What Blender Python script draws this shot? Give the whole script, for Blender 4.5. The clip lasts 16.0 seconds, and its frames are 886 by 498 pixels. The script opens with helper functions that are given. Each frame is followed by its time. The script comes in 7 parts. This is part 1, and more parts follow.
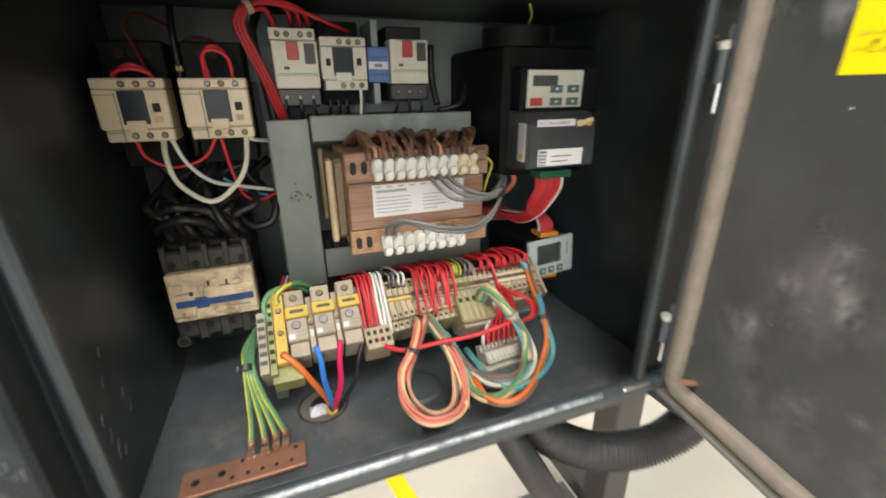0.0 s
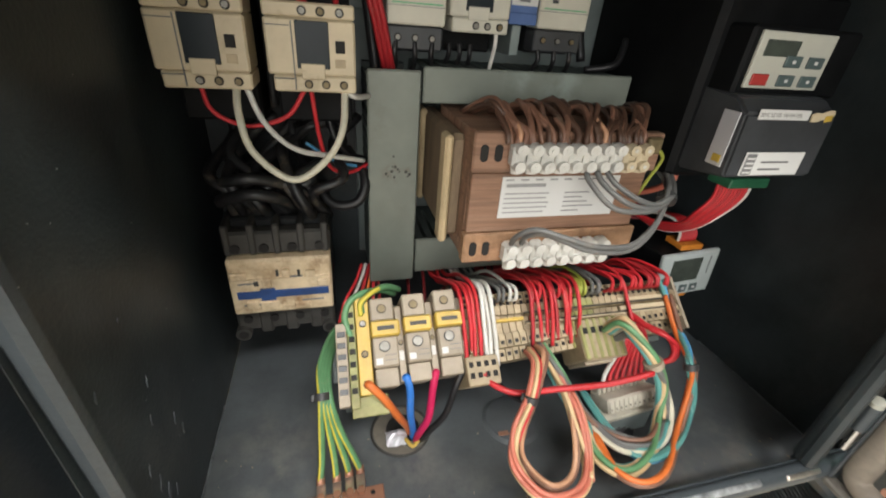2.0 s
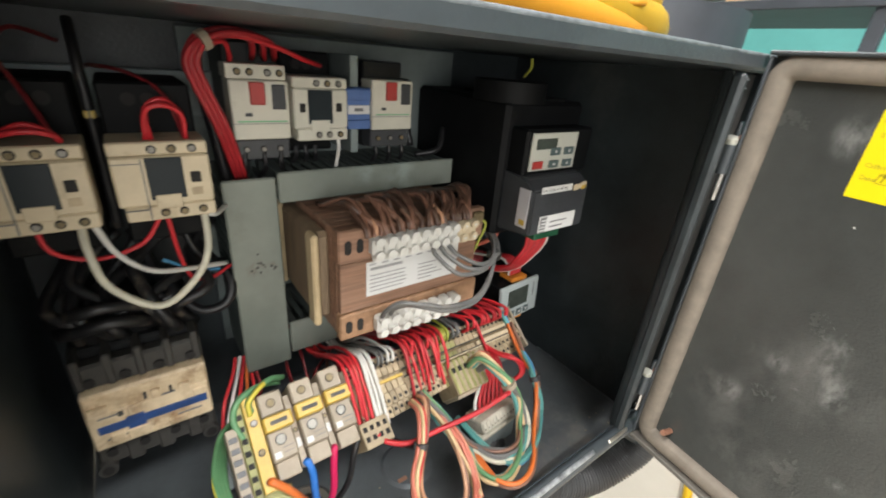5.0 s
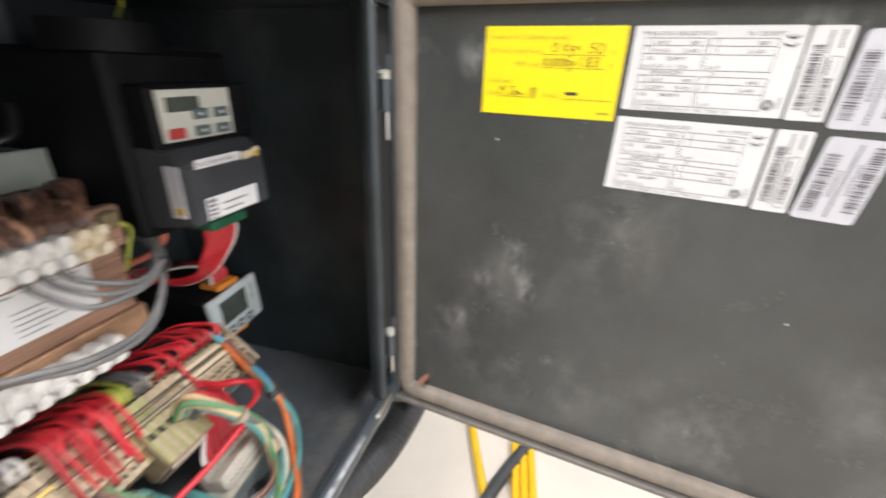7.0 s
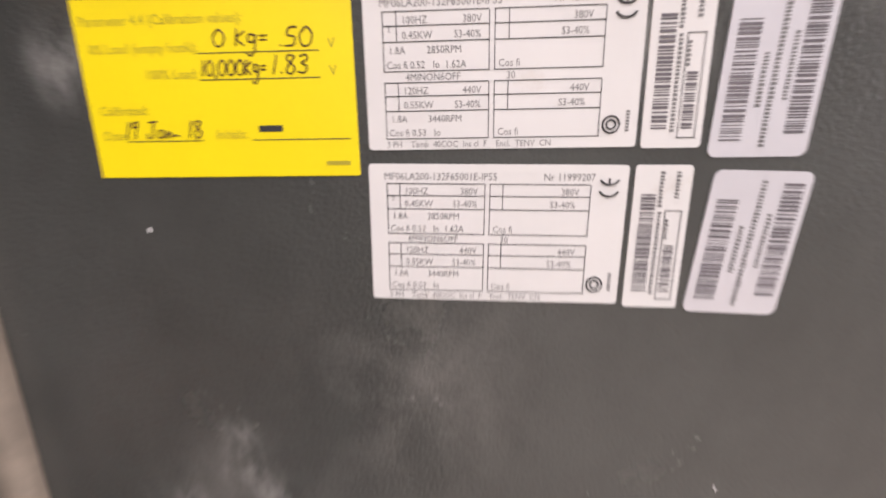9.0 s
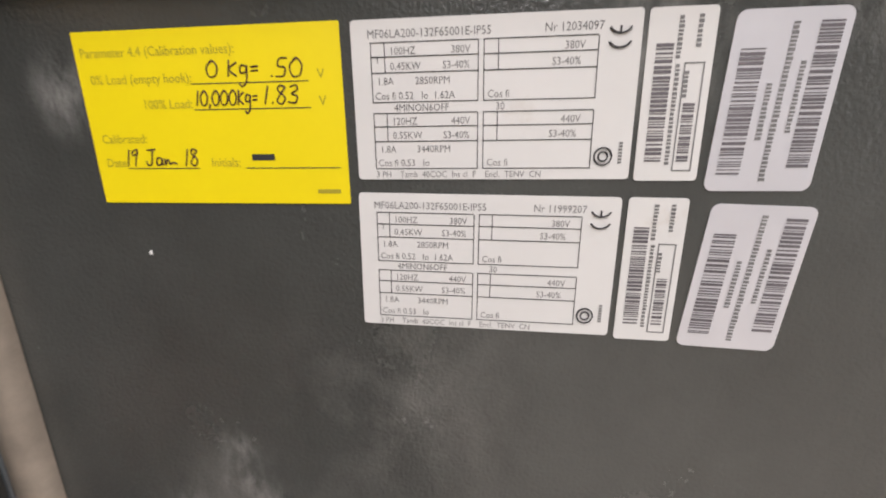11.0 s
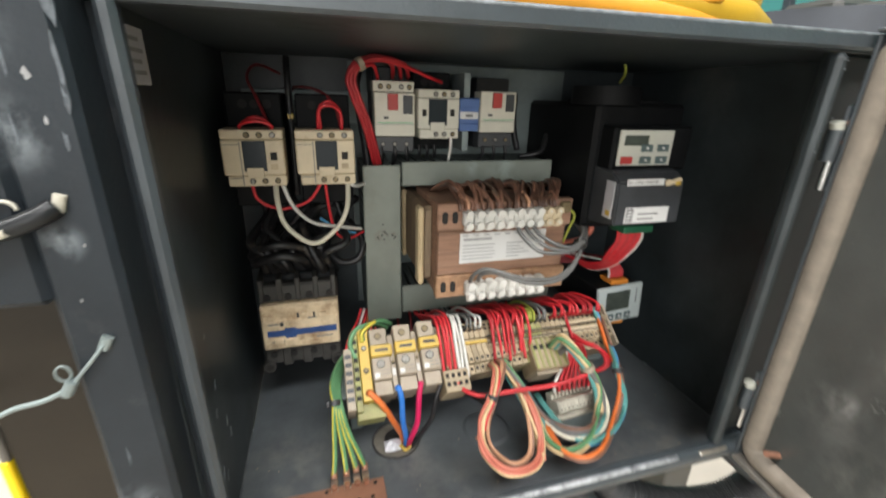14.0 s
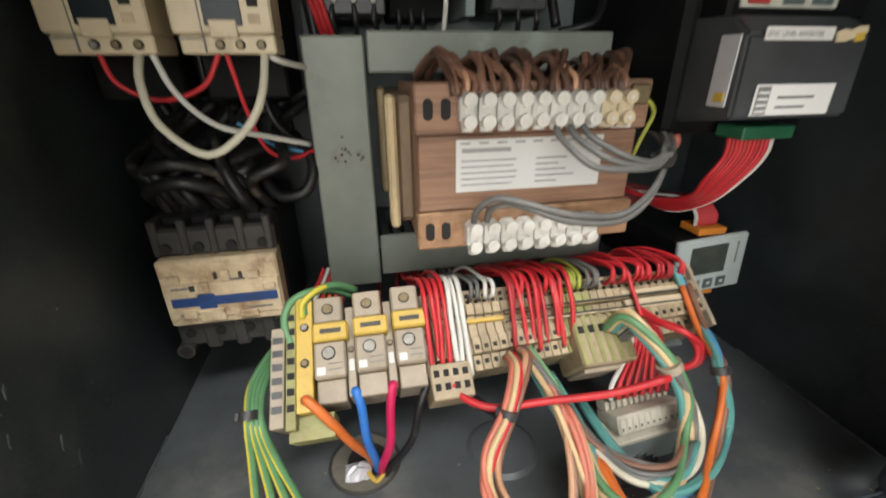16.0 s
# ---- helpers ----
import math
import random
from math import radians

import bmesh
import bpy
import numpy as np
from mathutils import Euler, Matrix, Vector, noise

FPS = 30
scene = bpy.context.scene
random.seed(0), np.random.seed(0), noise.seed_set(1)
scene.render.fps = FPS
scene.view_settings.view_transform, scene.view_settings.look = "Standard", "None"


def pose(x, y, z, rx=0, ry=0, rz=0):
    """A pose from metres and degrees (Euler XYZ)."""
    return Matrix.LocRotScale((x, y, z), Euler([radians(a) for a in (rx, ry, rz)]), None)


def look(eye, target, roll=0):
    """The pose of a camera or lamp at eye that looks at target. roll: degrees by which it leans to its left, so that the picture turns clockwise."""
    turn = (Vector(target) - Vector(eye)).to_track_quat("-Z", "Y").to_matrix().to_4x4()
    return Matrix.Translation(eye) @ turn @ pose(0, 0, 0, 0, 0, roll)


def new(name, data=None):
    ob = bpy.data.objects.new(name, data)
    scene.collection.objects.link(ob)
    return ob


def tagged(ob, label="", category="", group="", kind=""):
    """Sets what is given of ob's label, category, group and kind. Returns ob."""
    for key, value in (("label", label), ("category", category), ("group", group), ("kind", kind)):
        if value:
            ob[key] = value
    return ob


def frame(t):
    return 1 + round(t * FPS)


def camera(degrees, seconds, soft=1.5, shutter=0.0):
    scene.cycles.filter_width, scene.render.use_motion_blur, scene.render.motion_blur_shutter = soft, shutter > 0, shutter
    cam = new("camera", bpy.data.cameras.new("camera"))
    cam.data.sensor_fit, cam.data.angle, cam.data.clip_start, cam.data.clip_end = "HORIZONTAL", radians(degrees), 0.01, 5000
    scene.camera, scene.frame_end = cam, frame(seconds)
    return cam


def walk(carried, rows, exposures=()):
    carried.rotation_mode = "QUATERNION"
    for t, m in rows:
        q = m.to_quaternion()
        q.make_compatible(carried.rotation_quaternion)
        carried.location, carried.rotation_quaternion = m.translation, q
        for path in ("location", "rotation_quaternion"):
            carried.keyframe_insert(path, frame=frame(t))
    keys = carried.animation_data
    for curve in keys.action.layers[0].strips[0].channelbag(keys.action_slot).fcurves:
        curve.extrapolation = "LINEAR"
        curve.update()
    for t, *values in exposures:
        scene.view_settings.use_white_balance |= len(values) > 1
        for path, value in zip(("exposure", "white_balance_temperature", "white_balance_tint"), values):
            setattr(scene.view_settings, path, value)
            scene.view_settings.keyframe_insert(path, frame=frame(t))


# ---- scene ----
cam = camera(93.81, 16.0, soft=1.9, shutter=0.5)
PATH = [
    (0, (-0.0029, -0.0120, 1.2030), (0.6520, 1.7348, 0.4819), -0.52),
    (0.5, (0.0179, 0.0609, 1.1701), (0.5480, 1.8882, 0.5539), -0.33),
    (1, (-0.0123, 0.1008, 1.1814), (0.4434, 1.9407, 0.5433), 0.59),
    (1.5, (-0.0332, 0.1122, 1.1965), (0.4216, 1.8990, 0.4217), 2.41),
    (2, (-0.0424, 0.1194, 1.2126), (0.4486, 1.7902, 0.2292), 4.78),
    (2.5, (-0.0571, 0.1174, 1.2292), (0.5058, 1.6608, 0.0886), 7.16),
    (3, (-0.0668, 0.1058, 1.2506), (0.5894, 1.5262, 0.0048), 9.48),
    (3.5, (-0.0813, 0.1013, 1.2845), (0.6855, 1.4219, -0.0071), 11.28),
    (3.7, (-0.0865, 0.0924, 1.2846), (0.7155, 1.4517, 0.0561), 10.78),
    (6, (-0.0479, 0.1117, 1.2438), (1.3737, 1.3306, 0.5413), 3.12),
    (6.5, (-0.0383, 0.0987, 1.2326), (1.5430, 1.1084, 0.5396), 3.22),
    (7, (0.0025, 0.0943, 1.2372), (1.7657, 0.5969, 0.4381), 1.95),
    (7.5, (0.0317, 0.0727, 1.2363), (1.8949, 0.1885, 0.5185), 0.91),
    (8, (0.0596, 0.0670, 1.2233), (1.9530, -0.0316, 0.5868), -0.40),
    (8.5, (0.1035, 0.0547, 1.2167), (2.0196, -0.0612, 0.6554), -1.09),
    (9, (0.1636, 0.0499, 1.2166), (2.1048, -0.0755, 0.7517), -0.78),
    (9.2, (0.1810, 0.0427, 1.2149), (2.1296, -0.0836, 0.7823), -0.57),
    (11.3, (0.1578, 0.0392, 1.2363), (2.0770, 0.0661, 0.6743), -0.91),
    (11.5, (0.1423, 0.0435, 1.2414), (2.0399, 0.1307, 0.6160), -0.90),
    (12, (0.0853, 0.0440, 1.2481), (1.8844, 0.4396, 0.4692), -1.43),
    (12.5, (0.0059, 0.0183, 1.2516), (1.6055, 0.8396, 0.3761), -1.79),
    (13, (-0.0569, -0.0217, 1.2455), (1.1658, 1.2807, 0.3462), -1.89),
    (13.5, (-0.0779, -0.0252, 1.2397), (0.6964, 1.6123, 0.3918), -0.89),
    (14, (-0.0556, 0.0076, 1.2428), (0.4818, 1.8081, 0.5576), 1.65),
    (14.5, (-0.0237, 0.0381, 1.2485), (0.4705, 1.8816, 0.6508), 1.95),
    (15, (0.0037, 0.0728, 1.2025), (0.4497, 1.9157, 0.5663), 0.73),
    (15.5, (0.0146, 0.1066, 1.1808), (0.3953, 1.9431, 0.4865), -0.32),
    (16, (0.0146, 0.1342, 1.1592), (0.3718, 1.9240, 0.3412), -0.42),
]
walk(cam, [(t, look(eye, target, roll)) for t, eye, target, roll in PATH], [(0.0, 0.0, 6500, 10), (0.5, -0.05, 6500, 10), (1.0, -0.08, 6500, 10), (3.0, -0.02, 6500, 10), (3.7, 0.05, 6500, 10), (6.0, 0.0, 6200, 11), (6.5, 0.0, 6100, 12), (7.0, 0.06, 6200, 16), (7.5, 0.06, 6350, 19), (8.0, -0.05, 6600, 23), (8.5, 0.0, 6600, 25), (9.2, -0.38, 6550, 27), (11.3, -0.5, 6450, 18), (12.0, -0.38, 6500, 15), (12.5, -0.2, 6500, 12), (13.0, -0.1, 6500, 13), (13.5, -0.05, 6450, 10), (14.5, 0.05, 6250, 10), (15.0, 0.07, 6500, 10), (16.0, -0.1, 6500, 10)])

# ---- light ----
world = bpy.data.worlds.new("hall_air")
scene.world = world
world.use_nodes = True
world.node_tree.nodes["Background"].inputs[0].default_value = (0.55, 0.62, 0.66, 1)
world.node_tree.nodes["Background"].inputs[1].default_value = 0.25
scene.view_settings.exposure = 0.0


def area_lamp(name, place, target, sx, sy, watts, colour):
    data = bpy.data.lights.new(name, "AREA")
    data.shape, data.size, data.size_y, data.energy, data.color = "RECTANGLE", sx, sy, watts, colour
    ob = new(name, data)
    ob.matrix_world = look(place, target)
    return ob


LAMP = (1.0, 0.98, 0.95)
area_lamp("ceiling_lamp", (0.4, -1.9, 4.3), (0.0, 0.3, 1.0), 3.2, 0.7, 185, LAMP)
area_lamp("ceiling_lamp", (1.6, 1.6, 4.3), (1.6, 1.5, 0), 3.2, 0.7, 90, LAMP)
area_lamp("ceiling_lamp", (-2.6, 0.2, 4.3), (-1.2, 0.1, 0.3), 0.7, 3.2, 270, LAMP)
# Unseen fill behind the camera, added to brighten the cabinet's inside.
area_lamp("front_fill", (-1.5, -5.2, 2.4), (0.1, 0.4, 1.1), 5.0, 3.6, 245, LAMP)


# ---- helpers of the scene ----
def socket(node, name, value):
    node.inputs[name].default_value = value


def material(name, colour, rough=0.5, metal=0.0, vary=0.25, scale=40.0, bump=0.0, bump_scale=300.0, dirt=None, dirt_amount=0.0, dirt_scale=12.0, island=0.0, coat=0.0, alpha=1.0, gloss=0.5, stretch=None):
    """A painted, moulded or metal surface with variation at two scales, fine relief and dirt."""
    mat = bpy.data.materials.new(name)
    mat.use_nodes = True
    tree = mat.node_tree
    nodes, link = tree.nodes, tree.links.new
    bsdf = nodes["Principled BSDF"]
    coord = nodes.new("ShaderNodeTexCoord")
    fine = nodes.new("ShaderNodeTexNoise")
    along = nodes.new("ShaderNodeMapping")
    socket(along, "Scale", stretch or (1, 1, 1))
    link(coord.outputs["Object"], along.inputs["Vector"])
    socket(fine, "Scale", scale), socket(fine, "Detail", 6.0), socket(fine, "Roughness", 0.65)
    link(along.outputs["Vector"], fine.inputs["Vector"])
    ramp = nodes.new("ShaderNodeMapRange")
    socket(ramp, "From Min", 0.3), socket(ramp, "From Max", 0.7), socket(ramp, "To Min", 1 - vary), socket(ramp, "To Max", 1 + vary)
    link(fine.outputs["Fac"], ramp.inputs["Value"])
    tint = nodes.new("ShaderNodeMix")
    tint.data_type, tint.blend_type = "RGBA", "MULTIPLY"
    tint.inputs[0].default_value = 1.0
    tint.inputs[6].default_value = (*colour, 1)
    value = ramp.outputs["Result"]
    if island:
        info = nodes.new("ShaderNodeObjectInfo")
        shift = nodes.new("ShaderNodeMapRange")
        socket(shift, "To Min", 1 - island), socket(shift, "To Max", 1 + island)
        link(info.outputs["Random"], shift.inputs["Value"])
        both = nodes.new("ShaderNodeMath")
        both.operation = "MULTIPLY"
        link(value, both.inputs[0]), link(shift.outputs["Result"], both.inputs[1])
        value = both.outputs[0]
    link(value, tint.inputs[7])
    out = tint.outputs[2]
    rough_out = None
    if dirt:
        spots = nodes.new("ShaderNodeTexNoise")
        socket(spots, "Scale", dirt_scale), socket(spots, "Detail", 8.0), socket(spots, "Roughness", 0.7)
        link(along.outputs["Vector"], spots.inputs["Vector"])
        edge = nodes.new("ShaderNodeMapRange")
        socket(edge, "From Min", 0.62 - 0.3 * dirt_amount), socket(edge, "From Max", 0.8), socket(edge, "To Max", min(1.0, 0.5 + dirt_amount))
        link(spots.outputs["Fac"], edge.inputs["Value"])
        over = nodes.new("ShaderNodeMix")
        over.data_type = "RGBA"
        over.inputs[7].default_value = (*dirt, 1)
        link(edge.outputs["Result"], over.inputs[0]), link(out, over.inputs[6])
        out = over.outputs[2]
        dull = nodes.new("ShaderNodeMapRange")
        socket(dull, "To Min", rough), socket(dull, "To Max", min(1.0, rough + 0.35))
        link(edge.outputs["Result"], dull.inputs["Value"])
        rough_out = dull.outputs["Result"]
    link(out, bsdf.inputs["Base Color"])
    socket(bsdf, "Roughness", rough), socket(bsdf, "Metallic", metal), socket(bsdf, "Coat Weight", coat), socket(bsdf, "Alpha", alpha), socket(bsdf, "Specular IOR Level", gloss)
    if rough_out:
        link(rough_out, bsdf.inputs["Roughness"])
    if bump:
        grain = nodes.new("ShaderNodeTexNoise")
        socket(grain, "Scale", bump_scale), socket(grain, "Detail", 3.0)
        link(coord.outputs["Object"], grain.inputs["Vector"])
        relief = nodes.new("ShaderNodeBump")
        socket(relief, "Strength", bump), socket(relief, "Distance", 0.0006)
        link(grain.outputs["Fac"], relief.inputs["Height"])
        link(relief.outputs["Normal"], bsdf.inputs["Normal"])
    return mat


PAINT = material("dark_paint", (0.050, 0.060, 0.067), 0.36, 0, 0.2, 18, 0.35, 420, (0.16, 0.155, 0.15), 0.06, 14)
# The cabinet paint again, darker: the shade inside is put into its colour.
PAINT_SHADED = material("dark_paint_shaded", (0.031, 0.039, 0.042), 0.40, 0, 0.35, 16, 0.4, 420, (0.10, 0.10, 0.09), 0.16, 9, gloss=0.4)
PAINT_FLOOR = material("dusty_dark_paint", (0.088, 0.098, 0.104), 0.42, 0, 0.3, 14, 0.3, 380, (0.13, 0.115, 0.095), 0.22, 14)
DOORLIP = material("dusty_door_lip", (0.13, 0.118, 0.10), 0.6, 0, 0.25, 30, 0.3, 400, (0.07, 0.066, 0.06), 0.2, 24)
# The brown is a reflection in the dark gloss paint, painted as base colour.
SHEENPANEL = material("brown_sheen_panel", (0.022, 0.017, 0.011), 0.5, 0, 0.3, 8, 0.2, 300, (0.05, 0.042, 0.03), 0.12, 9, gloss=0.25)
CHIP = material("rubbed_grey_paint", (0.11, 0.125, 0.14), 0.6, 0, 0.5, 160, 0.2, 300, (0.03, 0.036, 0.042), 0.45, 120)
DOORPAINT = material("door_paint", (0.053, 0.056, 0.052), 0.27, 0, 0.22, 9, 0.55, 620, (0.15, 0.145, 0.13), 0.05, 15)
BARE = material("bare_worn_edge", (0.42, 0.44, 0.46), 0.40, 0.6, 0.5, 120, 0.3, 300, (0.045, 0.052, 0.058), 0.45, 45)
WORN = material("dull_worn_edge", (0.17, 0.185, 0.195), 0.42, 0.3, 0.5, 90, 0.3, 300, (0.05, 0.058, 0.064), 0.5, 40)
GASKET = material("grey_brown_gasket", (0.20, 0.17, 0.135), 0.75, 0, 0.2, 60, 0.3, 500, (0.12, 0.10, 0.08), 0.1, 20)
GALV = material("galvanised_plate", (0.22, 0.26, 0.255), 0.5, 0.3, 0.2, 20, 0.1, 300)
CREAM = material("aged_cream_plastic", (0.56, 0.47, 0.32), 0.48, 0, 0.10, 50, 0.1, 500, (0.20, 0.13, 0.06), 0.20, 45)
IVORY = material("ivory_plastic", (0.58, 0.56, 0.47), 0.45, 0, 0.07, 50, 0.1, 500, (0.25, 0.2, 0.14), 0.03, 45)
BLACK = material("black_plastic", (0.011, 0.012, 0.013), 0.42, 0, 0.25, 60, 0.15, 500, (0.05, 0.045, 0.04), 0.08, 30, gloss=0.3)
DUSTBLACK = material("dusty_dark_moulding", (0.042, 0.040, 0.036), 0.55, 0, 0.25, 60, 0.2, 500, (0.10, 0.09, 0.075), 0.15, 40)
CREAMDIRT = material("stained_cream_plastic", (0.66, 0.53, 0.35), 0.5, 0, 0.15, 60, 0.15, 500, (0.34, 0.21, 0.10), 0.40, 48)
PLATE = material("dull_mounting_plate", (0.15, 0.18, 0.178), 0.5, 0.2, 0.2, 20, 0.1, 300)
COLPAINT = material("dark_column_paint", (0.018, 0.023, 0.028), 0.42, 0, 0.25, 12, 0.3, 420, (0.10, 0.10, 0.10), 0.05, 20, gloss=0.25)
DUSTPLATE = material("dusty_brown_plate", (0.15, 0.135, 0.11), 0.7, 0, 0.3, 60, 0.2, 300, (0.04, 0.035, 0.03), 0.3, 60)
FAINTINK = material("faint_grey_ink", (0.30, 0.30, 0.30), 0.6)
INVBLACK = material("matt_black_housing", (0.006, 0.0065, 0.007), 0.55, 0, 0.3, 50, 0.2, 500, (0.03, 0.028, 0.025), 0.1, 30, gloss=0.12)
PALEGREY = material("dusty_pale_terminal", (0.50, 0.47, 0.39), 0.5, 0, 0.15, 70, 0.2, 400, (0.25, 0.2, 0.14), 0.25, 60)
DULLZINC = material("dull_zinc_screw", (0.24, 0.23, 0.205), 0.45, 0.6, 0.3, 150)
SLING = material("mustard_sling_cover", (0.42, 0.245, 0.008), 0.42, 0, 0.16, 14, 0.3, 130, (0.30, 0.16, 0.01), 0.12, 16)
ORANGEHOSE = material("orange_yellow_sling", (0.58, 0.25, 0.01), 0.5, 0, 0.12, 14, 0.2, 200, (0.4, 0.2, 0.03), 0.1, 14)
DARKGREY = material("dark_grey_plastic", (0.042, 0.045, 0.049), 0.42, 0, 0.2, 40, 0.12, 500, (0.12, 0.11, 0.1), 0.05, 30)
WINDOW = material("smoked_window", (0.012, 0.018, 0.022), 0.3, 0, 0.15, 30, gloss=0.25)
REDBTN = material("red_plastic", (0.40, 0.045, 0.04), 0.4, 0, 0.12, 60)
BLUE = material("blue_plastic", (0.075, 0.14, 0.33), 0.42, 0, 0.15, 60, 0.1, 400, (0.2, 0.2, 0.2), 0.05, 40)
NAVY = material("navy_plastic", (0.02, 0.06, 0.19), 0.45, 0, 0.25, 80)
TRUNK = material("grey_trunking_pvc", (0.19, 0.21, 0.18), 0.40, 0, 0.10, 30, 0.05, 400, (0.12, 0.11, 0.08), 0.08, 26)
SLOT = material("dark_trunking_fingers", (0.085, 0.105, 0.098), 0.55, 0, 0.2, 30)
CORE = material("varnished_laminations", (0.25, 0.14, 0.09), 0.5, 0.1, 0.4, 90, 0.3, 300, (0.40, 0.27, 0.19), 0.4, 60, stretch=(0.12, 1, 2.5))
RUST = material("rusty_bracket", (0.36, 0.21, 0.12), 0.6, 0.2, 0.3, 60, 0.3, 300, (0.12, 0.06, 0.03), 0.3, 40)
TAN = material("tan_coil_insulation", (0.50, 0.39, 0.23), 0.6, 0, 0.2, 30, 0.2, 300, (0.2, 0.13, 0.07), 0.2, 30)
PAPER = material("white_label", (0.62, 0.62, 0.605), 0.5, 0, 0.03, 20, 0, 0, (0.45, 0.38, 0.3), 0.03, 30)
SILVER = material("silver_label", (0.58, 0.58, 0.61), 0.42, 0.3, 0.06, 15)
YELLOWPAPER = material("yellow_sticker", (0.80, 0.65, 0.0), 0.45, 0, 0.03, 12)
INK = material("black_ink", (0.03, 0.03, 0.032), 0.6)
GREYINK = material("grey_ink", (0.16, 0.16, 0.16), 0.6)
INKCODE = material("dark_code_ink", (0.11, 0.10, 0.11), 0.6)
PENINK = material("dark_red_pen", (0.045, 0.012, 0.008), 0.5)
OLIVEINK = material("olive_ink", (0.36, 0.30, 0.02), 0.6)
GREENINK = material("green_ink", (0.1, 0.42, 0.2), 0.6)
NYLON = material("translucent_nylon", (0.60, 0.59, 0.55), 0.35, 0, 0.1, 90, 0.1, 400, (0.42, 0.33, 0.2), 0.15, 60)
BEIGE = material("beige_terminal", (0.36, 0.285, 0.18), 0.54, 0, 0.18, 80, 0.2, 400, (0.16, 0.11, 0.06), 0.25, 70, island=0.18)
FUSEGREY = material("grey_beige_fuse_terminal", (0.33, 0.275, 0.205), 0.5, 0, 0.14, 70, 0.2, 400, (0.15, 0.11, 0.07), 0.2, 60, island=0.08)
YELLOWPL = material("yellow_plastic", (0.52, 0.35, 0.055), 0.42, 0, 0.15, 60, 0.05, 400, (0.26, 0.17, 0.07), 0.25, 60)
GREENYEL = material("green_yellow_terminal", (0.25, 0.25, 0.085), 0.48, 0, 0.35, 60, 0.2, 300, (0.36, 0.29, 0.17), 0.45, 70)
# Near-black that carries the shade of holes and gaps in its colour.
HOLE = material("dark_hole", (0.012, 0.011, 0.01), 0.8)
ZINC = material("zinc_screw", (0.55, 0.52, 0.46), 0.32, 0.9, 0.25, 150)
BRASS = material("dull_brass", (0.20, 0.155, 0.085), 0.5, 0.5, 0.3, 120)
COIL = material("brown_coil_wrap", (0.17, 0.12, 0.075), 0.6, 0, 0.3, 40, 0.3, 300, (0.36, 0.27, 0.16), 0.35, 50, stretch=(1, 1, 0.2))
COPPER = material("tarnished_copper", (0.40, 0.20, 0.13), 0.5, 0.5, 0.2, 30, 0.15, 300, (0.22, 0.13, 0.09), 0.25, 35)
STEEL = material("chromed_steel", (0.6, 0.6, 0.6), 0.22, 1.0, 0.1, 60)
GREENPCB = material("green_connector", (0.02, 0.11, 0.055), 0.45)
LCD = material("lcd_glass", (0.055, 0.065, 0.055), 0.2)
DISPFACE = material("pale_grey_face", (0.42, 0.47, 0.46), 0.45, 0, 0.05, 40)
KEYFACE = material("keypad_face", (0.46, 0.46, 0.40), 0.45, 0, 0.05, 40)
KEY = material("dark_key", (0.07, 0.10, 0.10), 0.5)
ORANGEPL = material("orange_clip", (0.62, 0.22, 0.03), 0.45)
CONCRETE = material("pale_concrete", (0.51, 0.455, 0.385), 0.6, 0, 0.09, 3.0, 0.1, 60, (0.42, 0.36, 0.29), 0.08, 5)
TAPE = material("yellow_floor_tape", (0.82, 0.58, 0.0), 0.45, 0, 0.08, 20, 0, 0, (0.4, 0.3, 0.1), 0.03, 20)
YELLOWHOSE = material("yellow_painted_hose", (0.62, 0.36, 0.006), 0.35, 0, 0.10, 12, 0.25, 120, (0.5, 0.35, 0.05), 0.03, 14)
LEGGREY = material("grey_brown_steel_leg", (0.085, 0.082, 0.075), 0.5, 0.2, 0.15, 15, 0.2, 200)
HOSE = material("black_corrugated_plastic", (0.03, 0.03, 0.031), 0.45, 0, 0.2, 40, 0.1, 300, (0.10, 0.095, 0.09), 0.1, 30)
TEAL = material("teal_wall", (0.16, 0.52, 0.50), 0.6, 0, 0.08, 1.5)
WALLGREY = material("pale_hall_wall", (0.5, 0.5, 0.48), 0.7, 0, 0.05, 1.0)
CEIL = material("hall_ceiling", (0.55, 0.55, 0.54), 0.8, 0, 0.05, 1.0)
WOOD = material("orange_brown_wood", (0.50, 0.30, 0.13), 0.6, 0, 0.25, 8)
RACKDARK = material("dark_rack_paint", (0.04, 0.045, 0.055), 0.5, 0, 0.2, 8)


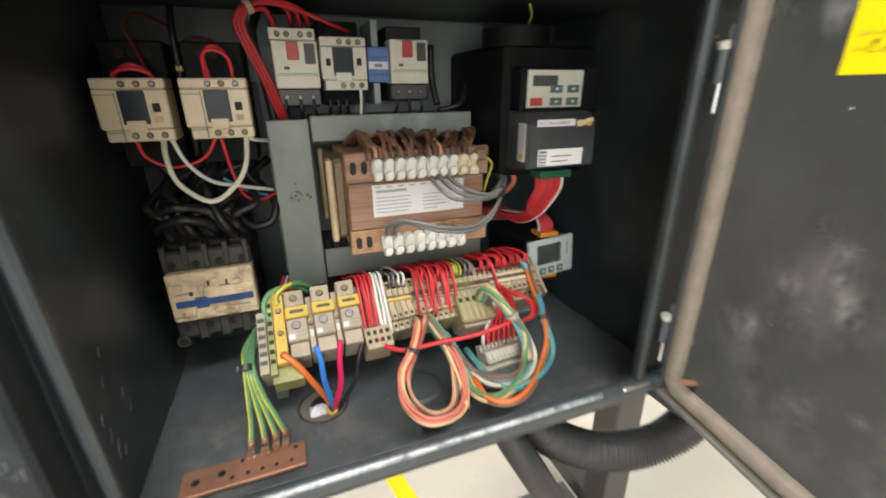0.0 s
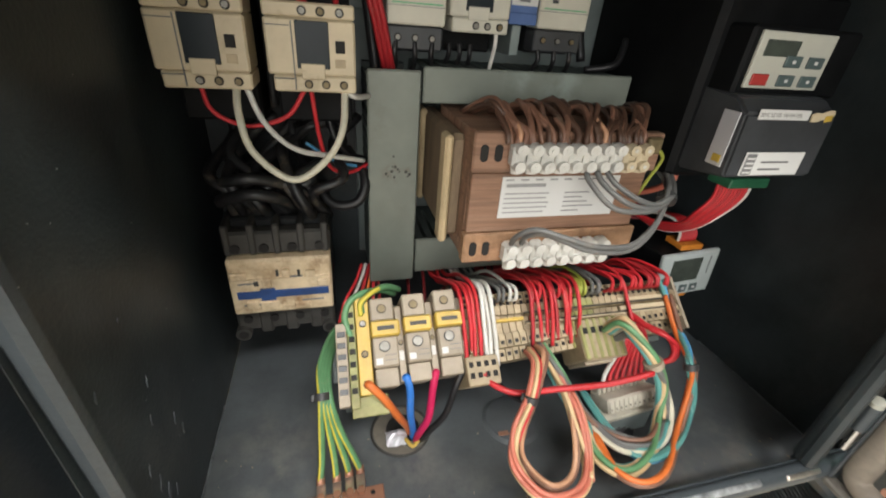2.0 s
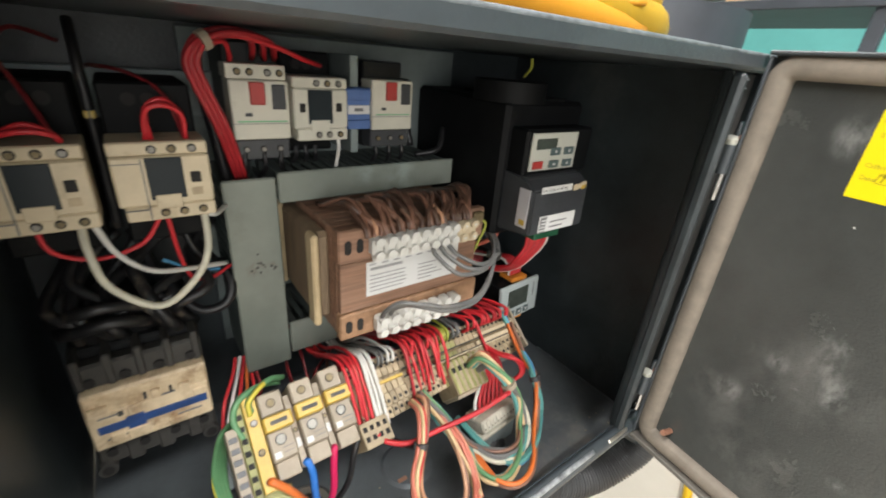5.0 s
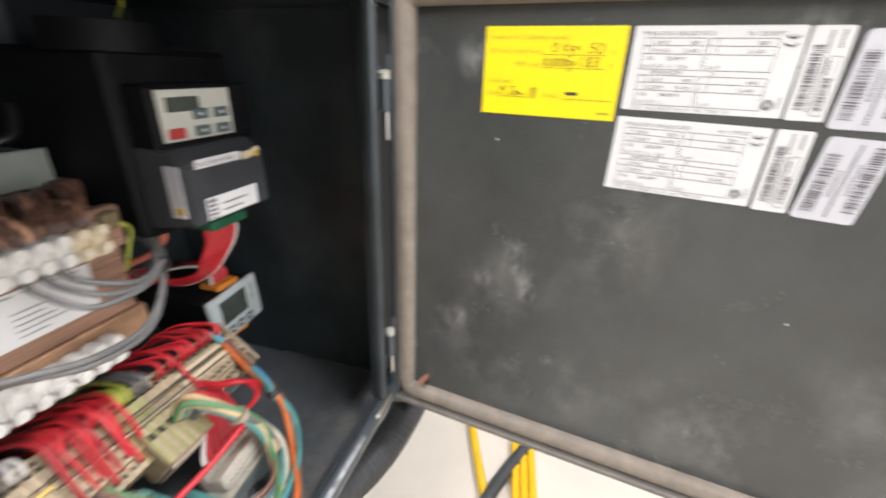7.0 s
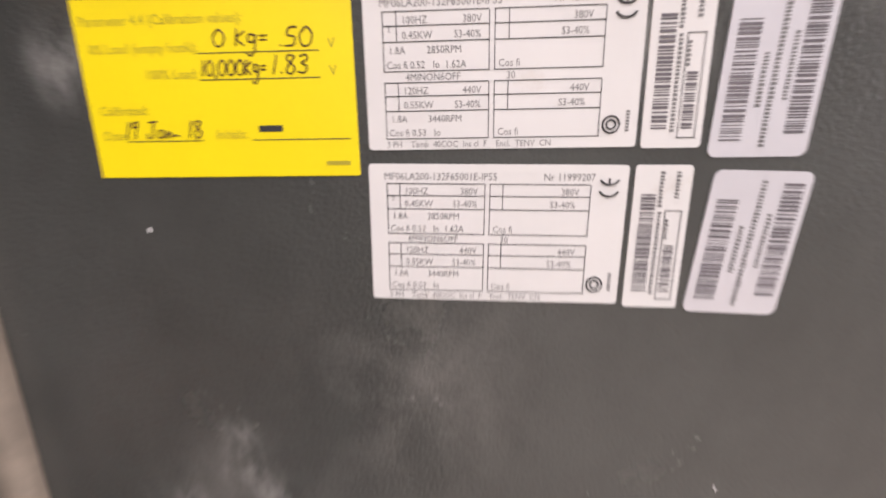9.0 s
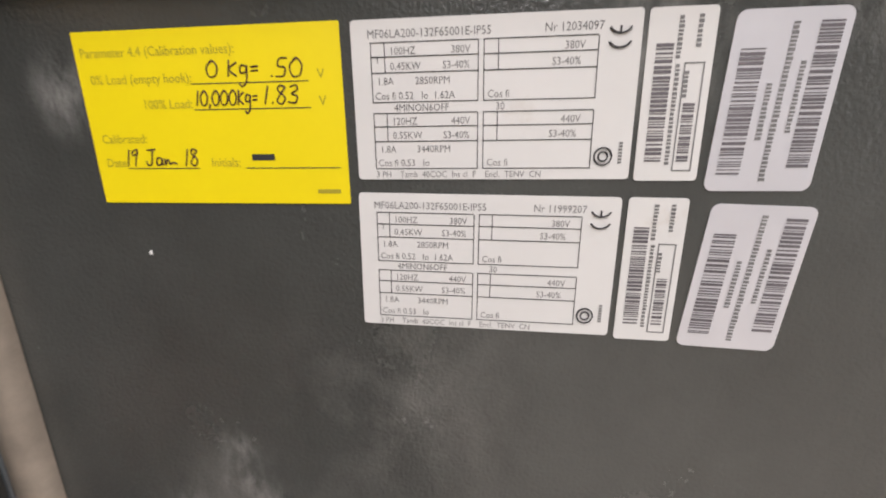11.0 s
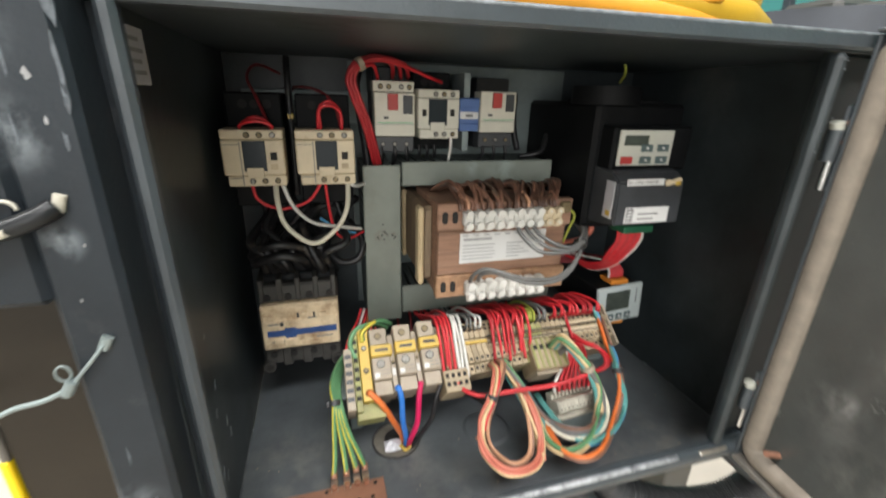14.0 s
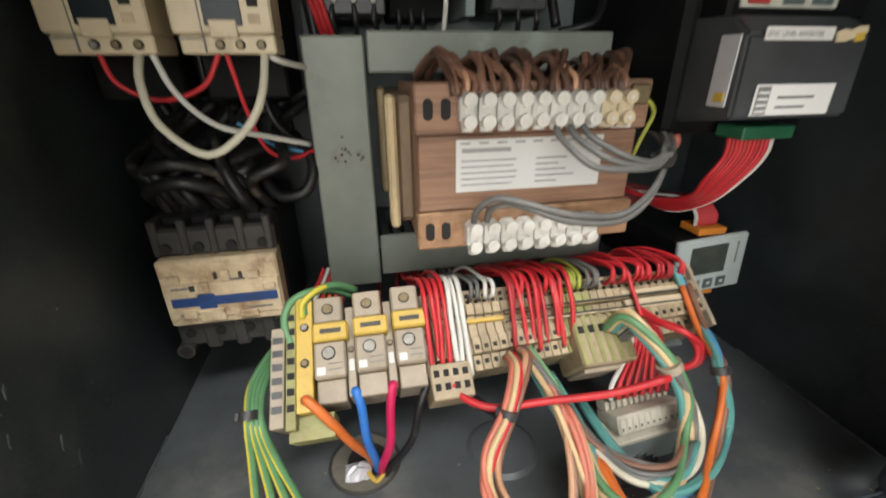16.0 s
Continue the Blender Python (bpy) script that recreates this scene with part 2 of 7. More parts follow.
def smudge(mat, places, colour, strength=0.6, size_of_grain=55.0, squeeze=0.6):
    """Dust smears of their own shape round a few places (x, y, z, size)."""
    nodes, link = mat.node_tree.nodes, mat.node_tree.links.new
    bsdf = nodes["Principled BSDF"]
    out = bsdf.inputs["Base Color"].links[0].from_socket
    coord = nodes.new("ShaderNodeTexCoord")
    streak = nodes.new("ShaderNodeTexNoise")
    socket(streak, "Scale", size_of_grain), socket(streak, "Detail", 6.0), socket(streak, "Roughness", 0.62), socket(streak, "Distortion", 0.1)
    squash = nodes.new("ShaderNodeMapping")
    socket(squash, "Scale", (1, 1, squeeze))
    link(coord.outputs["Object"], squash.inputs["Vector"]), link(squash.outputs["Vector"], streak.inputs["Vector"])
    grain = nodes.new("ShaderNodeMapRange")
    socket(grain, "From Min", 0.44), socket(grain, "From Max", 0.66)
    link(streak.outputs["Fac"], grain.inputs["Value"])
    for x, y, z, size in places:
        far = nodes.new("ShaderNodeVectorMath")
        far.operation = "DISTANCE"
        far.inputs[1].default_value = (x, y, z)
        link(coord.outputs["Object"], far.inputs[0])
        near = nodes.new("ShaderNodeMapRange")
        near.interpolation_type = "SMOOTHSTEP"
        socket(near, "From Min", size), socket(near, "From Max", 0.0), socket(near, "To Max", strength)
        link(far.outputs["Value"], near.inputs["Value"])
        both = nodes.new("ShaderNodeMath")
        both.operation = "MULTIPLY"
        link(near.outputs["Result"], both.inputs[0]), link(grain.outputs["Result"], both.inputs[1])
        over = nodes.new("ShaderNodeMix")
        over.data_type = "RGBA"
        over.inputs[7].default_value = (*colour, 1)
        link(both.outputs[0], over.inputs[0]), link(out, over.inputs[6])
        out = over.outputs[2]
    link(out, bsdf.inputs["Base Color"])


def door_places(*rows):
    """Places on the door's inner face from (along the door, height, size)."""
    return [(0.328 - 0.1316 * u, 0.234 - 0.9913 * u, z, r) for u, z, r in rows]


DUST = (0.36, 0.36, 0.34)
smudge(DOORPAINT, door_places((0.113, 1.107, 0.012), (0.112, 1.092, 0.016), (0.123, 1.077, 0.018), (0.125, 1.066, 0.010), (0.088, 1.074, 0.012), (0.061, 1.074, 0.010), (0.065, 1.028, 0.016), (0.17, 0.972, 0.012), (0.15, 1.008, 0.008), (0.274, 0.978, 0.020), (0.41, 0.975, 0.012), (0.26, 1.252, 0.03), (0.31, 1.275, 0.03), (0.07, 1.245, 0.02)), DUST, 0.48, 90, 0.45)
smudge(DOORPAINT, door_places((0.10, 0.97, 0.06), (0.17, 0.985, 0.06), (0.11, 1.07, 0.06), (0.26, 0.985, 0.07), (0.30, 0.97, 0.06), (0.40, 0.97, 0.05), (0.06, 1.02, 0.04), (0.36, 1.04, 0.06), (0.18, 1.13, 0.07)), (0.20, 0.195, 0.18), 0.38, 26, 0.8)
smudge(PAINT_SHADED, [(-0.143, 0.27, 1.0, 0.10), (-0.143, 0.33, 0.98, 0.07), (-0.143, 0.25, 1.12, 0.08), (-0.143, 0.27, 0.945, 0.05), (-0.143, 0.30, 1.06, 0.02), (0.359, 0.29, 1.03, 0.07), (0.359, 0.27, 0.95, 0.07), (0.359, 0.30, 0.92, 0.06)], (0.13, 0.135, 0.132), 0.26, 30, 0.7)
smudge(PAINT_FLOOR, [(0.0, 0.32, 0.903, 0.06), (-0.09, 0.26, 0.903, 0.07), (0.05, 0.25, 0.903, 0.08), (0.2, 0.25, 0.903, 0.08), (-0.13, 0.25, 0.903, 0.06), (-0.1, 0.34, 0.903, 0.08), (0.28, 0.27, 0.903, 0.07)], (0.25, 0.235, 0.20), 0.40, 45, 1.0)
smudge(CREAMDIRT, [(-0.105, 0.411, 1.020, 0.020), (-0.070, 0.411, 1.000, 0.022), (-0.090, 0.411, 0.996, 0.018), (-0.120, 0.411, 0.993, 0.016), (-0.058, 0.413, 1.034, 0.016), (-0.090, 0.413, 1.036, 0.02), (-0.122, 0.413, 1.03, 0.014)], (0.20, 0.10, 0.04), 0.85, 110, 1.0)
smudge(TRUNK, [(0.003, 0.4355, 1.1, 0.012), (0.016, 0.4355, 1.1, 0.006)], (0.12, 0.07, 0.04), 0.8, 140, 1.0)
smudge(TRUNK, [(0.14, 0.4365, 1.168, 0.03), (0.10, 0.4365, 1.172, 0.02)], (0.33, 0.40, 0.37), 0.5, 60, 1.0)
smudge(COLPAINT, [(-0.190, 0.214, 1.262, 0.035), (-0.172, 0.214, 1.225, 0.02), (-0.165, 0.214, 1.18, 0.012), (-0.20, 0.214, 1.13, 0.02), (-0.175, 0.214, 1.02, 0.03), (0.300, 0.232, 1.262, 0.02), (0.300, 0.232, 1.1, 0.012)], (0.26, 0.29, 0.31), 0.65, 85, 0.7)
WIRE = {}
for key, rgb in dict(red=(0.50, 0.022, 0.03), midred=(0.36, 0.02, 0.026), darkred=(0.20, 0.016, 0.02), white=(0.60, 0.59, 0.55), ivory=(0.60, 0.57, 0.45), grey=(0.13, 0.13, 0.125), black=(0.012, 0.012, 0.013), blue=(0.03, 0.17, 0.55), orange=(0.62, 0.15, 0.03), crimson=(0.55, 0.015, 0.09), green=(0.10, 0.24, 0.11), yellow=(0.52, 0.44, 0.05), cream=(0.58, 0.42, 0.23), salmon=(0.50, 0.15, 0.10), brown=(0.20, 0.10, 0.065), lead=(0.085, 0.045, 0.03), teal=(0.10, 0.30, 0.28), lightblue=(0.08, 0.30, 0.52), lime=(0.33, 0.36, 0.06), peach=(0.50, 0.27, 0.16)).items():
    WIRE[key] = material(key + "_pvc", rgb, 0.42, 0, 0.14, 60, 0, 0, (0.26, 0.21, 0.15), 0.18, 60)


def empty(name, label, category, group="", kind="", at=(0, 0, 0)):
    ob = new(name)
    ob.location = at
    ob.empty_display_size = 0.01
    return tagged(ob, label, category, group, kind)


def part(name, bm, mat, parent, label=""):
    mesh = bpy.data.meshes.new(name)
    bm.to_mesh(mesh)
    bm.free()
    mesh.materials.append(mat)
    ob = new(name, mesh)
    if parent:
        ob.parent = parent
    if label:
        tagged(ob, label)
    return ob


def add(bm, verts, faces, smooth=False):
    made = [bm.verts.new(v) for v in verts]
    for f in faces:
        try:
            face = bm.faces.new([made[i] for i in f])
            face.smooth = smooth
        except ValueError:
            pass


def box(bm, x0, x1, y0, y1, z0, z1, b=0.0006, m=None):
    """A box with chamfered edges, turned by m where it is given."""
    b = min(b, 0.3 * min(x1 - x0, y1 - y0, z1 - z0))
    lo, hi = (x0, y0, z0), (x1, y1, z1)
    verts, at = [], {}
    for sx in (0, 1):
        for sy in (0, 1):
            for sz in (0, 1):
                s = (sx, sy, sz)
                for axis in range(3):
                    p = []
                    for k in range(3):
                        edge = (lo, hi)[s[k]][k]
                        p.append(edge if k == axis else edge + (b if s[k] == 0 else -b))
                    at[s, axis] = len(verts)
                    verts.append(m @ Vector(p) if m else Vector(p))
    faces = []
    for axis in range(3):
        u, v = (axis + 1) % 3, (axis + 2) % 3
        for side in (0, 1):
            ring = []
            for du, dv in ((0, 0), (1, 0), (1, 1), (0, 1)):
                s = [0, 0, 0]
                s[axis], s[u], s[v] = side, du, dv
                ring.append(at[tuple(s), axis])
            faces.append(ring if side else ring[::-1])
            for far in (0, 1):
                if side * 2 + far in (0, 1, 2, 3):
                    a, c = [0, 0, 0], [0, 0, 0]
                    a[axis], a[u], a[v] = side, far, 0
                    c[axis], c[u], c[v] = side, far, 1
                    quad = [at[tuple(a), axis], at[tuple(c), axis], at[tuple(c), u], at[tuple(a), u]]
                    faces.append(quad if side == far else quad[::-1])
    for s in ((x, y, z) for x in (0, 1) for y in (0, 1) for z in (0, 1)):
        tri = [at[s, 0], at[s, 1], at[s, 2]]
        faces.append(tri if sum(s) % 2 else tri[::-1])
    add(bm, verts, faces)
    return bm


def newbox(*a, **k):
    return box(bmesh.new(), *a, **k)


def rod(bm, p0, p1, r, n=14, r1=None):
    """A closed cylinder or cone from p0 to p1."""
    p0, p1 = Vector(p0), Vector(p1)
    r1 = r if r1 is None else r1
    q = (p1 - p0).to_track_quat("Z", "Y").to_matrix()
    ring = [q @ Vector((math.cos(a), math.sin(a), 0)) for a in (2 * math.pi * i / n for i in range(n))]
    verts = [p0 + r * v for v in ring] + [p1 + r1 * v for v in ring]
    add(bm, verts, [(i, (i + 1) % n, n + (i + 1) % n, n + i) for i in range(n)], True)
    add(bm, verts[:n], [tuple(range(n))[::-1]])
    add(bm, verts[n:], [tuple(range(n))])
    return bm


def smooth_path(points, steps=6):
    pts = [Vector(p) for p in points]
    if len(pts) == 2:
        return [pts[0].lerp(pts[1], i / steps) for i in range(steps + 1)]
    ext = [2 * pts[0] - pts[1], *pts, 2 * pts[-1] - pts[-2]]
    out = []
    for i in range(1, len(ext) - 2):
        a, b, c, d = ext[i - 1 : i + 3]
        for k in range(steps):
            t = k / steps
            out.append(0.5 * (2 * b + (c - a) * t + (2 * a - 5 * b + 4 * c - d) * t * t + (3 * b - a - 3 * c + d) * t**3))
    out.append(pts[-1])
    return out


def sweep(bm, points, r, n=8, steps=6, radii=None):
    """A round tube along a smooth line through the points."""
    line = smooth_path(points, steps)
    side, verts = None, []
    for i, p in enumerate(line):
        way = (line[min(i + 1, len(line) - 1)] - line[max(i - 1, 0)]).normalized()
        if side is None:
            side = way.orthogonal().normalized()
        side = (side - way * side.dot(way)).normalized()
        up = way.cross(side)
        rr = radii(i / (len(line) - 1)) if radii else r
        verts += [p + rr * (math.cos(a) * side + math.sin(a) * up) for a in (2 * math.pi * k / n for k in range(n))]
    faces = [(i * n + k, i * n + (k + 1) % n, (i + 1) * n + (k + 1) % n, (i + 1) * n + k) for i in range(len(line) - 1) for k in range(n)]
    add(bm, verts, faces + [tuple(range(n))[::-1], tuple(range(len(verts) - n, len(verts)))], True)
    return bm


def wire(points, r, colour, parent, name="wire"):
    return part(name, sweep(bmesh.new(), points, r), WIRE[colour], parent)


def screw(parent, at, r, way=(0, -1, 0), mat=None, name="screw"):
    """A slotted screw head that looks along way."""
    w = Vector(way).normalized()
    a = Vector(at)
    bm = rod(bmesh.new(), a - w * 0.001, a + w * 0.0008, r, 12)
    q = w.to_track_quat("Z", "Y").to_matrix().to_4x4()
    box(bm, -r * 0.8, r * 0.8, -r * 0.12, r * 0.12, 0, 0.0002, 0.00003, Matrix.Translation(a + w * 0.0008) @ q @ pose(0, 0, 0, 0, 0, random.uniform(0, 180)))
    return part(name, bm, mat or ZINC, parent)


def recess(parent, at, r, way=(0, -1, 0), name="screw_hole"):
    """A dark well with a screw in it."""
    w = Vector(way).normalized()
    part(name, rod(bmesh.new(), Vector(at) - w * 0.002, Vector(at) + w * 0.0004, r, 12), HOLE, parent)
    screw(parent, Vector(at) + w * 0.0006, r * 0.66, way, DULLZINC if random.random() < 0.5 else BRASS)


def text(body, size, m, mat, parent, name="writing", align="LEFT", squeeze=1.0):
    """Flat letters, turned into a mesh, in the plane of m (x along the line, y up)."""
    curve = bpy.data.curves.new(name, "FONT")
    curve.body, curve.size, curve.align_x, curve.resolution_u = body, size, align, 2
    ob = bpy.data.objects.new(name, curve)
    scene.collection.objects.link(ob)
    mesh = bpy.data.meshes.new_from_object(ob.evaluated_get(bpy.context.evaluated_depsgraph_get()))
    bpy.data.objects.remove(ob)
    bpy.data.curves.remove(curve)
    mesh.transform(m @ Matrix.Diagonal((squeeze, 1, 1, 1)))
    mesh.materials.clear()
    mesh.materials.append(mat)
    made = new(name, mesh)
    made.parent = parent
    return made

# ---- the hall ----
floor = tagged(part("floor", newbox(-6, 6, -6, 7, 0.18, 0.28, 0.001), CONCRETE, None), "pale cream concrete workshop floor, lightly stained", "floor", kind="structure")
for name, dims, mat in (("wall_north", (-6, 6, 7, 7.2, 0, 5), TEAL), ("wall_south", (-6, 6, -6.2, -6, 0, 5), WALLGREY), ("wall_east", (6, 6.2, -6, 7, 0, 5), TEAL), ("wall_west", (-6.2, -6, -6, 7, 0, 5), WALLGREY)):
    tagged(part(name, newbox(*dims, b=0.001), mat, None), "plain painted workshop hall wall, " + ("teal" if mat is TEAL else "pale grey"), "wall", kind="structure")
tagged(part("ceiling", newbox(-6.2, 6.2, -6.2, 7.2, 5, 5.1, 0.001), CEIL, None), "plain pale workshop ceiling", "ceiling", kind="structure")


def tape(name, pts, width, label):
    """A strip of tape on the floor along a line."""
    bm = bmesh.new()
    (xa, ya), (xb, yb) = pts
    way = Vector((xb - xa, yb - ya, 0))
    m = Matrix.Translation((xa, ya, 0.28)) @ pose(0, 0, 0, 0, 0, math.degrees(math.atan2(way.y, way.x)))
    box(bm, 0, way.length, -width / 2, width / 2, 0.0, 0.0015, 0.0003, m)
    return tagged(part(name, bm, TAPE, None), label, "floor tape", kind="structure")


tape("floor_tape", ((0.285, 0.21), (0.04, 1.19)), 0.042, "yellow marking tape stuck on the concrete floor")
tape("floor_tape", ((-0.40, 0.60), (-1.5, 2.48)), 0.05, "yellow marking tape stuck on the concrete floor")

# ---- the cabinet ----
XL, XR, ZB, ZT, YF, YB = -0.146, 0.359, 0.903, 1.281, 0.242, 0.520
ZL = 0.930  # upper edge of the raised front lip
cabinet = empty("electrical_cabinet", "open dark grey painted steel control cabinet on a stand", "cabinet")
part("back_panel", newbox(XL - 0.003, XR + 0.003, YB, YB + 0.003, ZB - 0.003, ZT + 0.003), PAINT_SHADED, cabinet)
part("side_wall", newbox(XL - 0.003, XL, YF, YB - 0.0005, ZB - 0.003, ZT + 0.003), PAINT_SHADED, cabinet)
part("side_wall", newbox(XR, XR + 0.003, YF, YB - 0.0005, ZB - 0.003, ZT + 0.003), PAINT_SHADED, cabinet)
part("top_panel", newbox(XL + 0.0005, XR - 0.0005, YF, YB - 0.0005, ZT, ZT + 0.003), PAINT_SHADED, cabinet)
bottom = bmesh.new()
box(bottom, XL + 0.0005, XR - 0.0005, YF, YB - 0.0005, ZB - 0.003, ZB)
part("floor_panel", bottom, PAINT_FLOOR, cabinet, "dusty dark painted sheet floor")
TOPM = Matrix.Translation((0.15, 0, ZT)) @ pose(0, 0, 0, 0, -0.6, 0) @ Matrix.Translation((-0.15, 0, -ZT))
part("top_flange", newbox(XL - 0.014, XR + 0.012, YF - 0.010, YF - 0.0003, ZT - 0.001, ZT + 0.0105, 0.002, TOPM), PAINT, cabinet)
part("top_cover", newbox(XL - 0.014, XR + 0.012, YF - 0.0003, YB + 0.006, ZT + 0.0052, ZT + 0.0100, 0.002, TOPM), PAINT, cabinet)
nose = [(-0.0003, -0.003), (-0.0012, 0.0002), (-0.0040, 0.0012), (-0.0075, 0.0002), (-0.0105, -0.0030), (-0.0120, -0.0075), (-0.0112, -0.0120), (-0.0085, -0.0150), (-0.0003, -0.0160)]
flange = bmesh.new()
ends = [[Vector((x, YF + a, ZL + b)) for a, b in nose] for x in (XL - 0.004, XR + 0.012)]
add(flange, ends[0] + ends[1], [(k, k + 9, (k + 1) % 9 + 9, (k + 1) % 9) for k in range(9)], True)
add(flange, ends[0], [tuple(range(9))])
add(flange, ends[1], [tuple(range(9))[::-1]])
bmesh.ops.recalc_face_normals(flange, faces=flange.faces)
part("bottom_flange", flange, PAINT, cabinet, "rounded front edge of the cabinet floor")
part("lip", newbox(XL + 0.0005, XR - 0.0005, YF - 0.0002, YF + 0.0018, ZB - 0.003, ZL - 0.0005, 0.0006), PAINT, cabinet, "upturned sheet lip behind the front flange")
part("worn_edge", sweep(bmesh.new(), [(XL + 0.060, YF - 0.0076, ZL - 0.0024), (0.1, YF - 0.0078, ZL - 0.0022), (0.250, YF - 0.0076, ZL - 0.0024)], 0.0029, 10, 40), BARE, cabinet, "bare metal edge where the paint is chipped off")
# Upper rim: chipped edge, with the ceiling light's highlight put into its pale colour.
part("worn_edge", sweep(bmesh.new(), [TOPM @ Vector(p) for p in ((XL + 0.004, YF - 0.0084, ZT + 0.0087), (0.1, YF - 0.0084, ZT + 0.0089), (XR, YF - 0.0084, ZT + 0.0087))], 0.0018, 8, 40), WORN, cabinet, "chipped upper edge of the rim with a painted highlight")
part("worn_edge", sweep(bmesh.new(), [(0.275, YF - 0.0090, ZL - 0.0030), (0.292, YF - 0.0092, ZL - 0.0030), (0.308, YF - 0.0090, ZL - 0.0032)], 0.0024, 8, 8), ZINC, cabinet, "bright bare patch on the edge")
rng = random.Random(5)
LEAN = Matrix(((1, 0, 0, 0), (0, 1, -0.035, 0.035 * ZT), (0, 0, 1, 0), (0, 0, 0, 1)))
part("side_flange", newbox(-0.1415, -0.1330, YF - 0.010, YF - 0.0003, ZL - 0.001, ZT - 0.0015, 0.003, LEAN), PAINT, cabinet, "rounded worn front edge of the side wall")
part("seal_channel", newbox(-0.1600, -0.1425, YF - 0.002, YF + 0.006, ZL - 0.012, ZT - 0.0015, 0.001, LEAN), COLPAINT, cabinet)
fold = bmesh.new()
turn = [(0.2945, 0.2405), (0.2955, 0.2440), (0.2985, 0.2475), (0.3040, 0.2500), (0.3120, 0.2510), (0.3580, 0.2510)]
add(fold, [Vector((x + d, y + 1.2 * d, z)) for z in (ZL + 0.0015, ZT - 0.001) for d in (0, 0.0012) for x, y in turn], [(k, k + 1, k + 13, k + 12) for k in range(5)] + [(k + 6, k + 18, k + 19, k + 7) for k in range(5)], True)
bmesh.ops.recalc_face_normals(fold, faces=fold.faces)
part("flange_return", fold, PAINT_SHADED, cabinet, "curved return of the hinge flange")
part("side_flange", newbox(0.2925, 0.3015, YF - 0.010, YF - 0.0003, ZL + 0.0015, ZT - 0.0015, 0.004), PAINT_SHADED, cabinet, "rounded flange with worn paint")
# Black sheet painted as the deep shade between flange and door.
part("hinge_gap_shade", newbox(0.3125, XR - 0.001, YF + 0.0062, YF + 0.0084, ZL + 0.0015, ZT - 0.0015, 0.0004), HOLE, cabinet, "black sheet for the shade in the gap behind the hinges")
part("outer_shell", newbox(XL - 0.012, XL - 0.0035, YF, YB + 0.004, ZB - 0.018, ZT + 0.0035, 0.001), PAINT, cabinet)
part("outer_shell", newbox(XR + 0.0035, XR + 0.011, YF, YB + 0.004, ZB - 0.018, ZT + 0.0035, 0.001), PAINT, cabinet)
part("mounting_plate", newbox(-0.02, 0.250, YB - 0.006, YB - 0.001, 0.985, 1.2785), PLATE, cabinet, "dull grey mounting plate")

# Worn floor seams; their highlight is drawn as a thin pale line.
for x in (XL + 0.0007, XR - 0.0007):
    seam = [(x + 0.0002 * math.sin(9 * k), 0.246 + 0.017 * k, ZB + 0.0006) for k in range(10)]
    part("worn_seam", sweep(bmesh.new(), seam, 0.0009, 6, 3, lambda f: 0.0005 + 0.0005 * abs(math.sin(17 * f))), WORN, cabinet, "worn seam along the floor with a painted pale highlight")
rng = random.Random(17)
specks = bmesh.new()
for i in range(14):
    y, z, r = rng.uniform(0.245, 0.36), rng.uniform(0.94, 1.2), rng.uniform(0.0002, 0.0004)
    rod(specks, (XL - 0.0001, y, z), (XL + 0.0002, y, z + 0.3 * r), r, 5)
tagged(part("paint_specks", specks, FAINTINK, cabinet), "tiny pale specks on the side wall", kind="stuff")
rng = random.Random(29)
for y, z, wide, tall in ((0.287, 0.972, 0.0016, 0.0060), (0.291, 0.957, 0.0022, 0.0075), (0.283, 0.990, 0.0010, 0.0040), (0.298, 0.948, 0.0012, 0.0050), (0.300, 1.010, 0.0008, 0.0035), (0.309, 1.030, 0.0010, 0.0040), (0.322, 0.985, 0.0010, 0.0050), (0.327, 0.968, 0.0008, 0.0045), (0.271, 1.060, 0.0008, 0.0030), (0.305, 1.075, 0.0006, 0.0014)):
    rub, n = bmesh.new(), 11
    rim = [(y + wide * rng.uniform(0.4, 1.1) * math.cos(a) + 0.3 * tall * math.sin(a), z + tall * rng.uniform(0.5, 1.1) * math.sin(a)) for a in (2 * math.pi * k / n for k in range(n))]
    add(rub, [(XL + 0.0004, p, q) for p, q in rim] + [(XL - 0.0004, p, q) for p, q in rim], [tuple(range(n))] + [(k, k + n, (k + 1) % n + n, (k + 1) % n) for k in range(n)])
    bmesh.ops.recalc_face_normals(rub, faces=rub.faces)
    part("rubbed_patch", rub, CHIP, cabinet, "pale rubbed patch in the wall paint")
crumbs = bmesh.new()
for i in range(60):
    x, y, r = rng.uniform(XL + 0.01, XR - 0.02), rng.uniform(0.247, 0.345), rng.uniform(0.0002, 0.0008)
    box(crumbs, -r, r, -r * 0.7, r * 0.7, 0, r, 0.0002, Matrix.Translation((x, y, ZB + 0.0001)) @ pose(0, 0, 0, 0, 0, rng.uniform(0, 180)))
tagged(part("dirt_crumbs", crumbs, BEIGE, None), "small pale crumbs of dirt on the cabinet floor", "dirt", kind="stuff")

